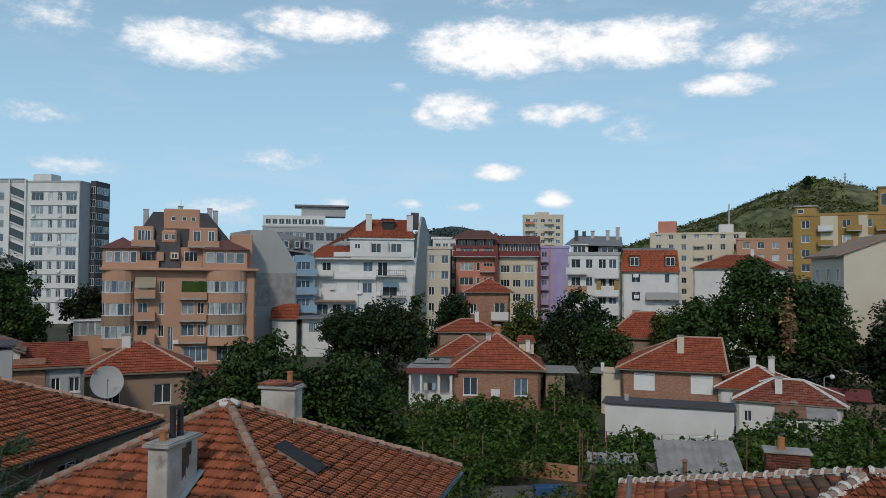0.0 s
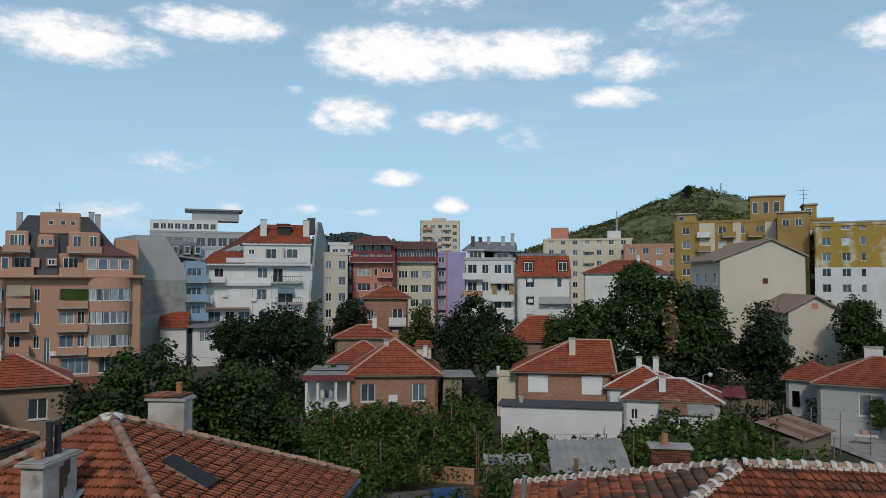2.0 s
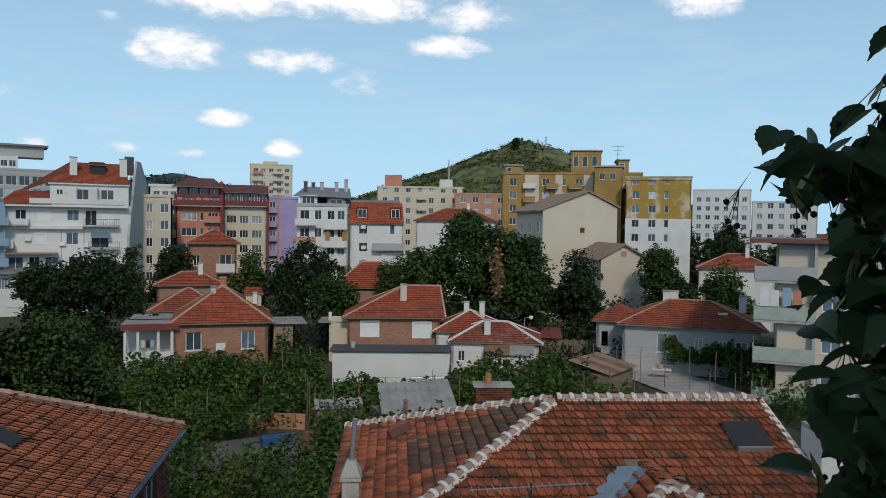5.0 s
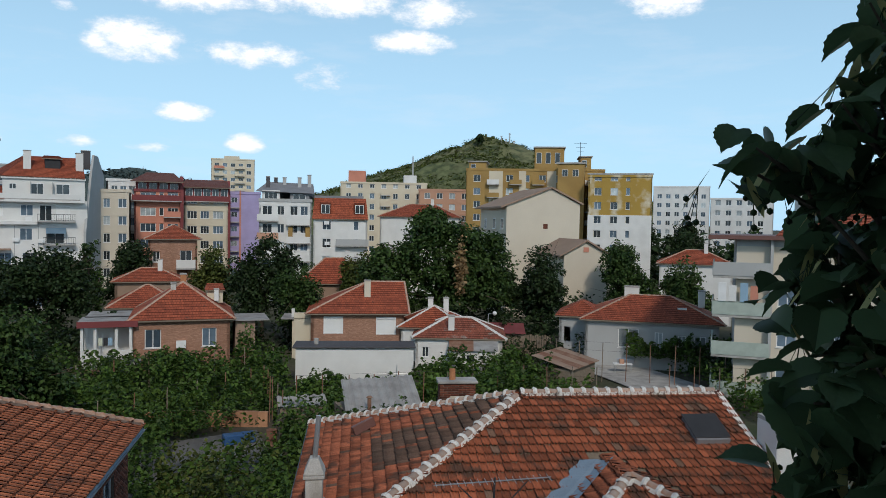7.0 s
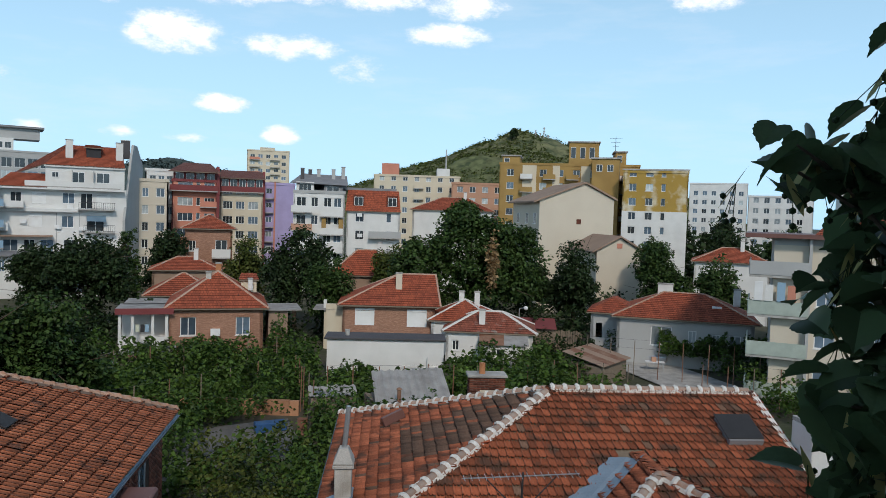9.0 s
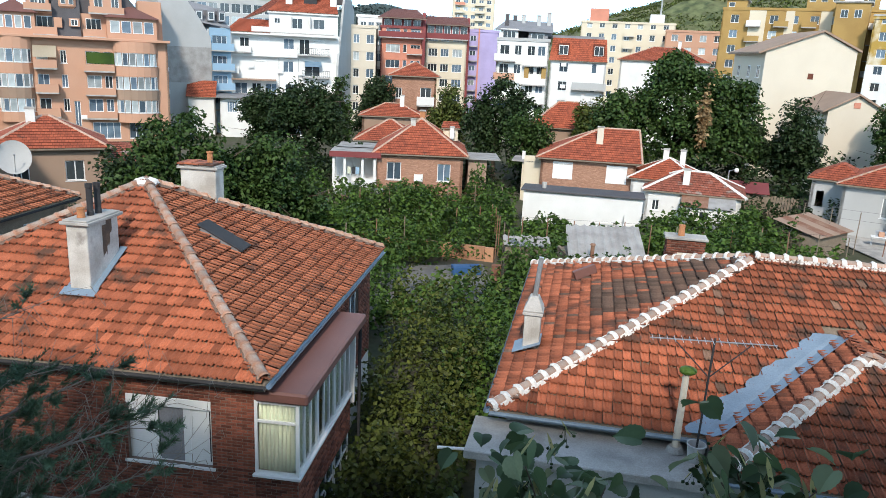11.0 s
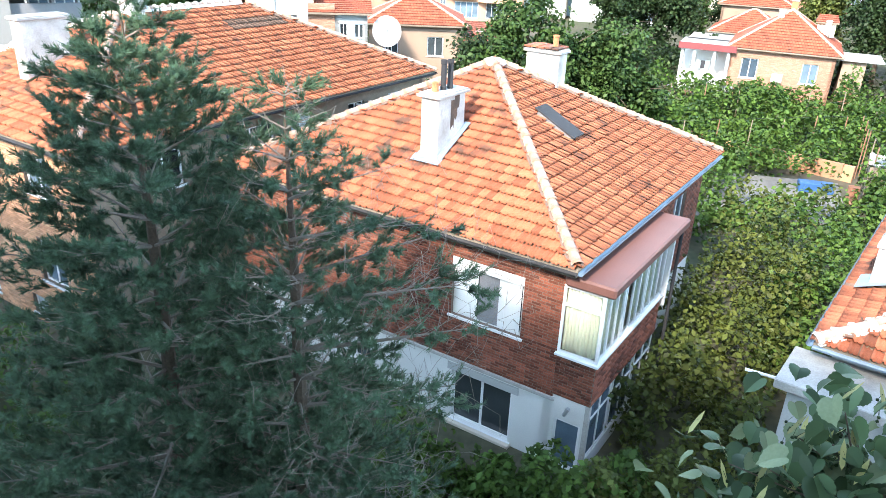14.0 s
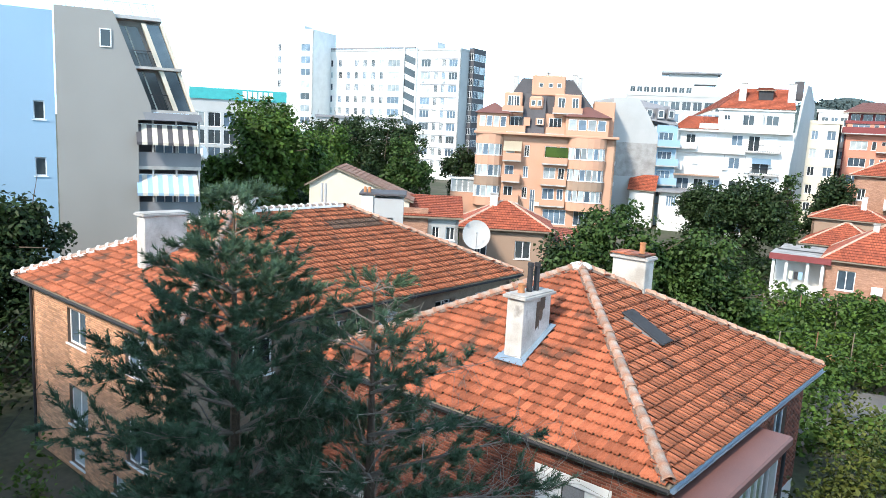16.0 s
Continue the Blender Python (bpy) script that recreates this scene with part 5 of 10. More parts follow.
    for i, (x, m) in enumerate(((px + 1.35, CURTAIN), (px + 1.75, DARK), (px + 2.1, PLASTER_BLUE))):
        cl = bevelled(boxes((x, x + 0.32, -0.16, -0.12, 2.3, 2.95)), 0.01)
        solid("laundry", cl, m, at @ Matrix(), "garment hung out to dry under the porch", "laundry", group="laundry on the porch")
    # lower red-roofed rear wing and grey lean-to
    rear = thing("rear_wing", at @ Matrix.Translation((-2.6, 8.8, 0)), "rear wing with red hip roof", "house wing")
    closed_walls(rear, Matrix(), 6.4, 6.0, 4.4, [], PLASTER_GREY)
    f2, a2, b2 = hip_faces(6.4, 6.0, 4.4, 1.9, over=0.4)
    coursed_roof("roof", rear, f2, FAR_TILE)
    ridge_line(rear, (-0.4, -0.4, 4.4), a2, RIDGE_PALE)
    ridge_line(rear, (6.8, -0.4, 4.4), b2, RIDGE_PALE)
    ridge_line(rear, a2, b2, RIDGE)
    shed = thing("lean_to", at @ Matrix.Translation((-3.8, 2.6, 0)), "grey flat-roofed lean-to beside the house", "lean-to")
    part("wall", boxes((0, 3.7, 0, 4.2, 0, 4.2)), PLASTER_GREY, shed)
    part("roof", bevelled(boxes((-0.2, 3.75, -0.25, 4.4, 4.2, 4.35)), 0.02), CORRUGATED, shed)
    side = thing("side_shed", at @ Matrix.Translation((w + 0.5, 0.6, 0)), "dark side shed with pale sheet roof", "shed")
    part("wall", boxes((0, 1.7, 0, 4.0, 0, 4.0)), TAUPE, side)
    part("roof", boxes((-0.2, 2.9, -0.4, 4.2, 4.0, 4.1)), CORRUGATED, side)
    part("door", boxes((0.4, 1.2, -0.05, 0.0, 0.1, 2.1)), RUST, side)


porch_house()


def shutter_house():
    at, w = front_between((16.1, 66.9), (24.35, 64.45), GROUND)
    g = GROUND
    root = thing("shutter_house", at, "brick house with red hip roof and white shuttered windows", "house")
    D, E, RISE = 7.6, 4.0 - g, 2.65
    wins = [(1.15, 2.5, 2.95, 4.1), (6.0, 2.4, 7.85, 4.05)]
    closed_walls(root, Matrix(), w, D, E, wins, FAR_BRICK, side_openings=[(3.0, 2.4, 4.2, 3.9)])
    part("corner_plaster", boxes((-1.6, 0.05, 0.9, 1.3, 0, E - 0.1)), CREAM, root)
    for o in wins:
        roller_shutter(root, Matrix(), o[0] + 0.06, o[1] + 0.08, o[2] - 0.06, o[3] - 0.2)
    window(root, Matrix.Translation((w, 0, 0)) @ pose(0, 0, 0, 0, 0, 90), 3.0, 2.4, 4.2, 3.9)
    ov = 0.5
    A, B, C, Dd = (-ov, -ov, E), (w + ov, -ov, E), (w + ov, D + ov, E), (-ov, D + ov, E)
    p, q = (5.3, D / 2, E + RISE), (w + 0.25, D / 2, E + RISE)
    faces = [[A, B, q, p], [B, C, q], [C, Dd, p, q], [Dd, A, p]]
    coursed_roof("roof", root, faces, FAR_TILE, "red clay tile roof with limed hips")
    for c, r in ((A, p), (B, q), (C, q), (Dd, p)):
        ridge_line(root, c, r, RIDGE_PALE)
    ridge_line(root, p, q, RIDGE_PALE)
    chimney("chimney", at @ Matrix.Translation((4.9, 1.6, 0)), 0.6, 0.5, E + 0.7, E + 2.95, PLASTER_BEIGE, "tall cream plastered chimney on the front slope", cap=0.04)
    shed = thing("lean_to", at @ Matrix.Translation((-2.2, 1.2, 0)), "small cream lean-to with grey sheet roof", "lean-to")
    part("wall", boxes((0.4, 2.1, 0, 3.2, 0, 3.7)), CREAM, shed)
    part("roof", boxes((-0.6, 2.15, -0.3, 3.4, 3.7, 3.82)), CORRUGATED, shed)
    part("vent", boxes((0.3, 0.6, 0.5, 0.8, 3.82, 4.6)), PLASTER, shed)


shutter_house()


def white_garage():
    at, w = front_between((12.3, 56.0), (20.95, 53.2), GROUND)
    root = thing("garage", at, "long low white garage with a flat stained roof", "garage")
    H = 3.15
    part("wall", boxes((0, w, 0, 2.4, 0, H)), PLASTER, root, "whitewashed garage wall with stains")
    part("roof_slab", bevelled(boxes((-0.22, w + 0.15, -0.22, 2.6, H, H + 0.14)), 0.02), SLATE, root)
    pot = bmesh.new()
    rod(pot, (1.5, 1.0, H + 0.14), (1.5, 1.0, H + 0.6), 0.16, 0.2, 10)
    solid("plant_pot", pot, CONCRETE, at, "grey plant pot on the garage roof", "plant pot")
    post = bmesh.new()
    for x in (w - 1.3, w - 0.05):
        rod(post, (x, -0.3, 0), (x, -0.3, 1.9), 0.03)
    rod(post, (w - 3.4, -0.3, 1.2), (w - 0.05, -0.3, 1.2), 0.02)
    solid("rail", post, STEEL, at, "thin metal rail before the garage", "rail")


white_garage()


def old_cottage():
    at, w = front_between((24.0, 60.6), (31.0, 57.3), GROUND)
    root = thing("old_cottage", at, "small white cottage with patched old tile roof", "house")
    E = 2.75
    wins = [(0.6, 1.0, 1.2, 1.9), (3.6, 0.9, 4.6, 1.8)]
    closed_walls(root, Matrix(), w, 5.5, E, wins, PLASTER)
    simple_windows(root, Matrix(), wins, PANE)
    faces, a, b = hip_faces(w, 5.5, E, 1.5, over=0.35)
    coursed_roof("roof", root, faces, FAR_TILE_OLD, "patched roof of faded tiles with white mortar")
    for c, r in (((-0.35, -0.35, E), a), ((w + 0.35, -0.35, E), b), ((w + 0.35, 5.85, E), b), ((-0.35, 5.85, E), a)):
        ridge_line(root, c, r, LIME, r=0.15)
    ridge_line(root, a, b, LIME, r=0.15)
    chimney("chimney", at @ Matrix.Translation((2.9, 0.7, 0)), 0.55, 0.5, E + 0.3, E + 1.9, PLASTER, "white-limed chimney with splashed lime", cap=0.05)
    lean = thing("cottage_porch", at @ Matrix.Translation((3.2, -1.9, 0)), "low white lean-to under rusty and pale sheets", "lean-to")
    closed_walls(lean, Matrix(), 3.8, 1.85, 1.9, [(1.3, 0.9, 2.1, 1.6)], PLASTER)
    simple_windows(lean, Matrix(), [(1.3, 0.9, 2.1, 1.6)], PANE)
    for i in range(4):
        bm = bmesh.new()
        x0, x1, s = -0.2 + i * 1.06, 0.9 + i * 1.06, 0.015 * (i % 2)
        slab = [bm.verts.new(p) for p in ((x0, -0.25, 1.96 + s), (x1, -0.25, 1.96 + s), (x1, 1.88, 2.62 + s), (x0, 1.88, 2.62 + s))]
        f = bm.faces.new(slab)
        bmesh.ops.extrude_face_region(bm, geom=[f])
        for v in slab:
            v.co.z += 0.035
        part("roof_sheet", bm, (RUST, RUST, CORRUGATED, CORRUGATED)[i], lean)
    # taller red-roofed part behind, with two white chimneys
    back = thing("red_roofed_cottage", at @ Matrix.Translation((-1.6, 3.0, 0)), "small cottage under red tiles behind the white one", "house")
    closed_walls(back, Matrix(), 6.0, 6.0, 3.2, [], PLASTER)
    f2, a2, b2 = hip_faces(6.0, 6.0, 3.2, 1.7, over=0.35)
    coursed_roof("roof", back, f2, FAR_TILE)
    for c in ((-0.35, -0.35, 3.2), (6.35, -0.35, 3.2), (6.35, 6.35, 3.2), (-0.35, 6.35, 3.2)):
        ridge_line(back, c, a2, LIME)
    for x in (2.4, 3.9):
        chimney("chimney", at @ Matrix.Translation((-1.6 + x, 5.8, 0)), 0.5, 0.5, 4.2, 5.7, PLASTER, "white-limed chimney of the cottage", cap=0.06)


old_cottage()


def grey_hip_house():
    at, w = front_between((39.2, 56.6), (49.0, 48.9), GROUND)
    root = thing("grey_house", at, "low grey rendered house with hipped red roof", "house")
    E = 4.35
    w2 = w - 0.8
    wins = [(3.0, 1.9, 4.8, 3.6), (6.2, 2.0, 6.9, 3.4), (8.2, 2.2, 8.9, 3.2), (9.6, 0.6, 10.6, 3.2)]
    closed_walls(root, Matrix(), w2, 8.0, E, wins, PLASTER_GREY)
    simple_windows(root, Matrix(), wins, PANE_PALE)
    faces, a, b = hip_faces(w2, 8.0, E, 2.0, over=0.5)
    coursed_roof("roof", root, faces, FAR_TILE, "bright red hipped tile roof")
    for c, r in (((-0.5, -0.5, E), a), ((w2 + 0.5, -0.5, E), b), ((w2 + 0.5, 8.5, E), b), ((-0.5, 8.5, E), a)):
        ridge_line(root, c, r, RIDGE)
    ridge_line(root, a, b, RIDGE)
    wing = thing("grey_house_wing", at @ Matrix.Translation((-2.6, 2.4, 0)), "grey side wing of the low house", "house wing")
    closed_walls(wing, Matrix(), 4.0, 5.5, E - 0.1, [(0.5, 1.8, 1.1, 3.2)], PLASTER_GREY)
    f2, a2, b2 = hip_faces(4.0, 5.5, E - 0.1, 1.3, over=0.4)
    coursed_roof("roof", wing, f2, FAR_TILE)
    chimney("chimney", at @ Matrix.Translation((3.4, 4.3, 0)), 1.4, 0.5, E + 1.3, E + 2.8, PLASTER, "wide white chimney block on the ridge", cap=0.06)
    chimney("chimney", at @ Matrix.Translation((10.2, 4.3, 0)), 0.6, 0.5, E + 1.0, E + 2.6, PLASTER, "white chimney at the ridge's end", cap=0.06)
    part("roof_window", boxes((8.2, 9.0, 1.6, 2.4, E + 1.0, E + 1.16)), FRAME, root, at=Matrix())


grey_hip_house()


def shed_roofs():
    # corrugated garden shed, its roof falling to the south
    def sheets(w, d, low, high, pitch=0.13, skew=0.0):
        bm = bmesh.new()
        n = int(w / pitch)
        rows = []
        for i in range(n + 1):
            x = w * i / n
            dz = (0.0, 0.08, 0.0, -0.03)[i % 4]
            rows.append([bm.verts.new((x + skew * s, d * s, low + (high - low) * s + dz + 0.02 * math.sin(x * 1.7) * s)) for s in (0, 0.48, 0.5, 1)])
            rows[-1][1].co.z += 0.03
        for a, b in zip(rows, rows[1:]):
            for k in range(3):
                bm.faces.new((a[k], b[k], b[k + 1], a[k + 1]))
        return bm

    at, w = front_between((11.9, 40.8), (16.65, 40.75), GROUND)
    root = thing("garden_shed", at, "garden shed with pale corrugated sheet roof", "shed")
    part("wall", boxes((0.25, w - 0.1, 0.3, 3.6, 0, 1.7)), WOOD, root)
    part("roof", sheets(w, 3.7, 1.95, 3.0, skew=0.7), CORRUGATED, root, "weathered corrugated fibre-cement sheet")
    bm = bmesh.new()
    rod(bm, (1.35, -0.25, 0), (1.35, -0.25, 2.75), 0.12, 0.12, 8)
    rod(bm, (1.35, -0.25, 2.75), (1.35, -0.25, 2.84), 0.2, 0.1, 8)
    solid("stove_pipe", bm, RUST, at, "rusty stove pipe beside the shed", "stove pipe")
    at2, w2 = front_between((8.5, 43.1), (11.4, 42.9), GROUND)
    sh = thing("small_shed", at2, "little shed with a strip of corrugated sheet", "shed")
    part("wall", boxes((0.1, w2 - 0.1, 0.1, 0.9, 0, 1.85)), WOOD, sh)
    part("roof", sheets(w2, 1.0, 1.95, 2.35), CORRUGATED, sh)
    # rusty patched shed roof by the yard
    at3, w3 = front_between((31.9, 47.6), (36.4, 50.4), GROUND)
    rs = thing("rusty_shed", at3, "low shed roofed with rusty brown sheets", "shed")
    part("wall", boxes((0.2, w3 - 0.2, 0.3, 3.3, 0, 1.7)), WOOD, rs)
    for i in range(5):
        bm = bmesh.new()
        x0, x1 = w3 * i / 5, w3 * (i + 1) / 5 + 0.06
        vs = [bm.verts.new(p) for p in ((x0, 0, 1.75 + 0.02 * (i % 2)), (x1, 0, 1.75 + 0.02 * (i % 2)), (x1, 3.6, 2.5), (x0, 3.6, 2.5), (x0, 0, 1.7), (x1, 0, 1.7))]
        bm.faces.new(vs[:4])
        bm.faces.new((vs[4], vs[5], vs[1], vs[0]))
        part("roof_sheet", bm, RUST if i % 2 else TAUPE, rs)


shed_roofs()


def dark_sheds():
    """Old timber sheds and a plank fence in the chestnut's shade."""
    at, w = front_between((30.2, 65.6), (36.4, 62.6), GROUND)
    root = thing("timber_shed", at, "dark timber shed in the shade of the chestnut", "shed")
    x, i = 0.0, 0
    while x < w - 0.2:
        if not 2.6 < x < 3.5:
            part("plank", boxes((x, x + 0.21, 0.02 * (i % 2), 0.05 + 0.02 * (i % 2), 0, 2.1)), WOOD, root)
        x, i = x + 0.23, i + 1
    part("back_wall", boxes((0, w, 2.4, 2.5, 0, 2.5)), WOOD, root)
    part("door_frame", boxes((2.55, 2.65, -0.05, 0.05, 0, 2.0), (3.55, 3.65, -0.05, 0.05, 0, 2.0), (2.55, 3.65, -0.05, 0.05, 2.0, 2.1)), PLASTER_BEIGE, root, "pale door frame")
    bm = bmesh.new()
    extruded(bm, [(-0.3, 2.2), (2.8, 2.8), (2.8, 2.86), (-0.3, 2.26)], 0, w)
    bmesh.ops.transform(bm, matrix=Matrix(((0, 1, 0, 0), (1, 0, 0, 0), (0, 0, 1, 0), (0, 0, 0, 1))), verts=bm.verts)
    part("roof", bm, MAROON, root, "dark red sheet roof")
    at2, w2 = front_between((36.8, 63.4), (45.0, 58.6), GROUND)
    fence = thing("plank_fence", at2, "dark weathered plank fence beside the grey house", "fence")
    x, i = 0.0, 0
    while x < w2:
        part("slat", boxes((x, x + 0.2, 0, 0.03, 0, 1.9 + 0.06 * ((i * 7) % 3))), WOOD, fence)
        x, i = x + 0.24, i + 1
    for z in (0.5, 1.5):
        part("rail", boxes((0, w2, 0.034, 0.09, z, z + 0.08)), WOOD, fence)


dark_sheds()


def left_cluster():
    # brick shed with grey annex, low red-roofed house, satellite dish
    at, w = front_between((-29.0, 41.4), (-22.4, 44.9), GROUND)
    root = thing("brick_shed", at, "brick-sided shed with bare cream gable and rusty roof", "shed")
    E = 7.2
    bm = bmesh.new()
    extruded(bm, [(-2.2, 0), (4.6, 0), (4.6, 8.1), (3.7, 8.45), (-0.4, 10.05), (-2.2, 9.0)], 0, 5)
    part("wall", bm, PLASTER_BEIGE, root, "bare cream plastered gable wall")
    coursed_roof("sheet_roof", root, [[(4.9, -0.25, 8.1), (4.9, 5.3, 8.1), (-0.4, 5.3, 10.2), (-0.4, -0.25, 10.2)], [(-2.5, 5.3, 8.95), (-2.5, -0.25, 8.95), (-0.4, -0.25, 10.2), (-0.4, 5.3, 10.2)]], RUST, "rusty brown sheet roof")
    part("side_wall", wall_mesh(2.0, E + 0.5, th=0.32), FAR_BRICK, root, at=Matrix.Translation((3.95, -0.35, 0)))
    ann = thing("grey_annex", at @ Matrix.Translation((5.95, -0.3, 0)), "grey annex with small windows and red tile roof", "annex")
    wins = [(0.3, 5.7, 0.8, 6.5), (1.25, 5.6, 1.85, 6.5)]
    closed_walls(ann, Matrix(), 2.1, 4.0, E, wins, PLASTER_GREY)
    simple_windows(ann, Matrix(), wins, PANE)
    coursed_roof("roof", ann, [[(-2.1, -0.4, E), (2.4, -0.4, E), (2.4, 3.8, E + 1.1), (-2.1, 3.8, E + 1.1)]], FAR_TILE)
    at3, w3 = front_between((-23.3, 35.2), (-21.2, 36.4), GROUND)
    out = thing("outbuilding", at3, "narrow grey outbuilding with a white chimney and dark flat roof", "outbuilding")
    part("wall", wall_mesh(w3 - 0.7, 9.0, [(0.8, 6.5, 1.15, 7.9)]), PLASTER_GREY, out, at=Matrix.Translation((0.7, 0, 0)))
    part("back_wall", boxes((0.7, w3, 0.26, 2.6, 0, 8.95)), PLASTER_GREY, out)
    part("chimney_breast", bevelled(boxes((0.0, 0.695, -0.1, 0.9, 0, 9.15)), 0.02), PLASTER, out, "whitewashed chimney breast")
    part("roof", bevelled(boxes((-0.12, w3 + 0.15, -0.2, 2.7, 9.16, 9.28)), 0.02), SLATE, out)
    for x in (0.2, 0.45):
        bm = bmesh.new()
        rod(bm, (x, 0.3, 9.28), (x, 0.3, 9.6), 0.09, 0.08, 10)
        part("clay_pot", bm, TERRACOTTA, out)
    at2, w2 = front_between((-24.8, 51.4), (-18.4, 54.0), GROUND)
    low = thing("low_red_house", at2, "low house with walls coloured as shaded and worn red tile roof", "house")
    E2 = 5.7
    wins = [(1.2, 3.4, 2.2, 4.8), (4.4, 3.4, 5.6, 4.8)]
    # taupe walls carry the shade they stand in as colour
    closed_walls(low, Matrix(), w2, 6.5, E2, wins, TAUPE)
    simple_windows(low, Matrix(), wins, PANE)
    f, a, b = hip_faces(w2, 6.5, E2, 1.9, over=0.45)
    coursed_roof("roof", low, f, FAR_TILE, "worn red tile roof")
    for c, r in (((-0.45, -0.45, E2), a), ((w2 + 0.45, -0.45, E2), b), ((w2 + 0.45, 6.95, E2), b), ((-0.45, 6.95, E2), a)):
        ridge_line(low, c, r, RIDGE_PALE)
    ridge_line(low, a, b, RIDGE)
    chimney("chimney", at2 @ Matrix.Translation((2.2, 2.4, 0)), 0.6, 0.6, E2 + 0.9, E2 + 2.5, PLASTER, "white plastered chimney on the low house", cap=0.05)
    lean = thing("lean_to", at2 @ Matrix.Translation((w2 + 0.4, 0.2, 0)), "open lean-to shelter with worn tiles", "lean-to")
    coursed_roof("roof", lean, [[(-0.2, -0.4, 4.6), (3.4, -0.4, 4.4), (3.4, 3.0, 5.5), (-0.2, 3.0, 5.7)]], FAR_TILE_OLD)
    for x in (0.0, 1.6, 3.2):
        part("post", boxes((x, x + 0.14, 0, 0.14, 0, 4.5)), PLASTER, lean)
    part("back_wall", boxes((0, 3.2, 2.6, 2.8, 0, 5.1)), PLASTER_GREY, lean)
    dish()


def dish():
    at = pose(-20.7, 45.6, GROUND, 0, 0, 0)
    root = thing("satellite_dish", at, "large white satellite dish on a post", "satellite dish")
    bm = bmesh.new()
    rings, n = [], 24
    for j in range(7):
        r = 0.95 * j / 6
        z = 0.28 * (r / 0.95) ** 2
        rings.append([bm.verts.new((r * math.cos(i * math.tau / n), r * math.sin(i * math.tau / n) * 1.08, z)) for i in range(n if j else 1)])
    for i in range(n):
        bm.faces.new((rings[0][0], rings[1][i], rings[1][(i + 1) % n]))
    for a, b in zip(rings[1:], rings[2:]):
        for i in range(n):
            bm.faces.new((a[i], b[i], b[(i + 1) % n], a[(i + 1) % n]))
    geo = bmesh.ops.extrude_face_region(bm, geom=bm.faces[:])
    bmesh.ops.translate(bm, vec=(0, 0, -0.03), verts=[e for e in geo["geom"] if isinstance(e, bmesh.types.BMVert)])
    tip = Matrix.Translation((0, 0, 6.0)) @ pose(0, 0, 0, 68, 0, 28)
    part("reflector", bm, PLASTER_GREY, root, "grey-white dished reflector", at=tip)
    bm = bmesh.new()
    rod(bm, (0, -0.9, 0.2), (0, -0.1, 1.0), 0.02)
    rod(bm, (0, -0.1, 1.0), (0, 0.0, 0.9), 0.05)
    part("arm", bm, STEEL, root, at=tip)
    bm = bmesh.new()
    rod(bm, (0, 0.25, 0), (0, 0.25, 6.0), 0.06, n=8)
    part("post", bm, STEEL, root)


left_cluster()

# ---- blocks of flats round the gardens ----
def balcony(root, at, x0, x1, z, mat, out=1.1, h=1.0, slab=0.18, rail=False):
    """A balcony: slab, and a solid parapet or a railing."""
    b = part("balcony", boxes((x0, x1, -out, 0.0, z - slab, z)), CONCRETE, root, at=at)
    if rail:
        bm = boxes((x0, x1, -out, -out + 0.05, z + h - 0.06, z + h), (x0, x1, -out, -out + 0.04, z + 0.08, z + 0.12))
        x = x0
        while x < x1:
            box(bm, x, x + 0.03, -out + 0.01, -out + 0.03, z, z + h)
            x += 0.3
        part("railing", bm, DARK, b)
    else:
        part("parapet", boxes((x0, x1, -out, -out + 0.1, z, z + h), (x0, x0 + 0.1, -out + 0.1, 0, z, z + h), (x1 - 0.1, x1, -out + 0.1, 0, z, z + h)), mat, b)
    return b


PANES = [PANE, PANE_BLUE, PANE_PALE, PANE, PANE_BLUE]


def air_unit(root, at, x, z):
    part("air_conditioner", boxes((x, x + 0.8, -0.4, -0.05, z, z + 0.55), (x + 0.12, x + 0.55, -0.42, -0.4, z + 0.06, z + 0.49)), FRAME, root, at=at)


def flats(name, left, right, depth, height, mat, label, cols, rows, roof=None, side=None, side_cols=(), left_cols=(), z=GROUND, parapet=0.5, seed=1, bars=1, units=(), category="apartment block"):
    """A block with a grid of windows: cols are (from, to) in metres along the front, rows (bottom, top) in metres above its base."""
    rnd = random.Random(seed)
    at, w = front_between(left, right, z)
    root = thing(name, at, label, category)
    I = Matrix()
    sides = ((I, w, cols), (Matrix.Translation((w, 0, 0)) @ pose(0, 0, 0, 0, 0, 90), depth, side_cols), (Matrix.Translation((w, depth, 0)) @ pose(0, 0, 0, 0, 0, 180), w, ()), (Matrix.Translation((0, depth, 0)) @ pose(0, 0, 0, 0, 0, -90), depth, left_cols))
    for i, (m, length, cc) in enumerate(sides):
        holes = [(a, lo, b, hi) for a, b in cc for lo, hi in rows]
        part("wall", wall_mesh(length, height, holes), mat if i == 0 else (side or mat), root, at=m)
        for o in holes:
            window(root, m, *o, bars=bars if o[2] - o[0] > 0.9 else 0, pane=rnd.choice(PANES), depth=0.12)
    part("roof", boxes((0.1, w - 0.1, 0.1, depth - 0.1, height - 0.3, height - 0.05)), roof or ROOF_GREY, root)
    if parapet:
        part("parapet", boxes((-0.1, w + 0.1, -0.12, 0.15, height, height + parapet), (-0.1, 0.15, 0.15, depth, height, height + parapet), (w - 0.15, w + 0.1, 0.15, depth, height, height + parapet), (0.15, w - 0.15, depth - 0.15, depth + 0.1, height, height + parapet)), side or mat, root)
    for x, zz in units:
        air_unit(root, I, x, zz)
    return root, w


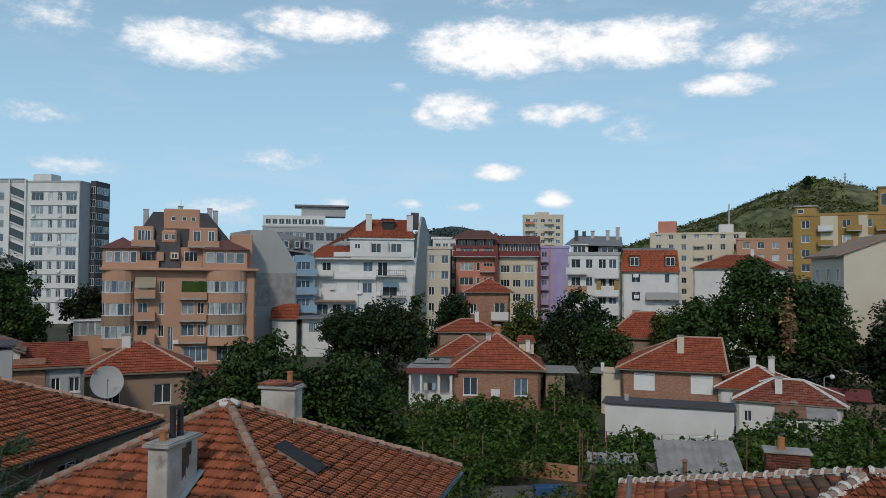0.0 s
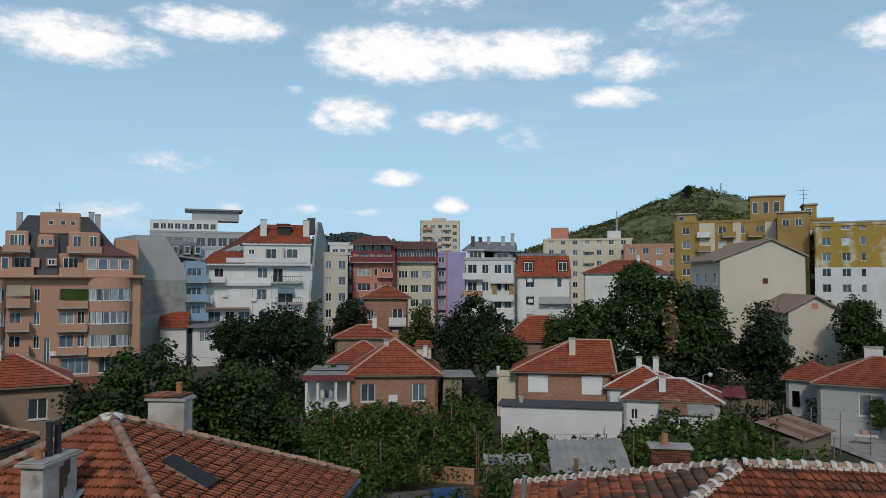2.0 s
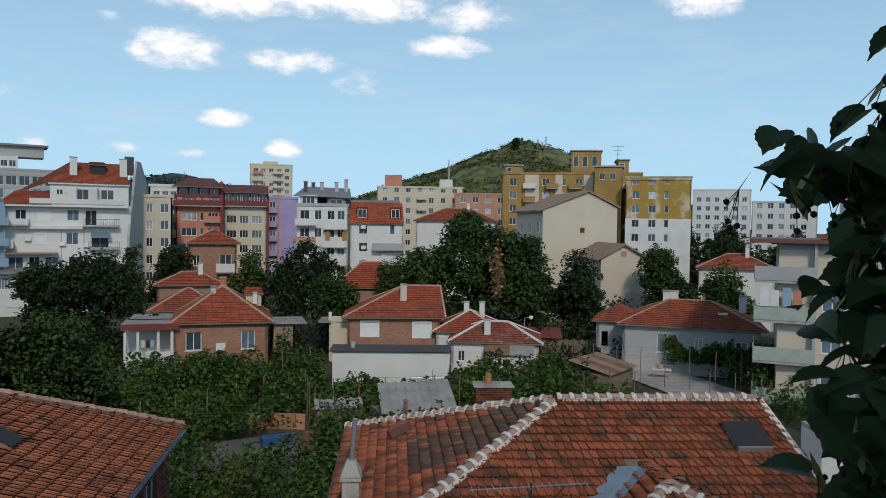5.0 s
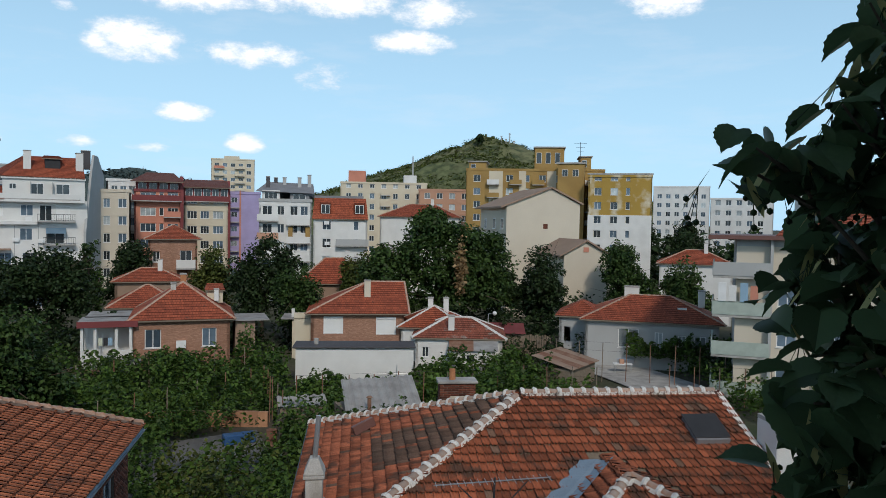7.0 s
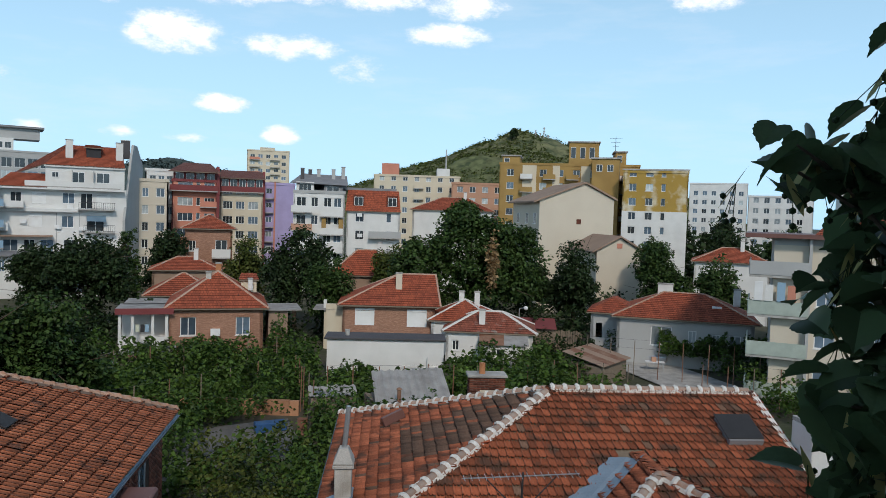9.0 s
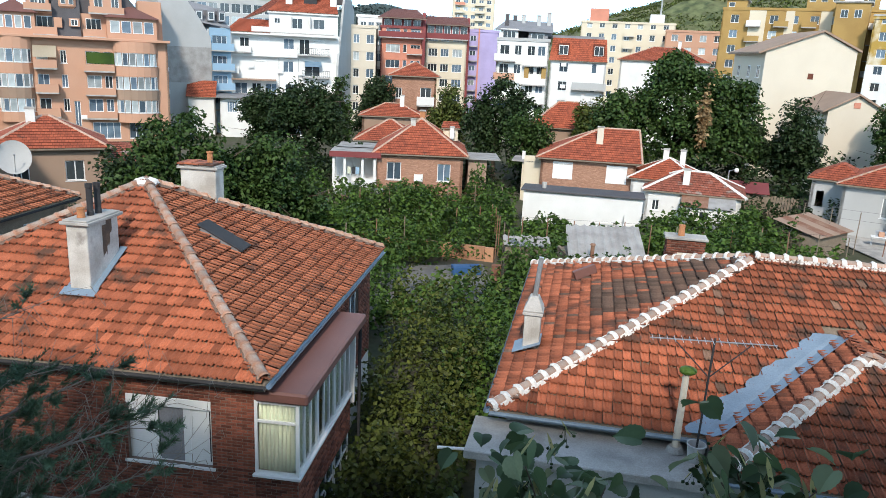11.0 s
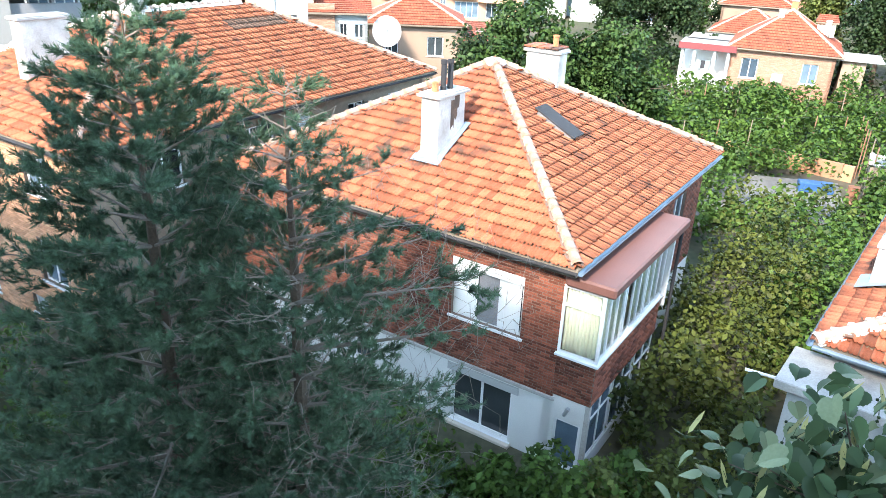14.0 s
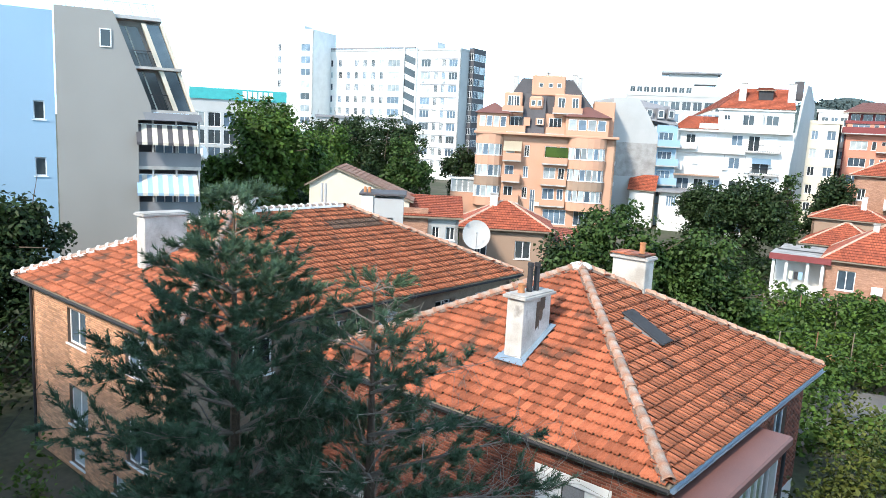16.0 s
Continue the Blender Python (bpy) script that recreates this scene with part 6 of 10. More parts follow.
def spread(n, w, size, start=0.6, end=0.6):
    """n openings of one size at even steps along a front."""
    free = w - start - end
    step = free / n
    return [(round(start + i * step + (step - size) / 2, 2), round(start + i * step + (step + size) / 2, 2)) for i in range(n)]


def storeys(n, base, pitch=2.85, sill=0.9, high=1.45):
    return [(round(base + i * pitch + sill, 2), round(base + i * pitch + sill + high, 2)) for i in range(n)]


def mansard(root, pts_lo, pts_hi, mat, name="roof_slope"):
    """A steep roof slab between a lower and an upper edge of a front."""
    bm = bmesh.new()
    lo, hi = [bm.verts.new(p) for p in pts_lo], [bm.verts.new(p) for p in pts_hi]
    bm.faces.new((lo[0], lo[1], hi[1], hi[0]))
    back = [bm.verts.new(Vector(p) + Vector((0, 0.25, -0.05))) for p in (*pts_lo, *pts_hi[::-1])]
    bm.faces.new(back[::-1])
    ring = [lo[0], lo[1], hi[1], hi[0]]
    for i in range(4):
        bm.faces.new((ring[i], back[i], back[(i + 1) % 4], ring[(i + 1) % 4]))
    return part(name, bm, mat, root)


def round_bay(root, cx, z0, z1, r, wins, mat, band, deep=0.8, a0=-80, a1=80, n=8):
    """A rounded bay: bands of wall between floors, with a curved row of panes in each window band."""
    def ring(lo, hi, rad, m, nm, lab=""):
        bm = bmesh.new()
        vs = []
        for i in range(n + 1):
            t = radians(a0 + (a1 - a0) * i / n)
            x, y = cx + rad * math.sin(t), -deep * math.cos(t) * rad / r
            vs.append([bm.verts.new((x, y, lo)), bm.verts.new((x, y, hi)), bm.verts.new((cx + rad * math.sin(t) * 0.6, 0.3, hi)), bm.verts.new((cx + rad * math.sin(t) * 0.6, 0.3, lo))])
        for p, q in zip(vs, vs[1:]):
            bm.faces.new((p[0], q[0], q[1], p[1]))
            bm.faces.new((p[1], q[1], q[2], p[2]))
            bm.faces.new((p[3], q[3], q[0], p[0]))
        return part(nm, bm, m, root, lab)

    z = z0
    for i, (lo, hi) in enumerate(wins):
        ring(z, lo, r, band if i % 2 else mat, "bay_band")
        ring(lo - 0.07, lo, r * 1.04, FRAME, "bay_sill")
        for k in range(n):
            ta, tb = radians(a0 + (a1 - a0) * (k + 0.06) / n), radians(a0 + (a1 - a0) * (k + 0.94) / n)
            rr = r * 0.96
            pa, pb = (cx + rr * math.sin(ta), -deep * math.cos(ta) * 0.96), (cx + rr * math.sin(tb), -deep * math.cos(tb) * 0.96)
            length = math.hypot(pb[0] - pa[0], pb[1] - pa[1])
            at = Matrix.Translation((pa[0], pa[1], 0)) @ pose(0, 0, 0, 0, 0, math.degrees(math.atan2(pb[1] - pa[1], pb[0] - pa[0])))
            window(root, at, 0.0, lo, round(length, 1), hi, bars=0, pane=(PANE_PALE, PANE_BLUE, PANE_PALE)[(i + k) % 3], depth=0.0, sill=False)
        z = hi
    ring(z, z1, r, mat, "bay_band")


def orange_block():
    at, w = front_between((-45.3, 98.0), (-26.6, 104.5), GROUND)
    root = thing("orange_apartment_block", at, "six-storey orange rendered apartment block with stepped slate attic", "apartment block")
    I = Matrix()
    D, H = 15.0, 12.9
    rows = [(3.9, 5.5), (6.9, 8.5), (9.9, 11.5)]
    cols = [(4.3, 5.6), (7.0, 7.7), (9.9, 11.6), (12.0, 12.9)]
    holes = [(a, lo, b, hi) for a, b in cols for lo, hi in rows] + [(4.6, 1.2, 5.6, 2.0), (8.2, 1.4, 8.9, 5.2), (10.2, 0.4, 13.5, 2.5), (14.6, 0.4, 17.6, 2.5)]
    part("wall", wall_mesh(w, H, holes), ORANGE, root, at=I)
    for i, o in enumerate(holes):
        window(root, I, *o, bars=1 if o[2] - o[0] < 2 else 3, pane=PANES[i % 5] if o[1] > 3 else PANE_BLUE)
    sm = Matrix.Translation((w, 0, 0)) @ pose(0, 0, 0, 0, 0, 90)
    so = [(a, lo, a + 1.1, hi) for a in (2.0, 4.6, 8.0, 11.0) for lo, hi in rows]
    # orange side wall darkened to taupe: its shade is put into the colour
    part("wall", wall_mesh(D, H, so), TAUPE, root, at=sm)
    for o in so:
        window(root, sm, *o)
    for z in (6.2, 9.2):
        air_unit(root, sm, 3.4, z)
        air_unit(root, sm, 6.4, z)
    part("wall", wall_mesh(w, H), ORANGE, root, at=Matrix.Translation((w, D, 0)) @ pose(0, 0, 0, 0, 0, 180))
    part("wall", wall_mesh(D, H), ORANGE, root, at=Matrix.Translation((0, D, 0)) @ pose(0, 0, 0, 0, 0, -90))
    part("cornice", bevelled(boxes((-0.3, w + 0.3, -1.2, D, H, H + 0.35)), 0.05), ORANGE, root)
    round_bay(root, 1.9, 2.6, 12.9, 2.0, rows, ORANGE, TAUPE, deep=1.2, n=6)
    round_bay(root, 15.8, 2.6, 12.9, 2.7, rows, ORANGE, TAUPE, deep=1.6, n=8)
    for z, m in ((3.0, ORANGE), (6.0, ORANGE), (9.0, ORANGE)):
        balcony(root, I, 4.0, 6.6, z + 0.3, m, out=1.3)
        balcony(root, I, 9.6, 13.2, z + 0.1, m, out=0.9, h=0.85)
    for x, z in ((4.3, 3.2), (12.2, 2.8), (8.9, 2.9)):
        air_unit(root, I, x, z)
    bm = bmesh.new()
    vs = [bm.verts.new(p) for p in ((4.0, -0.1, 12.0), (6.6, -0.1, 12.0), (6.6, -1.35, 10.6), (4.0, -1.35, 10.6))]
    bm.faces.new(vs)
    bmesh.ops.solidify(bm, geom=bm.faces[:], thickness=0.04)
    part("awning", bm, CREAM, root, "cream balcony awning")
    part("awning", boxes((10.0, 13.2, -0.5, -0.45, 10.0, 11.4)), LEAF_VINE, root, "green sun screen")
    # side annex with white glazing
    part("annex", boxes((-3.6, 0.0, 0.8, 6.0, 0, 4.2)), ORANGE, root)
    for k in range(4):
        window(root, Matrix.Translation((-3.55, 0.72, 0)), 0.05 + k * 0.87, 4.2, 0.87 + k * 0.87, 6.1, bars=0, pane=PANE_PALE, depth=0.0, sill=False)
    part("annex_roof", boxes((-3.9, 0.0, 0.5, 6.2, 6.1, 6.3)), FRAME, root)
    # set-back fifth floor
    z5 = H + 0.35
    part("upper_wall", boxes((0.4, w - 0.4, 1.6, D - 0.6, z5, z5 + 2.9)), ORANGE, root)
    for cx, r, deep in ((2.2, 2.3, 1.1), (15.6, 3.0, 1.5)):
        part("bay_block", boxes((cx - r, cx + r, 0.2, 1.6, z5, z5 + 2.6)), ORANGE, root)
        for k in range(4):
            x = cx - r + 0.3 + k * (2 * r - 0.6) / 4
            window(root, Matrix.Translation((0, 0.2, 0)), round(x + 0.1, 2), z5 + 0.7, round(x + (2 * r - 0.6) / 4 - 0.1, 2), z5 + 2.2, bars=0, pane=PANE_BLUE if k % 2 else PANE_PALE, depth=-0.05, sill=False)
        bm = bmesh.new()
        base = [bm.verts.new(p) for p in ((cx - r - 0.4, -0.3, z5 + 2.6), (cx + r + 0.4, -0.3, z5 + 2.6), (cx + r + 0.4, 3.4, z5 + 2.6), (cx - r - 0.4, 3.4, z5 + 2.6))]
        tip = bm.verts.new((cx, 2.4, z5 + 4.2))
        for i in range(4):
            bm.faces.new((base[i], base[(i + 1) % 4], tip))
        bm.faces.new(base[::-1])
        part("bay_roof", bm, BROWN_SHEET, root, "maroon hipped bay roof")
    for x0, x1 in ((4.2, 6.9), (9.8, 12.4)):
        balcony(root, Matrix.Translation((0, 1.0, 0)), x0, x1, z5 + 0.1, ORANGE, out=1.0, h=0.9)
        window(root, Matrix.Translation((0, 1.6, 0)), x0 + 0.4, z5 + 0.2, x1 - 0.4, z5 + 2.3, bars=2, pane=PANE, depth=-0.05, sill=False)
    # slate mansard with dormers
    bm = bmesh.new()
    extruded(bm, [(3.8, z5), (14.8, z5), (17.2, z5 + 2.9), (13.2, z5 + 7.8), (6.0, z5 + 7.8), (3.0, z5 + 2.9)], 2.2, D - 1.5)
    part("slate_roof", bm, SLATE, root, "dark slate mansard roof")
    bm = bmesh.new()
    vs = [(6.4, 0.6, z5), (9.6, 0.6, z5), (9.6, 2.3, z5 + 6.0), (6.4, 2.3, z5 + 6.0)]
    f = [bm.verts.new(p) for p in vs]
    g = [bm.verts.new((x, 2.6, z)) for x, _, z in vs]
    bm.faces.new(f)
    for i in range(4):
        bm.faces.new((f[(i + 1) % 4], f[i], g[i], g[(i + 1) % 4]))
    part("slate_slope", bm, SLATE, root)
    part("dormer", boxes((6.6, 7.5, 0.5, 1.6, z5 + 1.0, z5 + 2.2)), ORANGE, root)
    part("dormer", boxes((8.3, 9.5, 0.5, 1.6, z5 + 1.2, z5 + 2.2)), ORANGE, root)
    window(root, Matrix.Translation((0, 0.5, 0)), 8.5, z5 + 1.3, 9.3, z5 + 2.05, depth=-0.05, sill=False)
    for x0, x1, z, zt in ((3.6, 6.2, 3.0, 5.7), (10.8, 14.6, 3.0, 5.7)):
        part("attic_block", bevelled(boxes((x0, x1, 1.2, 4.0, z5 + z, z5 + zt)), 0.12), ORANGE, root)
        window(root, Matrix.Translation((0, 1.2, 0)), x0 + 0.5, z5 + z + 0.3, x0 + 1.5, z5 + zt - 0.5, depth=-0.05, sill=False)
        window(root, Matrix.Translation((0, 1.2, 0)), x1 - 1.3, z5 + z + 0.5, x1 - 0.4, z5 + zt - 0.5, depth=-0.05, sill=False)
        balcony(root, Matrix.Translation((0, 1.2, 0)), x0 - 0.2, x1 + 0.2, z5 + z + 0.05, ORANGE, out=0.9, h=0.75)
    part("arched_dormer", bevelled(boxes((7.2, 9.2, 1.3, 3.0, z5 + 3.4, z5 + 5.3)), 0.25), ORANGE, root)
    for x in (7.5, 8.4):
        window(root, Matrix.Translation((0, 1.3, 0)), x, z5 + 3.9, x + 0.55, z5 + 4.7, bars=0, depth=-0.05, sill=False)
    part("top_block", bevelled(boxes((7.4, 12.2, 2.0, 6.0, z5 + 5.4, z5 + 8.3)), 0.15), ORANGE, root)
    for x in (8.4, 9.8, 11.0):
        window(root, Matrix.Translation((0, 2.0, 0)), x, z5 + 6.6, x + 0.6, z5 + 7.2, bars=0, depth=-0.05, sill=False)
    part("side_turret", bevelled(boxes((16.6, 19.6, 4.0, 9.0, z5, z5 + 5.0)), 0.08), ORANGE, root)
    for x, z in ((4.6, 8.3), (14.0, 8.4), (9.2, 8.9), (13.2, 8.7)):
        chimney("chimney", at @ Matrix.Translation((x, 4.5, 0)), 0.7, 0.6, z5 + 5.0, z5 + z, PLASTER_GREY, "small grey attic chimney", cap=0.06)
    bm = bmesh.new()
    rod(bm, (9.6, 4, z5 + 8.3), (9.6, 4, z5 + 9.8), 0.03)
    part("aerial", bm, DARK, root)


orange_block()


def white_block():
    at, w = front_between((-20.9, 119.8), (-4.6, 121.9), GROUND)
    root = thing("white_apartment_block", at, "white apartment block with red mansard and grey party wall", "apartment block")
    I = Matrix()
    H = 15.2
    dark = [(1.2, 12.35, 2.6, 14.4), (7.8, 12.9, 9.4, 14.5), (10.2, 12.25, 11.8, 14.5), (7.7, 9.4, 9.3, 11.1), (11.0, 8.9, 13.4, 11.1), (0.3, 5.9, 2.2, 7.6), (2.9, 5.9, 4.3, 7.6), (5.0, 5.9, 6.7, 7.6), (8.0, 5.9, 10.0, 7.6), (11.6, 5.9, 13.6, 7.6)]
    rolled = [(3.9, 12.8, 5.7, 14.5), (12.3, 12.6, 14.2, 14.5), (3.5, 9.4, 5.2, 11.1)]
    part("wall", wall_mesh(w, H, dark + rolled), PLASTER, root, "white plastered front", at=I)
    for i, o in enumerate(dark):
        window(root, I, *o, bars=1, pane=(PANE, PANE_BLUE)[i % 2])
    for a, b, c, d in rolled:
        roller_shutter(root, I, a + 0.07, b + 0.09, c - 0.07, d - 0.21)
    part("wall", boxes((0, 0.3, 0.3, 13, 0, H), (w - 0.3, w, 0.3, 13, 0, H), (0.3, w - 0.3, 12.7, 13, 0, H)), PLASTER, root)
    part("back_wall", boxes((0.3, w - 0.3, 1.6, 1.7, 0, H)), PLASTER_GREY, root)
    balcony(root, I, -1.0, 2.9, 12.25, PLASTER, out=1.4, h=0.85)
    balcony(root, I, -1.0, 1.0, 9.0, PLASTER, out=1.4, h=0.95)
    balcony(root, I, 9.9, w - 1.6, 12.2, PLASTER, out=1.1, rail=True)
    balcony(root, I, 10.6, w - 1.6, 8.85, PLASTER, out=1.1, rail=True)
    part("band", bevelled(boxes((-0.6, 9.9, -0.7, -0.003, 11.6, 12.2)), 0.08), PLASTER, root)
    part("slab", bevelled(boxes((-0.8, 6.6, -1.5, -0.003, 8.0, 8.25)), 0.04), TAUPE, root, "brown-edged concrete slab")
    bm = bmesh.new()
    vs = [bm.verts.new(p) for p in ((11.0, -0.02, 11.2), (13.6, -0.02, 11.2), (13.6, -1.0, 10.4), (11.0, -1.0, 10.4))]
    bm.faces.new(vs)
    bmesh.ops.solidify(bm, geom=bm.faces[:], thickness=0.04)
    part("awning", bm, PLASTER_BLUE, root, "pale blue balcony awning")
    for x in (7.0, 10.0):
        part("downpipe", boxes((x, x + 0.1, -0.1, -0.005, 5.5, 11.5)), PLASTER_GREY, root)
    for x, z in ((2.4, 9.9), (6.8, 9.2), (8.4, 12.2), (10.0, 9.0)):
        air_unit(root, I, x, z)
    part("cornice", bevelled(boxes((-0.9, w - 0.4, -1.1, 0.0, H - 0.35, H)), 0.04), PLASTER, root)
    # attic floor with red slopes
    bm_faces = [[(-0.9, -1.1, H), (5.8, -1.1, H), (5.8, 2.4, H + 2.0), (1.2, 2.4, H + 2.0)], [(-0.9, 8, H), (-0.9, -1.1, H), (1.2, 2.4, H + 2.0), (1.2, 8, H + 2.0)]]
    coursed_roof("roof", root, bm_faces, FAR_TILE, "red tile mansard slopes")
    part("attic", boxes((5.6, w - 0.3, -0.2, 8, H, H + 3.0)), PLASTER, root)
    for a, b, lo, hi in ((6.4, 7.3, 1.5, 2.3), (9.1, 10.7, 0.2, 2.4), (12.3, 14.1, 0.9, 2.4)):
        window(root, Matrix.Translation((0, -0.2, 0)), a, H + lo, b, H + hi, bars=1, pane=PANE, depth=-0.05, sill=False)
    balcony(root, Matrix.Translation((0, -0.2, 0)), 3.0, w - 1.0, H + 0.18, PLASTER, out=0.85, h=0.7)
    for x in (9.0, 11.8):
        part("partition", boxes((x, x + 0.12, -1.0, -0.21, H + 0.2, H + 2.6)), PLASTER_GREY, root)
    part("attic_cornice", boxes((5.4, w - 0.2, -0.5, 0, H + 3.0, H + 3.3)), PLASTER, root)
    f2 = [[(5.4, -0.5, H + 3.3), (w - 0.3, -0.5, H + 3.3), (w - 0.3, 4.5, H + 6.6), (9.0, 4.5, H + 6.6)], [(1.2, 9, H + 2.0), (5.4, -0.5, H + 3.3), (9.0, 4.5, H + 6.6), (9.0, 9, H + 6.6)]]
    coursed_roof("upper_roof", root, f2, FAR_TILE)
    part("dormer", boxes((11.0, 13.0, 1.6, 5.0, H + 4.0, H + 6.2)), DARK, root)
    coursed_roof("dormer_roof", root, [[(10.6, 1.3, H + 6.2), (13.3, 1.3, H + 6.2), (13.0, 4.6, H + 6.8), (11.0, 4.6, H + 6.8)]], FAR_TILE)
    for x in (8.2, w - 1.4):
        chimney("chimney", at @ Matrix.Translation((x, 1.2, 0)), 1.0, 0.7, H + 3.4, H + 7.2, PLASTER, "tall white attic chimney", cap=0.06)
    # the party wall on the right, with its slanting edge; the grey includes its shade
    bm = bmesh.new()
    extruded(bm, [(-1.0, 0), (13, 0), (13, H + 4.5), (8, H + 7.3), (5.2, H + 7.3), (3.6, H + 5.0), (-1.0, H - 4.5)], 0, 0.35)
    part("party_wall", bm, PLASTER_GREY, root, "bare party wall, its shade kept in the grey", at=Matrix.Translation((w + 0.05, 0, 0)) @ pose(0, 0, 0, 0, 0, 74))
    chimney("chimney", at @ Matrix.Translation((w - 0.4, 4.6, 0)), 1.3, 0.9, H + 5.0, H + 7.9, SLATE, "dark chimney on the party wall", cap=0.05)
    # low annexes at its foot
    low = thing("terrace_annex", at @ Matrix.Translation((-1.5, -8.0, 0)), "white low annex with dark flat roof", "annex")
    wins = [(1.0, 3.6, 2.4, 5.2), (4.0, 3.6, 7.6, 5.2), (9.0, 3.4, 11.4, 5.0), (5.0, 0.6, 9.0, 2.4), (10.0, 0.6, 14.0, 2.4)]
    closed_walls(low, Matrix(), 16.0, 8.0, 5.7, wins, PLASTER)
    simple_windows(low, Matrix(), wins, PANE_BLUE, bars=3)
    part("roof", boxes((-0.5, 16.5, -0.8, 8.0, 5.7, 5.95)), ROOF_GREY, low)
    part("band", boxes((3.5, 16.2, -0.6, -0.05, 2.7, 3.2)), PLASTER, low)
    red = thing("red_gable_annex", at @ Matrix.Translation((-6.0, -6.5, 0)), "small annex with red gable roof", "annex")
    part("wall", boxes((0, 3.6, 0, 5, 0, 5.6)), PLASTER, red)
    coursed_roof("roof", red, [[(-0.3, -0.4, 5.6), (3.9, -0.4, 5.6), (3.9, 2.6, 7.8), (-0.3, 2.6, 7.8)], [(3.9, 5.4, 5.6), (-0.3, 5.4, 5.6), (-0.3, 2.6, 7.8), (3.9, 2.6, 7.8)]], FAR_TILE)


white_block()


def grey_side_block():
    at, w = front_between((-29.6, 112.5), (-21.0, 117.5), GROUND)
    root = thing("grey_apartment_block", at, "grey apartment block with bare gable and bluish balconies", "apartment block")
    bm = bmesh.new()
    extruded(bm, [(0, 0), (w - 2.6, 0), (w - 2.6, 14.0), (w - 4.4, 17.0), (w - 6.0, 19.2), (0, 19.2)], 0, 12)
    part("gable", bm, PLASTER_GREY, root)
    part("band", boxes((0.5, w - 2.6, -0.04, -0.002, 7.5, 12.6)), CORRUGATED, root)
    wing = Matrix.Translation((w - 2.6, 0.6, 0))
    holes = [(0.4, lo, 2.6, lo + 1.5) for lo in (4.2, 7.1, 10.0, 12.9)]
    part("wall", wall_mesh(3.2, 15.5, holes), PLASTER_BLUE, root, at=wing)
    for o in holes:
        window(root, wing, *o, bars=2, pane=PANE_BLUE)
    for z in (3.6, 6.5, 9.4, 12.3):
        balcony(root, wing, 0.0, 3.4, z, PLASTER_BLUE, out=1.0)
    mansard(root, [(w - 5.8, 0.4, 16.4), (w + 0.6, 0.4, 15.5)], [(w - 5.6, 4.0, 19.4), (w - 1.0, 4.0, 18.6)], ROOF_GREY)
    for x in (w - 4.6, w - 2.8, w - 1.2):
        part("dormer", boxes((x, x + 1.1, 0.6, 2.6, 16.4, 18.0)), ROOF_GREY, root)
        window(root, Matrix.Translation((0, 0.6, 0)), x + 0.15, 16.6, x + 0.95, 17.7, bars=0, depth=-0.05, sill=False)
    part("roof", boxes((0, w + 0.3, 4.0, 12, 15.5, 18.5)), ROOF_GREY, root)


grey_side_block()


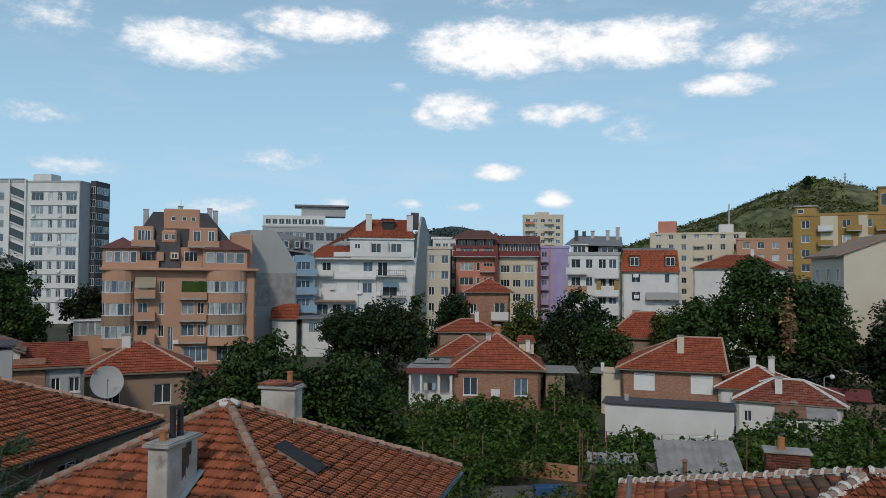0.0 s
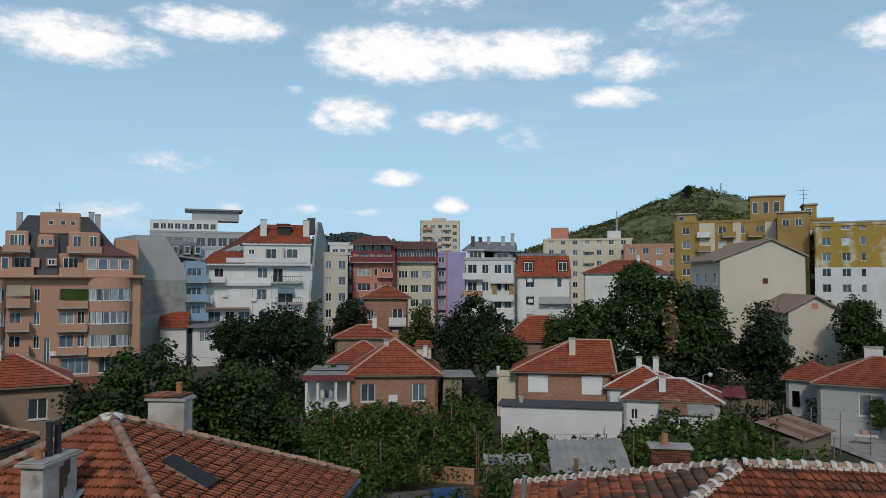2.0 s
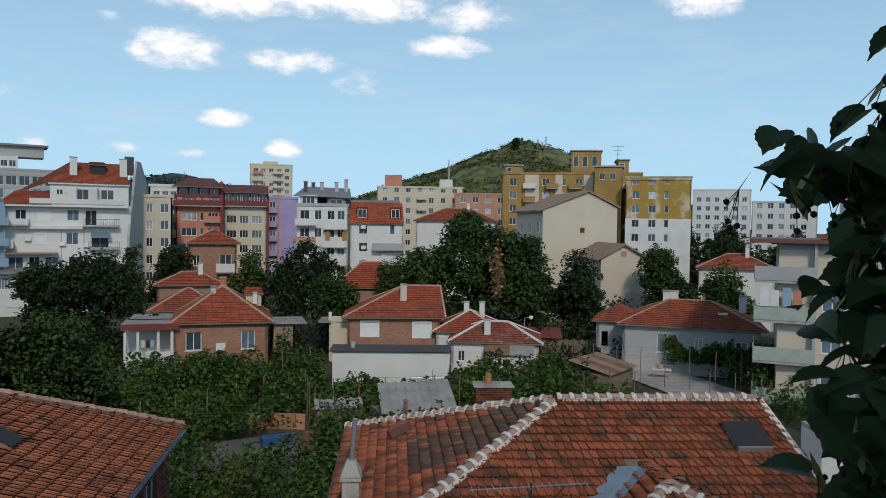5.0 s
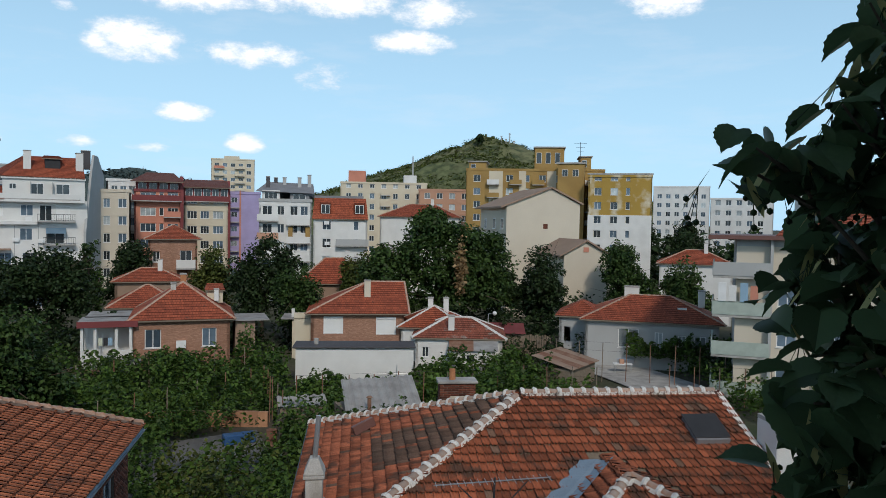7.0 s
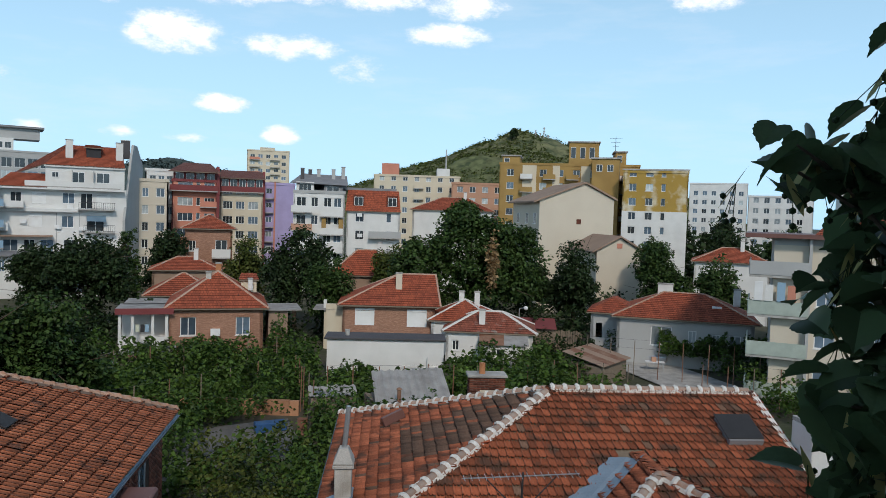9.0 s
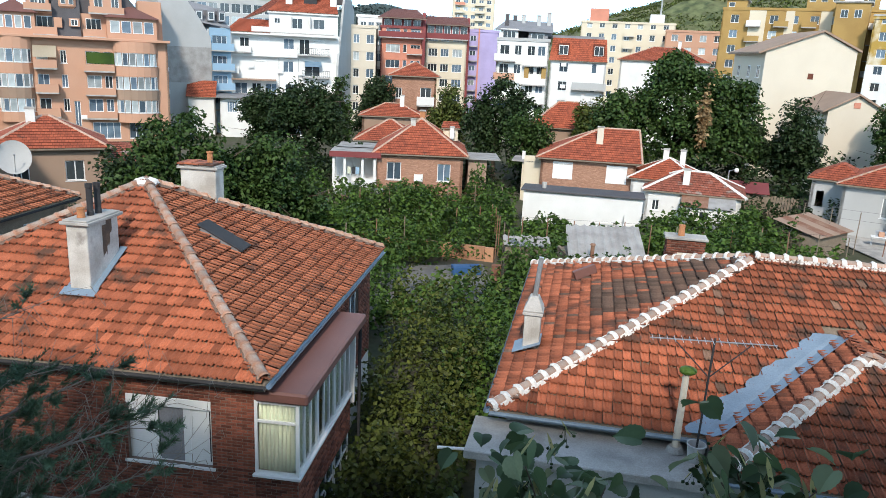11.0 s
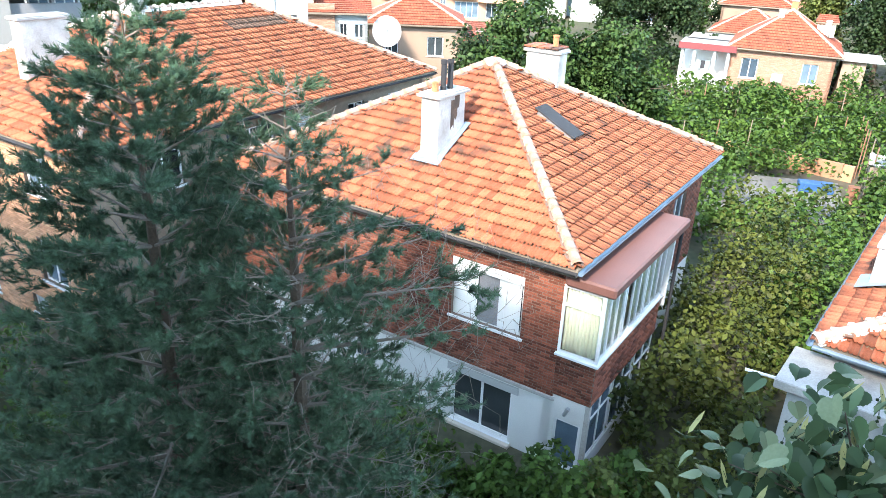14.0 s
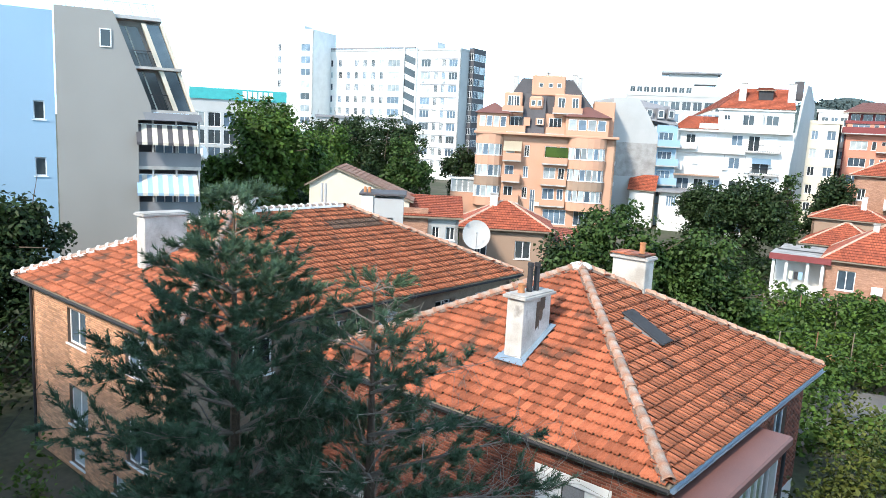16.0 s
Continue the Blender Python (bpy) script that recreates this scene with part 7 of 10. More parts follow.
def small_flats():
    # the row between the white block and the lilac one
    flats("narrow_grey_block", (-3.3, 132), (1.5, 132), 10, 17.0, PLASTER_BEIGE, "narrow grey-beige block with pitched grey roof", [(0.7, 1.7), (2.9, 4.2)], storeys(5, 2.2), seed=2, side_cols=[(1, 2), (4, 5.5)])
    r, w = flats("white_rear_block", (-2.4, 146), (3.2, 146), 10, 19.4, PLASTER, "white block with balconies behind the others", spread(3, 5.6, 1.1), storeys(6, 2.0), seed=12)
    for z in (7.6, 10.5, 13.4, 16.2):
        balcony(r, Matrix(), 0.4, 5.2, z, PLASTER, out=1.0)
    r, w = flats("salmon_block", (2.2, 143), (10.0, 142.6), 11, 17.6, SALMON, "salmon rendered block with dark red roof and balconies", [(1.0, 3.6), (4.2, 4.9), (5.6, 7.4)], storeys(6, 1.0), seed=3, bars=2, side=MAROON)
    for z in (7.4, 10.2, 13.1):
        balcony(r, Matrix(), 4.9, 7.8, z, SALMON, out=1.0)
    balcony(r, Matrix(), -0.4, 8.0, 16.0, MAROON, out=1.2)
    coursed_roof("roof_slope", r, [[(-0.6, -1.3, 19.4), (8.4, -1.3, 19.4), (6.6, 3.0, 21.2), (2.0, 3.0, 21.2)], [(8.4, 8, 19.4), (-0.6, 8, 19.4), (2.0, 3.0, 21.2), (6.6, 3.0, 21.2)]], BROWN_SHEET)
    part("attic", boxes((0.2, 7.6, 0.4, 7.0, 17.6, 19.4)), MAROON, r)
    for x in (0.6, 2.4, 4.2, 6.0):
        window(r, Matrix.Translation((0, 0.4, 0)), x, 17.7, x + 1.4, 19.2, bars=1, pane=PANE, depth=-0.05, sill=False)
    bm = bmesh.new()
    extruded(bm, [(0, 0), (10, 0), (10, 20.6), (1.0, 20.6), (-1.2, 15.5)], 0, 0.6)
    part("party_wall", bm, MAROON, r, at=Matrix.Translation((8.3, 0.2, 0)) @ pose(0, 0, 0, 0, 0, 90))
    r, w = flats("beige_block", (10.9, 147.6), (18.9, 146.8), 11, 16.4, CREAM, "cream block with maroon attic and recessed windows", [(0.6, 2.4), (3.0, 4.6), (5.3, 7.2)], storeys(6, 0.6), seed=4, bars=2)
    part("attic", boxes((-0.2, 8.2, 0.3, 8.0, 16.4, 18.8)), MAROON, r)
    for x in (0.3, 1.9, 3.5, 5.1, 6.7):
        window(r, Matrix.Translation((0, 0.3, 0)), x, 16.6, x + 1.3, 18.6, bars=1, pane=PANE, depth=-0.05, sill=False)
    balcony(r, Matrix(), -0.2, 8.2, 16.2, MAROON, out=0.9)
    coursed_roof("roof_slope", r, [[(-0.5, -0.6, 18.8), (8.5, -0.6, 18.8), (7.8, 3.6, 20.4), (0.2, 3.6, 20.4)]], BROWN_SHEET)
    part("roof_back", boxes((0.2, 7.8, 3.6, 9, 18.8, 20.3)), MAROON, r)
    bm = bmesh.new()
    extruded(bm, [(0, 0), (10, 0), (10, 20.0), (3.0, 20.4), (-0.2, 16.5)], 0, 0.5)
    part("party_wall", bm, MAROON, r, at=Matrix.Translation((8.5, 0.2, 0)) @ pose(0, 0, 0, 0, 0, 90))
    r, w = flats("lilac_block", (19.6, 150.7), (25.6, 149.9), 11, 17.9, LILAC, "lilac rendered block with small balconies", [(0.4, 1.6)], storeys(6, 0.6), seed=5)
    for z in (6.6, 9.5, 12.4, 15.2):
        balcony(r, Matrix(), 0.2, 1.9, z, LILAC, out=0.8)
    part("pipe", boxes((2.0, 2.3, -0.15, -0.01, 4.0, 18.6)), SALMON, r)
    r, w = flats("far_tower", (33.1, 308), (49.8, 306), 14, 36.6, CREAM, "distant cream tower block with brown balconies", spread(5, 16.7, 1.8), storeys(12, 1.0, 2.9), seed=6)
    for i in range(10):
        balcony(r, Matrix(), 1.0, 5.0, 7.0 + i * 2.9, SALMON if i % 2 else CREAM, out=1.2)
        balcony(r, Matrix(), 9.0, 13.0, 7.0 + i * 2.9, CREAM, out=1.2)
    part("lift_house", boxes((5, 11, 3, 9, 36.6, 38.4)), CREAM, r)
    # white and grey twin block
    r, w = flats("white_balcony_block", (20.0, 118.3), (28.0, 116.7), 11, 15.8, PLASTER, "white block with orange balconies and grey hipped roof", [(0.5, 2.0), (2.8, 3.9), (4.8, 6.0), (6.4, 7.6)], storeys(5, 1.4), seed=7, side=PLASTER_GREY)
    for i, z in enumerate((7.0, 9.9, 12.8)):
        balcony(r, Matrix(), -0.3, 3.0, z, ORANGE if i == 1 else PLASTER, out=1.1)
        balcony(r, Matrix(), 4.2, 7.9, z - 0.6, PLASTER, out=1.0)
    for x in (4.5, 7.2):
        part("awning", boxes((x, x + 0.7, -0.6, -0.55, 10.2, 11.9)), OCHRE, r)
    part("attic", boxes((0.4, 3.2, 0.0, 5, 15.8, 17.6)), PLASTER, r)
    window(r, Matrix(), 0.8, 16.2, 2.8, 17.3, bars=2, depth=-0.05, sill=False)
    part("attic", boxes((4.8, 7.8, 0.2, 5, 15.8, 17.4)), ROOF_GREY, r)
    window(r, Matrix.Translation((0, 0.2, 0)), 5.2, 16.0, 7.2, 17.0, bars=1, depth=-0.05, sill=False)
    mansard(r, [(-0.6, -0.4, 17.4), (8.6, -0.4, 17.2)], [(1.2, 5.5, 19.2), (8.6, 5.5, 19.0)], ROOF_GREY)
    part("roof_back", boxes((1.2, 8.6, 5.4, 10, 15.8, 18.9)), ROOF_GREY, r)
    for x, y in ((1.0, 2.0), (3.6, 4.0), (6.0, 3.0), (7.6, 3.4), (2.2, 5.0)):
        chimney("chimney", r.matrix_basis @ Matrix.Translation((x, y, 0)), 0.6, 0.5, 17.6, 19.9 if x != 7.6 else 20.4, SLATE if x < 3 else PLASTER_GREY, "short roof chimney of the white block", cap=0.06)
    r, w = flats("red_mansard_block", (28.3, 116.6), (36.6, 114.3), 11, 13.2, PLASTER, "pale blue-white block with red mansard attic", [(1.4, 2.8), (6.4, 7.2)], storeys(4, 2.0), seed=8, side_cols=[(1.5, 3.0), (5, 6.5)], units=[(1.8, 9.0), (1.7, 12.3)])
    for z in (6.1, 9.0):
        balcony(r, Matrix(), 3.6, 8.8, z, PLASTER_GREY, out=1.1)
    coursed_roof("mansard_roof", r, [[(-0.2, -0.4, 13.2), (8.7, -0.4, 13.2), (8.4, 1.6, 16.6), (0.1, 1.6, 16.6)], [(8.7, -0.4, 13.2), (8.7, 9, 13.2), (7.2, 9, 16.6), (7.2, 1.6, 16.6)]], FAR_TILE, "steep red tile mansard")
    part("attic", boxes((0.1, 7.2, 1.6, 9, 13.2, 16.5)), MAROON, r)
    for x in (1.0, 6.4):
        part("dormer", boxes((x, x + 1.8, 0.0, 1.6, 14.0, 15.8)), FAR_TILE, r)
        window(r, Matrix(), x + 0.2, 14.1, x + 1.6, 15.5, bars=1, depth=-0.05, sill=False)
    part("roof_top", boxes((-0.2, 8.0, 1.6, 9.5, 16.6, 17.0)), ROOF_GREY, r)


small_flats()


def hillside_blocks():
    r, w = flats("cream_block", (54.0, 192.6), (76.0, 185.0), 14, 23.0, CREAM, "long cream block with flat stepped roof", spread(7, 23.2, 1.3), storeys(8, 1.0), seed=9)
    part("stair_tower", boxes((2.0, 6.6, 2, 8, 23.0, 26.6)), SALMON, r)
    part("stair_tower", boxes((17.0, 20.5, 2, 8, 23.0, 25.6)), PLASTER, r)
    bm = bmesh.new()
    rod(bm, (19.5, 4, 25.6), (19.5, 4, 31.0), 0.25, 0.15)
    part("mast", bm, PLASTER_GREY, r)
    for z in (8, 11, 14, 17, 20):
        balcony(r, Matrix(), 10.8, 13.4, z, CREAM, out=1.0)
    r, w = flats("ochre_link_block", (70.0, 176), (84, 170), 12, 21.0, ORANGE, "low orange block among the others", spread(4, 14, 1.5), storeys(7, 1.0), seed=19)
    # big ochre block, stepping along the hillside
    r, w = flats("ochre_block", (69.4, 146.4), (95.0, 131.2), 14, 24.4, OCHRE, "large ochre block with worn panels and lift houses", spread(8, 29.6, 1.5), storeys(8, 1.2), seed=10)
    part("pale_stripe", boxes((5.0, 8.0, -0.06, -0.01, 2.0, 24.6), (11.5, 13.0, -0.06, -0.01, 8.0, 24.6), (17.5, 19.5, -0.06, -0.01, 10.0, 24.6)), CREAM, r)
    for x in (4.6, 9.5, 14.4, 20.0, 25.0):
        for i in range(6):
            balcony(r, Matrix(), x, x + 2.6, 7.2 + i * 2.85, OCHRE if (i + int(x)) % 3 else PLASTER, out=1.1)
    for x0, x1, h in ((14.8, 21.2, 5.2), (24.6, 27.0, 3.2), (0.4, 4.2, 2.0)):
        part("lift_house", boxes((x0, x1, 2, 9, 24.4, 24.4 + h)), OCHRE, r)
        part("lift_roof", bevelled(boxes((x0 - 0.3, x1 + 0.3, 1.7, 9.3, 24.4 + h, 24.7 + h)), 0.05), CONCRETE, r)
        for k in range(int((x1 - x0) / 2)):
            window(r, Matrix.Translation((0, 2, 0)), x0 + 0.4 + k * 2, 24.4 + h * 0.35, x0 + 1.5 + k * 2, 24.4 + h * 0.8, bars=0, depth=-0.05, sill=False)
    r2, w2 = flats("flaking_ochre_block", (86.6, 125.0), (96.6, 117.6), 13, 22.6, OCHRE_WORN, "ochre block with flaking render over white lower floors", [(1.2, 2.6), (4.4, 5.8), (7.4, 8.2)], storeys(8, 1.0), seed=11, side=OCHRE_WORN, side_cols=[(3, 4.5), (8, 9.5)])
    part("white_facing", wall_mesh(w2 + 0.04, 15.0, [(a, lo, b, hi) for a, b in [(1.2, 2.6), (4.4, 5.8), (7.4, 8.2)] for lo, hi in storeys(5, 1.0)], th=0.06), PLASTER, r2, at=Matrix.Translation((-0.02, -0.065, 0)))
    part("parapet_cap", boxes((-0.2, w2 + 0.2, -0.2, 0.2, 23.1, 23.4)), CONCRETE, r2)
    part("lift_house", boxes((-6.5, -1.0, 4, 10, 0, 25.6)), OCHRE, r2)
    part("lift_roof", boxes((-6.8, -0.7, 3.7, 10.3, 25.6, 25.9)), CONCRETE, r2)
    for x in (-5.6, -3.4):
        window(r2, Matrix.Translation((0, 4, 0)), x, 23.0, x + 1.2, 24.4, depth=-0.05, sill=False)
    part("link_wall", boxes((-10.5, -1.0, 6, 12, 0, 20.0)), OCHRE, r2)
    for i in range(5):
        balcony(r2, Matrix.Translation((0, 6, 0)), -4.6, -1.2, 6.0 + i * 2.85, PLASTER, out=1.4)
    bm = bmesh.new()
    rod(bm, (-2.0, 6, 25.9), (-2.0, 6, 30.4), 0.05)
    for z, l in ((30.0, 1.3), (29.2, 0.9), (28.4, 0.6)):
        rod(bm, (-2.0 - l, 6, z), (-2.0 + l, 6, z), 0.03)
    part("aerial", bm, DARK, r2)
    # bare gable wall, and the smaller gable house before it
    at, w = front_between((48.7, 89.6), (59.2, 87.4), GROUND)
    g = thing("gable_house", at, "house with bare beige gable wall and brown roof edge", "house")
    bm = bmesh.new()
    extruded(bm, [(0, 0), (w, 0), (w, 15.8), (w * 0.6, 17.9), (0, 15.4)], 0, 14)
    part("wall", bm, PLASTER_BEIGE, g)
    bm = bmesh.new()
    for (xa, za), (xb, zb) in (((-0.9, 15.05), (w * 0.6, 17.9)), ((w * 0.6, 17.9), (w + 0.4, 15.65))):
        vs = [bm.verts.new(p) for p in ((xa, -0.35, za + 0.06), (xb, -0.35, zb + 0.06), (xb, 14.3, zb + 0.06), (xa, 14.3, za + 0.06), (xa, -0.35, za + 0.3), (xb, -0.35, zb + 0.3), (xb, 14.3, zb + 0.3), (xa, 14.3, za + 0.3))]
        for f in ((0, 3, 2, 1), (4, 5, 6, 7), (0, 1, 5, 4), (2, 3, 7, 6), (0, 4, 7, 3), (1, 2, 6, 5)):
            bm.faces.new([vs[i] for i in f])
    part("roof", bm, TAUPE, g, "weathered brown gable roof")
    side = Matrix.Translation((-0.01, 14, 0)) @ pose(0, 0, 0, 0, 0, -90)
    for x in (2.6, 7.4, 11.4):
        window(g, side, x, 12.2, x + 1.2, 13.7, bars=1, depth=-0.05)
    part("vent_scar", boxes((w * 0.5, w * 0.56, -0.03, -0.005, 12.3, 13.0)), BRICK, g)
    at, w = front_between((49.6, 76.4), (55.2, 75.2), GROUND)
    s = thing("small_gable_house", at, "small grey house with low gable roof", "house")
    bm = bmesh.new()
    extruded(bm, [(0, 0), (w, 0), (w, 9.4), (w * 0.5, 10.9), (0, 9.4)], 0, 9)
    part("wall", bm, PLASTER_BEIGE, s)
    part("attic_window", boxes((w * 0.44, w * 0.56, -0.06, -0.005, 9.6, 10.2)), SALMON, s)
    bm = bmesh.new()
    for (xa, za), (xb, zb) in (((-0.7, 9.0), (w * 0.5, 10.95)), ((w * 0.5, 10.95), (w + 0.7, 9.0))):
        vs = [bm.verts.new(p) for p in ((xa, -0.4, za), (xb, -0.4, zb), (xb, 9.3, zb), (xa, 9.3, za), (xa, -0.4, za + 0.2), (xb, -0.4, zb + 0.2), (xb, 9.3, zb + 0.2), (xa, 9.3, za + 0.2))]
        for f in ((0, 3, 2, 1), (4, 5, 6, 7), (0, 1, 5, 4), (2, 3, 7, 6), (0, 4, 7, 3), (1, 2, 6, 5)):
            bm.faces.new([vs[i] for i in f])
    part("roof", bm, TAUPE, s)
    # far white blocks to the east
    flats("far_white_block", (159, 192.9), (172, 181.4), 14, 25.4, PLASTER, "distant white panel block", spread(6, 17.4, 1.4), storeys(8, 1.0), seed=13)
    flats("far_white_block", (151.5, 159.5), (163, 148), 14, 20.6, PLASTER, "distant low white block", spread(5, 15, 1.4), storeys(7, 1.0), seed=14)
    flats("far_white_block", (140, 120), (160, 100), 14, 21.0, PLASTER, "distant white block with cream bands", spread(7, 28, 1.6), storeys(7, 1.0), seed=15)
    flats("far_ochre_block", (120, 92), (132, 78), 12, 17.0, CREAM, "cream block beyond the trees", spread(5, 18, 1.5), storeys(5, 1.0), seed=16)


hillside_blocks()


def balcony_block():
    """The block at the right edge, with green balconies."""
    at, w = front_between((42.2, 41.6), (60.2, 24.0), GROUND)
    root = thing("balcony_apartment_block", at, "grey apartment block with pale green balconies and laundry", "apartment block")
    H = 11.6
    rows = [(1.2, 2.8), (4.2, 5.8), (7.2, 8.8)]
    cols = [(2.9, 4.2), (6.0, 7.4), (10.0, 11.4), (14.0, 15.4), (19.0, 20.4)]
    holes = [(a, lo, b, hi) for a, b in cols for lo, hi in rows]
    part("wall", wall_mesh(w, H, holes), PLASTER_BEIGE, root)
    for o in holes:
        window(root, Matrix(), *o, bars=1, pane=PANE_BLUE)
    part("wall", boxes((0, 0.3, 0.3, 12, 0, H), (w - 0.3, w, 0.3, 12, 0, H), (0.3, w - 0.3, 11.7, 12, 0, H)), PLASTER_GREY, root)
    green = material("pale_green_panel", (0.42, 0.48, 0.42), 0.8, grain=0.06, bump=0.1)
    for z in (0.5, 3.5, 6.5, 9.4):
        b = part("balcony", boxes((-1.6, 2.4, -0.7, 5.0, z - 0.2, z)), CONCRETE, root)
        part("parapet", boxes((-1.6, 2.4, -0.75, -0.65, z, z + 1.0), (-1.65, -1.55, -0.65, 5.0, z, z + 1.0)), green if z < 9 else PLASTER_GREY, b)
        part("post", boxes((2.3, 2.5, -0.6, 0.0, z, z + 2.8)), PLASTER_GREY, b)
    part("roof_slab", boxes((-2.0, w + 0.3, -1.0, 12.2, 12.1, 12.4)), BROWN_SHEET, root)
    part("roof", boxes((0.0, w, 0.0, 12, H, 12.1)), PLASTER_GREY, root)
    coursed_roof("roof_slope", root, [[(2.6, -0.6, 12.4), (w, -0.6, 12.4), (w - 3, 5.5, 14.6), (5.0, 5.5, 14.6)]], FAR_TILE)
    for k, (x, m) in enumerate(((-1.2, FRAME), (-0.5, PLASTER), (0.3, PLASTER_BLUE), (1.0, SALMON))):
        solid("laundry", bevelled(boxes((x, x + 0.55, -0.85, -0.8, 7.5, 8.9 - 0.2 * (k % 2))), 0.01), m, at, "garment drying on a balcony line", "laundry", group="laundry on the balcony")


balcony_block()


def blue_block():
    """The tall grey and pale blue block at the left, with glazed attic balconies."""
    at, w = front_between((-39.6, 23.5), (-37.6, 26.5), GROUND)
    root = thing("blue_grey_apartment_block", at, "tall block with pale blue and grey end walls", "apartment block")
    part("blue_wall", wall_mesh(w + 6.0, 18.3, [(8.55, z, 9.1, z + 1.0) for z in (6.4, 9.45, 12.5)]), PLASTER_BLUE, root, "pale blue end wall", at=Matrix.Translation((-6.0, 0, 0)))
    for z in (6.4, 9.45, 12.5):
        window(root, Matrix.Translation((-6.0, 0, 0)), 8.55, z, 9.1, z + 1.0, bars=0, depth=0.1)
    # grey end wall, sloping at the top
    gm, gw = front_between((-37.55, 26.55), (-34.6, 30.35), 0)
    rel = at.inverted() @ (gm @ Matrix.Translation((0, 0, GROUND)))
    bm = bmesh.new()
    extruded(bm, [(0, 0), (gw - 0.7, 0), (gw - 0.7, 12.7), (gw, 12.8), (gw, 13.5), (gw - 1.9, 18.6), (0, 18.6)], 0, 11)
    part("grey_wall", bm, END_WALL, root, "blind grey end wall", at=rel)
    window(root, rel, 2.2, 16.6, 2.8, 17.6, bars=0, depth=-0.06, sill=False)
    # balcony side
    bmx, bw = front_between((-34.9, 30.7), (-33.3, 32.7), 0)
    rb = at.inverted() @ (bmx @ Matrix.Translation((0, 0, GROUND)))
    # recess body in near-black slate, painting in the shade behind the balconies
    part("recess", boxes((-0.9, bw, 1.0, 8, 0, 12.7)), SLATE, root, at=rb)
    for z in (1.4, 4.3, 7.2, 10.1):
        b = part("balcony", boxes((-0.9, bw + 0.1, -0.2, 0.99, z - 0.2, z)), CONCRETE, root, at=rb)
        part("parapet", boxes((-0.9, bw + 0.1, -0.2, -0.12, z, z + 0.8)), ROOF_GREY, b)
        for k in range(3):
            part("post", boxes((k * bw / 2 - 0.05, k * bw / 2 + 0.05, -0.1, 0.0, z + 0.8, z + 2.7)), PLASTER_GREY, b)
        for k in range(2):
            window(root, rb @ Matrix.Translation((0, 0.95, 0)), 0.15 + k * bw / 2, z + 0.1, bw / 2 - 0.1 + k * bw / 2, z + 2.4, bars=1, pane=PANE_BLUE, depth=-0.02, sill=False)
    for z, n in ((12.2, 12), (9.3, 12)):
        aw = part("awning", boxes((-0.9, bw - 0.1, 0.9, 0.95, 0.28, 0.33)), FRAME, root, "striped sun awning", at=rb @ Matrix.Translation((0, -0.9, z)))
        for k in range(n):
            bm = bmesh.new()
            x0, x1 = -0.9 + (bw + 0.8) * k / n, -0.9 + (bw + 0.8) * (k + 1) / n
            vs = [bm.verts.new(p) for p in ((x0, -0.2, -0.7), (x1, -0.2, -0.7), (x1, 0.95, 0.3), (x0, 0.95, 0.3))]
            bm.faces.new(vs)
            vs2 = [bm.verts.new(p) for p in ((x0, -0.2, -0.85), (x1, -0.2, -0.85), (x1, -0.2, -0.7), (x0, -0.2, -0.7))]
            bm.faces.new(vs2)
            part("stripe", bm, PLASTER_BEIGE if k % 2 else (SLATE if z > 10 else PLASTER_BLUE), aw)
    # attic storeys whose glazing leans back with the gable's edge
    def leaning(x0, x1, y0, y1, z0, z1):
        bm = boxes((x0, x1, y0, y1, z0, z1))
        for v in bm.verts:
            v.co.x -= (v.co.z - 13.3) * 0.36
        return bm

    part("attic", leaning(-0.6, bw - 0.3, 0.9, 8, 13.3, 18.3), END_WALL, root, at=rb)
    for z0, z1 in ((13.35, 15.6), (15.75, 18.1)):
        part("sloped_glazing", leaning(1.45, bw - 0.42, 0.42, 0.5, z0, z1), PANE_BLUE, root, "blue-tinted leaning glazing", at=rb)
        part("balcony_door", leaning(-0.3, 0.95, 0.82, 0.895, z0, z1 - 0.15), PANE, root, at=rb)
        part("door_frame", leaning(0.28, 0.36, 0.74, 0.815, z0, z1 - 0.15), FRAME_OLD, root, at=rb)
        part("fin", leaning(1.18, 1.42, -0.1, 0.9, z0, z1), PLASTER_BEIGE, root, at=rb)
        part("fin", leaning(bw - 0.4, bw - 0.2, -0.1, 0.9, z0, z1), PLASTER_BEIGE, root, at=rb)
        part("attic_floor", leaning(-0.6, bw - 0.1, -0.3, 0.89, z0 - 0.16, z0 - 0.01), CONCRETE, root, at=rb)
        rail = part("railing", leaning(-0.5, 1.15, -0.26, -0.22, z0 + 0.8, z0 + 0.85), DARK, root, at=rb)
        for k in range(9):
            part("baluster", leaning(-0.5 + k * 0.2, -0.47 + k * 0.2, -0.25, -0.23, z0, z0 + 0.8), DARK, rail)
    part("eave", leaning(-0.6, bw, -0.5, 0.89, 12.75, 13.18), ROOF_GREY, root, at=rb)
    part("roof_edge", leaning(-0.6, bw - 0.2, 0.0, 8, 18.3, 18.5), PLASTER_GREY, root, at=rb)
    rail = part("roof_railing", leaning(-2.4, bw - 0.3, 0.1, 0.14, 19.15, 19.2), STEEL, root, at=rb)
    for k in range(12):
        x = -2.4 + k * (bw + 2.0) / 11
        part("baluster", leaning(x, x + 0.05, 0.1, 0.14, 18.5, 19.15), STEEL, rail)
    bm = bmesh.new()
    for x, y in ((-3.4, 1.0), (-4.6, 1.4), (-3.4, 4.0)):
        rod(bm, (x, y, 18.5), (x, y, 19.4), 0.04)
    rod(bm, (-4.6, 1.4, 19.3), (-3.4, 1.0, 19.3), 0.03)
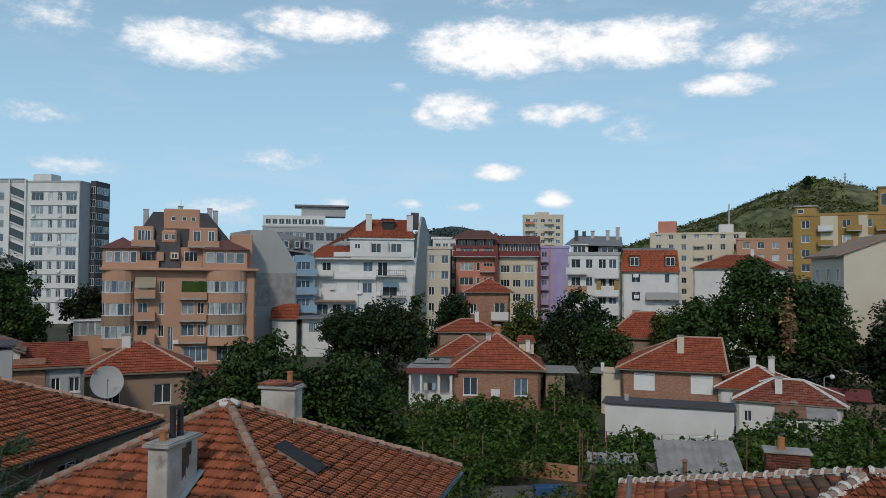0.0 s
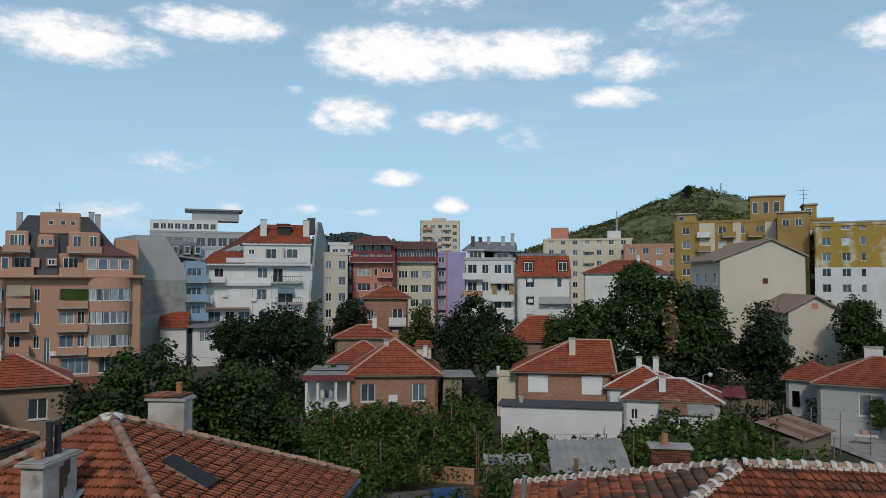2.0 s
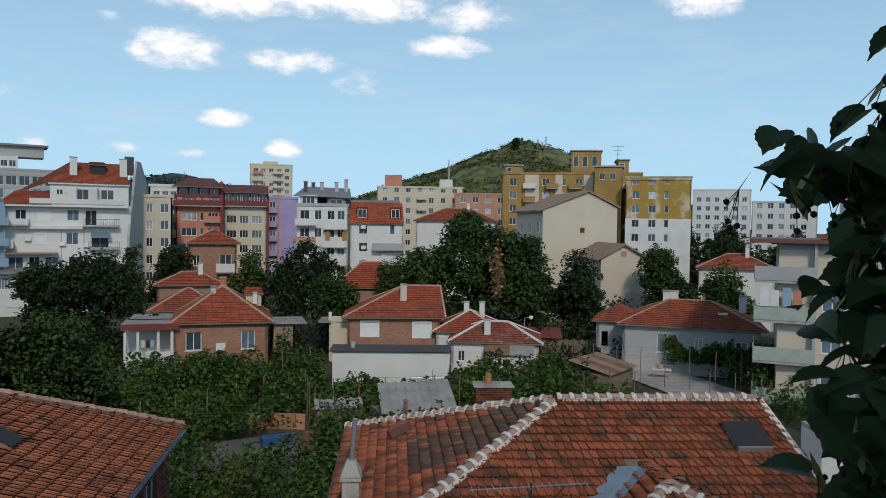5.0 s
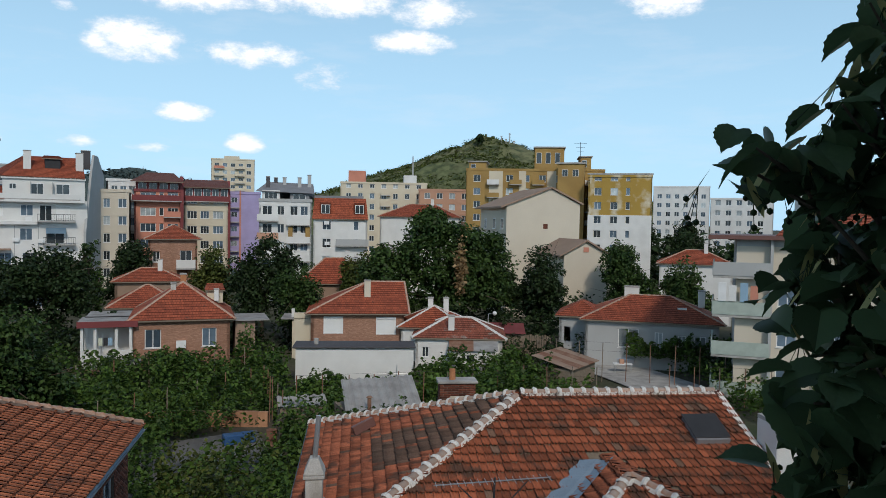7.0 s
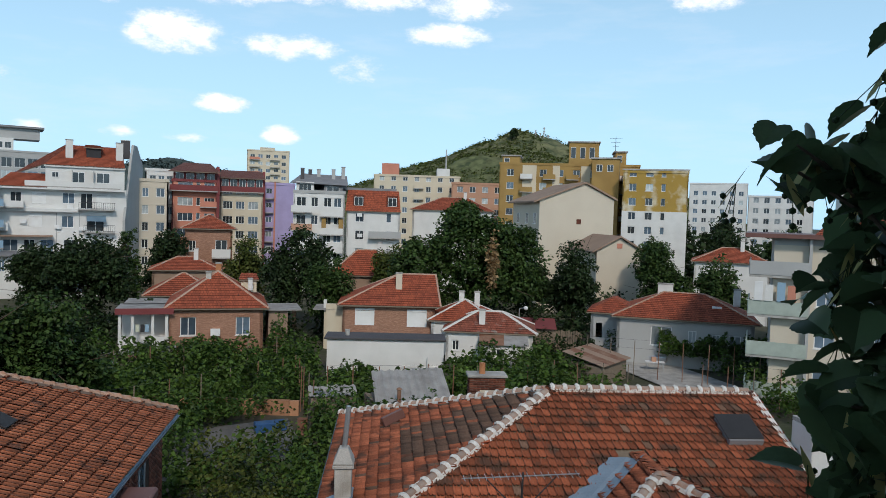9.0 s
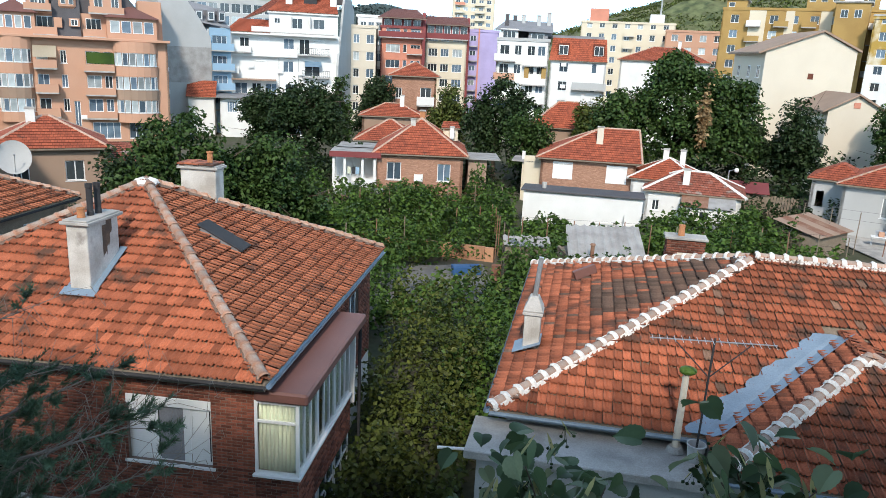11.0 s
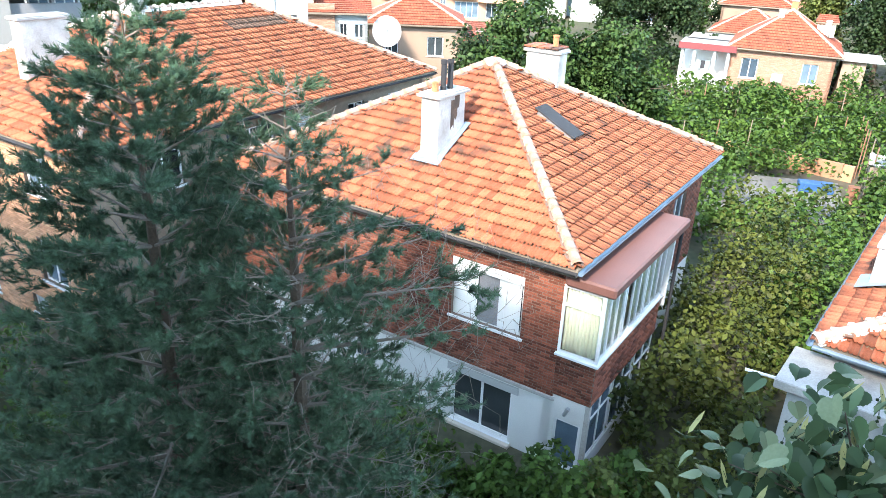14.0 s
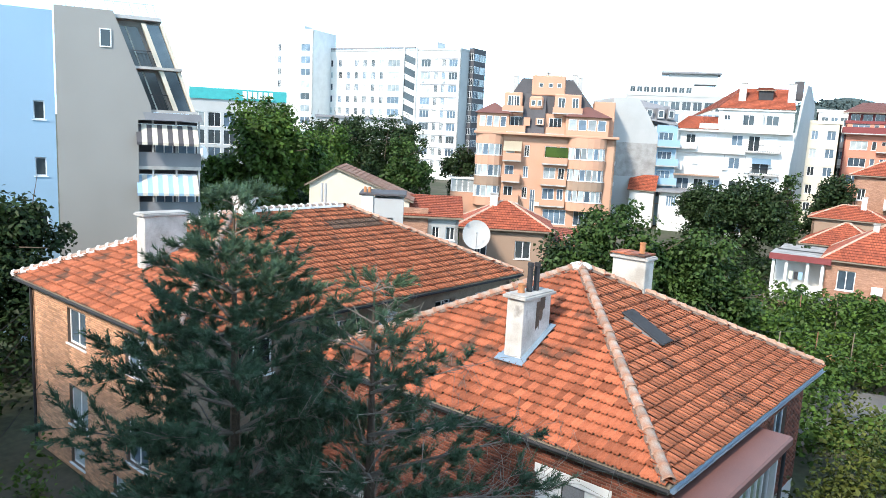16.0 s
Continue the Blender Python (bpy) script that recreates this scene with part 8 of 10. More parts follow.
    part("roof_railing", bm, FRAME, root, at=rb)
    bm = bmesh.new()
    rod(bm, (0, 0, 0), (0.12, -0.06, 0.02), 0.42, 0.38, 14)
    part("small_dish", bm, FRAME, root, at=rb @ Matrix.Translation((bw + 0.15, -0.7, 11.0)))


blue_block()


def hotel():
    floors = [(3.0 + i * 3.3, 4.9 + i * 3.3) for i in range(9)]
    cols = [(3.6, 7.4)] + [(9.4 + i * 2.9, 10.7 + i * 2.9) for i in range(6)] + [(26.6, 30.6), (37.4, 40.4), (41.6, 42.7), (43.9, 45.0), (46.0, 48.6)]
    r, w = flats("white_office_slab", (-136.0, 178.0), (-86.6, 174.9), 11, 33.6, PLASTER, "ten-storey white office slab with slanting stair windows", cols, floors, seed=17, bars=2, side=PLASTER_GREY, category="office block")
    for x0, x1 in ((0.4, 2.6), (32.4, 35.8)):
        for i in range(9):
            z = 4.6 + i * 3.3
            bm = bmesh.new()
            extruded(bm, [(x0, z), (x1, z - 1.3), (x1, z + 0.5), (x0, z + 1.8)], -0.3, -0.02)
            part("stair_window", bm, PANE, r)
            bm = bmesh.new()
            extruded(bm, [(x0, z - 0.35), (x1, z - 1.65), (x1, z - 1.35), (x0, z - 0.05)], -0.45, -0.02)
            part("stair_band", bm, PLASTER, r)
    for x in (32.0, 36.0):
        part("fin", boxes((x, x + 0.35, -0.6, -0.02, 0, 34.4)), PLASTER, r)
    for k, (lo, hi) in enumerate(floors):
        part("spandrel", boxes((37.2, 48.8, -0.1, -0.015, hi + 0.1, hi + 0.25)), ROOF_GREY, r)
        for a, b in ((37.4, 40.4), (43.9, 45.0)):
            if k % 2:
                air_unit(r, Matrix(), a + 0.3, lo - 0.7)
    part("dark_end", boxes((w + 0.02, w + 1.4, 4.4, 11, 0, 34.6)), SLATE, r, "dark end bay with ribbon windows")
    em = Matrix.Translation((w + 1.4, 0, 0)) @ pose(0, 0, 0, 0, 0, 90)
    for i in range(10):
        window(r, em, 4.8, 2.6 + i * 3.2, 7.4, 4.4 + i * 3.2, bars=2, pane=PANE_BLUE, depth=-0.05, sill=False)
        window(r, em, 7.8, 2.6 + i * 3.2, 10.6, 4.4 + i * 3.2, bars=2, pane=PANE_PALE, depth=-0.05, sill=False)
        window(r, Matrix.Translation((w + 0.02, 4.4, 0)), 0.1, 2.6 + i * 3.2, 1.3, 4.4 + i * 3.2, bars=1, pane=PANE, depth=-0.05, sill=False)
    part("roof_edge", boxes((6, w - 14, -0.2, 0.4, 34.2, 34.6)), ROOF_GREY, r)
    part("roof_house", boxes((36.5, 41, 2, 6, 33.6, 36.0)), PLASTER, r)
    r3, w3 = flats("white_office_tower", (-141.0, 167.0), (-128.6, 168.0), 12, 38.0, PLASTER, "narrow white tower beside the office slab", [(1.0, 2.0), (8.6, 11.6)], [(3.0 + i * 3.3, 4.9 + i * 3.3) for i in range(10)], seed=18, category="office block")
    part("lift_house", boxes((6.0, 9.0, 1, 5, 38.0, 39.6)), PLASTER, r3)
    r2, w2 = flats("sign_building", (-104.6, 100.4), (-92.0, 112.4), 12, 17.6, PLASTER_GREY, "glass-fronted building with a teal sign band", spread(6, 17, 2.2, 0.2, 0.2), [(2 + i * 3.2, 4.6 + i * 3.2) for i in range(4)], seed=20, category="commercial building")
    sign = material("teal_sign", (0.05, 0.36, 0.36), 0.5, grain=0.04, bump=0.03)
    part("sign_band", boxes((0, w2, -0.3, -0.1, 16.6, 18.6)), sign, r2, "teal sign band")
    bm = bmesh.new()
    for i in range(6):
        box(bm, 9.4 + i * 0.95, 10.1 + i * 0.95, -0.36, -0.3, 17.0, 18.3)
    part("sign_bars", bm, FRAME, r2)
    at, w3 = front_between((-75.3, 99.7), (-63.7, 107.5), GROUND)
    p = thing("pale_hall", at, "long pale blind-walled hall behind the trees", "hall")
    part("wall", boxes((0, w3, 0, 10, 0, 14.2)), PLASTER_GREY, p)
    part("roof_edge", boxes((-0.3, w3 + 0.3, -0.3, 10, 14.2, 14.6)), ROOF_GREY, p)
    r4, w4 = flats("glass_roof_building", (-52.6, 213.6), (-26.0, 218.5), 14, 25.6, PLASTER_GREY, "far grey glass building with white upper band", spread(9, 27, 2.4, 0.2, 0.2), [(2 + i * 3.3, 4.4 + i * 3.3) for i in range(7)], seed=21, category="office block")
    part("upper_band", boxes((0, 18, 0.5, 10, 25.6, 29.2)), PLASTER, r4)
    for i in range(9):
        window(r4, Matrix.Translation((0, 0.5, 0)), 0.8 + i * 1.9, 26.6, 2.3 + i * 1.9, 28.2, depth=-0.05, sill=False)
    part("top", boxes((11, 24, 2, 9, 29.2, 32.0)), PLASTER_GREY, r4)
    part("top_roof", boxes((9, 25, 1, 10, 32.0, 32.5)), ROOF_GREY, r4)
    flats("low_infill_block", (-78.0, 185), (-60.0, 190), 12, 19.0, PLASTER_GREY, "distant plain grey apartment block", spread(6, 18, 1.5), storeys(6, 1.0), seed=22)


hotel()


def rooftop_houses():
    # brick house, and red roofs between the trees
    at, w = front_between((3.0, 95.2), (8.6, 94.8), GROUND)
    r = thing("tall_brick_house", at, "narrow three-storey brick house with red hip roof", "house")
    wins = [(0.5, 7.6, 1.3, 8.9), (3.6, 7.2, 5.0, 9.0), (2.0, 4.6, 3.0, 6.0)]
    closed_walls(r, Matrix(), w, 6, 10.4, wins, FAR_BRICK)
    simple_windows(r, Matrix(), wins, PANE)
    balcony(r, Matrix(), 3.2, 5.4, 6.9, PLASTER, out=0.8)
    f, a, b = hip_faces(w, 6, 10.4, 1.7, over=0.5)
    coursed_roof("roof", r, f, FAR_TILE)
    for c, e in (((-0.5, -0.5, 10.4), a), ((w + 0.5, -0.5, 10.4), b)):
        ridge_line(r, c, e, RIDGE)
    for name, L, R, E, rise, dep, lab in (("low_red_roof", (19.2, 86.0), (27.6, 83.6), 5.5, 2.9, 6.0, "long low house with dull red gable roof"), ("low_red_roof", (-0.6, 85.2), (6.2, 84.8), 6.1, 1.3, 5.0, "small house with shallow red roof"), ("far_red_roof", (40.0, 118.0), (52.0, 112.0), 13.8, 2.2, 9.0, "house with broad red roof"), ("far_red_roof", (66.0, 78.5), (73.0, 72.5), 8.0, 1.8, 7.0, "small house with red roof among trees"), ("far_red_roof", (82.0, 72.0), (90.0, 62.0), 12.6, 3.0, 10.0, "house with wide red roof")):
        at, w = front_between(L, R, GROUND)
        h = thing(name, at, lab, "house")
        closed_walls(h, Matrix(), w, dep, E, [], PLASTER if "far" in name else TAUPE)
        f, a, b = hip_faces(w, dep, E, rise, over=0.4)
        coursed_roof("roof", h, f, FAR_TILE)
        ridge_line(h, a, b, RIDGE)
        for c, e in (((-0.4, -0.4, E), a), ((w + 0.4, -0.4, E), b)):
            ridge_line(h, c, e, RIDGE)
        chimney("chimney", at @ Matrix.Translation((w * 0.62, dep * 0.35, 0)), 0.5, 0.5, E + rise * 0.4, E + rise + 1.0, PLASTER, "pale plastered chimney on a red roof", cap=0.05)


rooftop_houses()


# ---- the hills ----
def lumps(x, y, seed):
    return noise.noise(Vector((x * 0.012 + seed, y * 0.012, 0))) * 0.10 + noise.noise(Vector((x * 0.04 + seed, y * 0.04, 3))) * 0.035 + noise.noise(Vector((x * 0.12, y * 0.12, seed))) * 0.018


def hill(name, cx, cy, rx, ry, h, mat, label, sharp=1.3, seed=0, n=70):
    bm = bmesh.new()
    grid = []
    for i in range(n + 1):
        row = []
        for j in range(n + 1):
            u, v = 2 * i / n - 1, 2 * j / n - 1
            d = math.hypot(u, v)
            base = max(0.0, 1 - d) ** sharp
            x, y = cx + u * rx, cy + v * ry
            lump = lumps(x, y, seed)
            row.append(bm.verts.new((x, y, GROUND - 3 + h * (base + lump * min(1, base * 4)))))
        grid.append(row)
    for i in range(n):
        for j in range(n):
            f = bm.faces.new((grid[i][j], grid[i + 1][j], grid[i + 1][j + 1], grid[i][j + 1]))
            f.smooth = True
    return solid(name, bm, mat, None, label, "hill", kind="structure")


hill("hill_east", 398, 800, 310, 300, 122, HILL_GREEN, "dry scrub-covered hill with rocky top", sharp=1.08)
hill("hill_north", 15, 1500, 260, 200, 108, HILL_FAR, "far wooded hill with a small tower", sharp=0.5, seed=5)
bm = bmesh.new()
rod(bm, (0, 0, 0), (0, 0, 16), 2.2, 1.2, 8)
rod(bm, (0, 0, 16), (0, 0, 20), 0.6, 0.3, 6)
solid("monument_tower", bm, PLASTER_GREY, pose(38, 1490, 88), "slim stone tower on the far hill", "tower")
ms = thing("radio_masts", pose(413, 776, 96), "group of slim radio masts on the hill", "radio mast")
for i, (x, h) in enumerate(((0, 20), (6, 17), (11, 24), (17, 15))):
    bm = bmesh.new()
    rod(bm, (x, 0, 0), (x, 0, h), 0.8, 0.6, 5)
    for z in (h * 0.8, h * 0.95):
        rod(bm, (x - 1.4, 0, z), (x + 1.4, 0, z), 0.5, 0.5, 5)
    part("mast", bm, PLASTER_GREY, ms)

# ---- trees, vines and shrubs ----
def leaf_quads(points, size, rng, up=0.35, out=None, fold=0.25, stretch=1.5):
    """Small folded leaves at the points, turned at random but mostly facing up and outwards."""
    n = len(points)
    nrm = rng.normal(0, 1, (n, 3))
    nrm[:, 2] = np.abs(nrm[:, 2]) * 0.8 + up
    if out is not None:
        nrm += out * 1.0
    nrm /= np.linalg.norm(nrm, axis=1)[:, None]
    ax = rng.normal(0, 1, (n, 3))
    ax -= (ax * nrm).sum(1)[:, None] * nrm
    ax /= np.linalg.norm(ax, axis=1)[:, None]
    ay = np.cross(nrm, ax)
    s = size * rng.uniform(0.65, 1.3, (n, 1))
    a = points - ax * s * stretch * 0.5
    b = points + ay * s * 0.5 + nrm * s * fold
    c = points + ax * s * stretch * 0.5
    d = points - ay * s * 0.5 + nrm * s * fold
    verts = np.stack([a, b, c, d], 1).reshape(-1, 3)
    i = np.arange(n)[:, None] * 4
    return verts, i + np.array([[0, 1, 2, 3]])


def crown_points(rng, lobes, per_lobe, clump=0.9, clumps=40):
    """Points on many small clumps that sit on a few large lobes (centre, radii)."""
    pts, outs = [], []
    for (cx, cy, cz), (rx, ry, rz) in lobes:
        d = rng.normal(0, 1, (clumps, 3))
        d /= np.linalg.norm(d, axis=1)[:, None]
        d[:, 2] = np.where(d[:, 2] < -0.75, -d[:, 2], d[:, 2])
        rad = rng.uniform(0.25, 1.0, (clumps, 1)) ** 0.7
        own = clump * (0.45 + 0.25 * rx)
        cen = np.array([cx, cy, cz]) + d * rad * np.array([rx, ry, rz])
        which = rng.integers(0, clumps, per_lobe)
        e = rng.normal(0, 1, (per_lobe, 3))
        e /= np.linalg.norm(e, axis=1)[:, None]
        e[:, 2] = np.where(e[:, 2] < -0.6, -e[:, 2], e[:, 2])
        r = own * rng.uniform(0.3, 1.05, (per_lobe, 1)) * rng.uniform(0.7, 1.3, clumps)[which][:, None]
        pts.append(cen[which] + e * r * np.array([1.0, 1.0, 0.9]))
        outs.append(e)
    return np.concatenate(pts), np.concatenate(outs)


def tree(x, y, top, width, mat, label, seed, leaves=5000, size=0.26, lobes=None, trunk=0.22, z=GROUND, name="tree", bare=0.14, clump=0.9, withered=0):
    rng = np.random.default_rng(seed)
    leaves, size = int(leaves * 1.5), size * 0.8
    root = thing(name, pose(x, y, z), label, "tree")
    h = top - z
    if lobes is None:
        lobes = [((0, 0, h * 0.62), (width * 0.36, width * 0.36, h * 0.31)), ((0, 0, h * 0.34), (width * 0.38, width * 0.38, h * 0.2))]
        for k in range(4):
            t = k * math.tau / 4 + rng.uniform(0, 1.2)
            q = rng.uniform(0.2, 0.32) * width
            lobes.append(((q * math.cos(t), q * math.sin(t), h * rng.uniform(0.34, 0.7)), (width * 0.24, width * 0.24, h * rng.uniform(0.15, 0.22))))
    p, o = crown_points(rng, lobes, leaves // len(lobes), clump=clump)
    keep = p[:, 2] > h * bare * 0.6
    v, f = leaf_quads(p[keep], size, rng, out=o[keep])
    part("crown", arrays_mesh("crown", v, f, mat), None, root)
    if withered:
        c = np.array(lobes[0][0]) + np.array([0.3, -lobes[0][1][1] * 1.22, -1.6])
        q = c + rng.normal(0, 1, (withered, 3)) * np.array([0.28, 0.2, 1.25])
        v, f = leaf_quads(q, size * 1.2, rng)
        tagged(part("withered_branch", arrays_mesh("withered_branch", v, f, LEAF_BROWN), None, root, "brown withered leaves"), kind="stuff")
    bm = bmesh.new()
    lean = Vector((rng.normal(0, 0.2), rng.normal(0, 0.2), 0))
    fork = Vector((0, 0, h * 0.34)) + lean
    pipe(bm, [Vector((0, 0, -0.2)), Vector((0, 0, h * 0.15)) + lean * 0.4, fork], [trunk * 1.25, trunk, trunk * 0.85], 8)
    for (cx, cy, cz), r in lobes:
        tip = Vector((cx, cy, cz + r[2] * 0.4))
        mid = fork.lerp(tip, 0.5) + Vector((rng.normal(0, 0.2), rng.normal(0, 0.2), 0.15))
        pipe(bm, [fork, mid, tip], [trunk * 0.6, trunk * 0.36, trunk * 0.1], 6)
        for k in range(4):
            e = Vector((rng.normal(0, r[0] * 0.6), rng.normal(0, r[1] * 0.6), rng.normal(0, r[2] * 0.5)))
            pipe(bm, [mid.lerp(tip, 0.3 + 0.15 * k), tip + e], [trunk * 0.2, trunk * 0.05], 5)
    part("trunk", bm, BARK, root)
    return root


def patch(name, outline, z0, z1, density, size, mat, label, seed, scale=0.35, category="vines", closed=False):
    """A spread of leaves over an outline, heaped by a slow noise; uncountable."""
    rng = np.random.default_rng(seed)
    xs, ys = [p[0] for p in outline], [p[1] for p in outline]
    area = (max(xs) - min(xs)) * (max(ys) - min(ys))
    n = int(area * density)
    p = np.stack([rng.uniform(min(xs), max(xs), n), rng.uniform(min(ys), max(ys), n)], 1)
    ok = np.ones(n, bool)
    k = len(outline)
    for i in range(k):
        (a, b), (c, d) = outline[i], outline[(i + 1) % k]
        ok &= ((c - a) * (p[:, 1] - b) - (d - b) * (p[:, 0] - a)) > -0.25 * rng.random(n) * math.hypot(c - a, d - b)
    p = p[ok]
    h = np.array([noise.noise(Vector((a * scale, b * scale, seed))) + 0.5 * noise.noise(Vector((a * scale * 2.7, b * scale * 2.7, seed + 9))) for a, b in p])
    lim = np.array([noise.noise(Vector((a * 0.9, b * 0.9, seed + 4))) for a, b in p])
    gap = np.array([noise.noise(Vector((a * 0.28, b * 0.28, seed + 14))) for a, b in p])
    bend = np.array([noise.noise(Vector((a * 0.75 + 3, b * 0.75, seed + 21))) for a, b in p])
    crease = np.exp(-(bend / 0.09) ** 2)
    keep = np.ones(len(p), bool) if closed else (lim > -0.4) & (gap > -0.36) & (crease < 0.35 + 0.75 * rng.random(len(p)))
    p, h, crease = p[keep], h[keep], crease[keep]
    top = z0 + (z1 - z0) * np.clip(0.6 + 0.95 * h - 0.6 * crease, 0.06, 1.25)
    depth = rng.random(len(p)) ** 2.2
    z = top - depth * (top - z0 + 0.15)
    v, f = leaf_quads(np.column_stack([p, z]), size, rng, up=0.7)
    me = arrays_mesh(name, v, f, mat)
    return tagged(new(name, me), label, category, kind="stuff")


# crowns in the gardens and between the blocks
tree(-10.6, 43.0, 9.7, 8.0, LEAF, "broad dark-leaved walnut tree behind the brick house", 11, leaves=15000, size=0.24, clump=0.8)
tree(-6.0, 45.6, 8.3, 6.6, LEAF, "walnut tree with a rounded dense crown", 12, leaves=10000, size=0.24, clump=0.8)
tree(-14.2, 46.0, 6.8, 5.6, LEAF_DARK, "low dark tree beside the red-roofed house", 13, leaves=6000, size=0.24)
tree(-6.2, 80.0, 10.3, 9.0, LEAF_DARK, "dark spreading tree before the white block", 14, leaves=9000, size=0.3)
tree(-11.5, 86.0, 8.6, 6.5, LEAF_DARK, "dark garden tree before the white annex", 49, leaves=7000, size=0.3)
tree(-2.8, 84.0, 11.8, 2.6, LEAF, "slim young tree with an open crown", 15, leaves=1400, size=0.28, clump=0.6)
tree(1.4, 93.0, 10.6, 6.0, LEAF_DARK, "dense dark evergreen crown between houses", 16, leaves=6000, size=0.3)
tree(9.4, 88.0, 9.9, 6.4, LEAF_OLIVE, "olive-green fruit tree between houses", 17, leaves=6000, size=0.28)
tree(14.0, 80.5, 11.3, 7.4, LEAF_DARK, "tall dark tree behind the roofs", 18, leaves=8000, size=0.3)
tree(16.6, 74.2, 8.2, 5.6, LEAF, "light green small garden tree", 19, leaves=5000, size=0.26)
tree(22.0, 92.0, 7.6, 5.0, LEAF, "small garden tree among roofs", 20, leaves=3500, size=0.28)
tree(31.5, 73.0, 14.2, 12.0, LEAF, "huge chestnut tree with a patch of withered leaves", 21, leaves=26000, size=0.34, withered=420, trunk=0.45, clump=1.1,
     lobes=[((0, 0, 10.0), (4.2, 4.0, 3.6)), ((-4.6, 1.0, 7.4), (3.4, 3.2, 2.8)), ((4.4, -0.6, 8.8), (3.4, 3.2, 3.6)), ((0.5, -2.2, 6.0), (4.6, 2.6, 2.8)), ((5.0, 0.0, 5.6), (3.2, 2.8, 2.4)), ((-5.6, 0, 4.4), (2.6, 2.4, 2.0)), ((-1.0, 0, 12.4), (1.6, 1.6, 1.6))])
tree(25.5, 80.0, 9.6, 6.0, LEAF_OLIVE, "olive-toned tree beside the chestnut", 22, leaves=5000, size=0.3)
tree(44.2, 72.5, 10.5, 6.6, LEAF_DARK, "dark round-crowned tree by the gable house", 23, leaves=8000, size=0.3)
tree(40.5, 76.0, 8.6, 5.0, LEAF_DARK, "dark lower tree by the gable house", 24, leaves=4000, size=0.3)
tree(53.6, 69.4, 11.4, 7.2, LEAF, "leafy tree behind the grey house", 25, leaves=8000, size=0.3)
tree(59.5, 66.0, 9.4, 6.4, LEAF, "rounded tree behind the grey house", 26, leaves=6000, size=0.3)
tree(66.0, 60.0, 9.0, 6.0, LEAF_OLIVE, "garden tree near the balcony block", 27, leaves=4000, size=0.3)
tree(-38.6, 44.2, 15.2, 9.6, LEAF_VINE, "tall lush linden tree beside the blue block", 28, leaves=20000, size=0.3, trunk=0.35)
tree(-41.0, 49.0, 10.0, 7.0, LEAF_DARK, "lower dark tree beside the linden", 29, leaves=6000, size=0.3)
tree(-52.0, 66.0, 12.6, 7.0, LEAF_VINE, "dark street tree beyond the gardens", 30, leaves=6000, size=0.34)
tree(-57.0, 78.0, 13.5, 9.0, LEAF_VINE, "tall dark street tree", 31, leaves=6000, size=0.36)
tree(-50.5, 87.0, 13.0, 7.6, LEAF, "street tree beside the lawn", 32, leaves=6000, size=0.36)
tree(-55.5, 90.0, 16.0, 11.0, LEAF_DARK, "large dark street tree by parked cars", 33, leaves=7000, size=0.36)
tree(-63.0, 92.0, 15.5, 11.0, LEAF_DARK, "dark street tree before the hall", 34, leaves=6000, size=0.38)
tree(-49.0, 101.0, 11.0, 6.0, LEAF_DARK, "small dark tree beside the orange block", 35, leaves=4000, size=0.36)
tree(-74.0, 96.0, 14.5, 9.0, LEAF_DARK, "dark street tree in a row", 36, leaves=6000, size=0.38)
tree(-34.6, 21.4, 9.2, 7.0, LEAF_DARK, "dark garden tree beside the blue block", 37, leaves=12000, size=0.24)
tree(-37.0, 19.0, 7.0, 6.0, LEAF_DARK, "low dark garden tree", 38, leaves=8000, size=0.22)
tree(112.0, 140.0, 17.0, 10.0, LEAF_DARK, "distant dark park tree", 39, leaves=5000, size=0.45)
tree(126.0, 140.0, 15.5, 11.0, LEAF_DARK, "distant round-crowned park tree", 40, leaves=5000, size=0.45)
tree(98.0, 108.0, 12.6, 8.0, LEAF_DARK, "dark tree before the ochre block", 41, leaves=4500, size=0.4)
tree(104.0, 98.0, 13.0, 9.0, LEAF, "leafy tree before the far blocks", 42, leaves=5000, size=0.4)
tree(60.0, 90.5, 11.5, 3.4, LEAF_DARK, "slim dark tree beside the gable wall", 43, leaves=2500, size=0.32)
tree(50.0, 130.0, 16.2, 8.0, LEAF_DARK, "dark tree before the cream block", 44, leaves=4500, size=0.42)
tree(-30.0, 57.5, 6.0, 5.0, LEAF, "garden tree behind the sheds", 45, leaves=4000, size=0.26)
tree(57.0, 42.5, 6.5, 5.0, LEAF_DARK, "small tree before the balcony block", 46, leaves=4000, size=0.24)
tree(-14.6, 50.6, 5.2, 1.8, LEAF_DARK, "slim dark cypress by the lean-to", 47, leaves=1500, size=0.16, clump=0.4)

# vines and shrubs in the gardens
patch("vine_pergola", [(41.4, 53.2), (49.2, 46.6), (50.2, 47.8), (42.6, 54.8)], 1.0, 3.1, 260, 0.2, LEAF_VINE, "bright vine pergola before the grey house", 84, scale=0.6)
VINES = "leafy grape vines trained over the garden"
patch("vine_field", [(-8, 46), (-0.4, 43.0), (8.4, 47.4), (12, 56), (9, 64.5), (-7, 64)], -0.2, 2.7, 110, 0.22, LEAF_VINE, VINES, 51, scale=0.3)
patch("vine_field", [(-2, 33.0), (4.5, 31), (6.6, 37.6), (2.4, 36.4), (0.4, 39.6)], -0.2, 2.2, 120, 0.2, LEAF_VINE, "vines beside the concrete path", 52)
patch("vine_field", [(8.8, 46.0), (21.5, 44.8), (21.6, 51.6), (12.0, 54.6)], -0.2, 1.5, 120, 0.21, LEAF_VINE, "vines before the white garage", 53, scale=0.4)
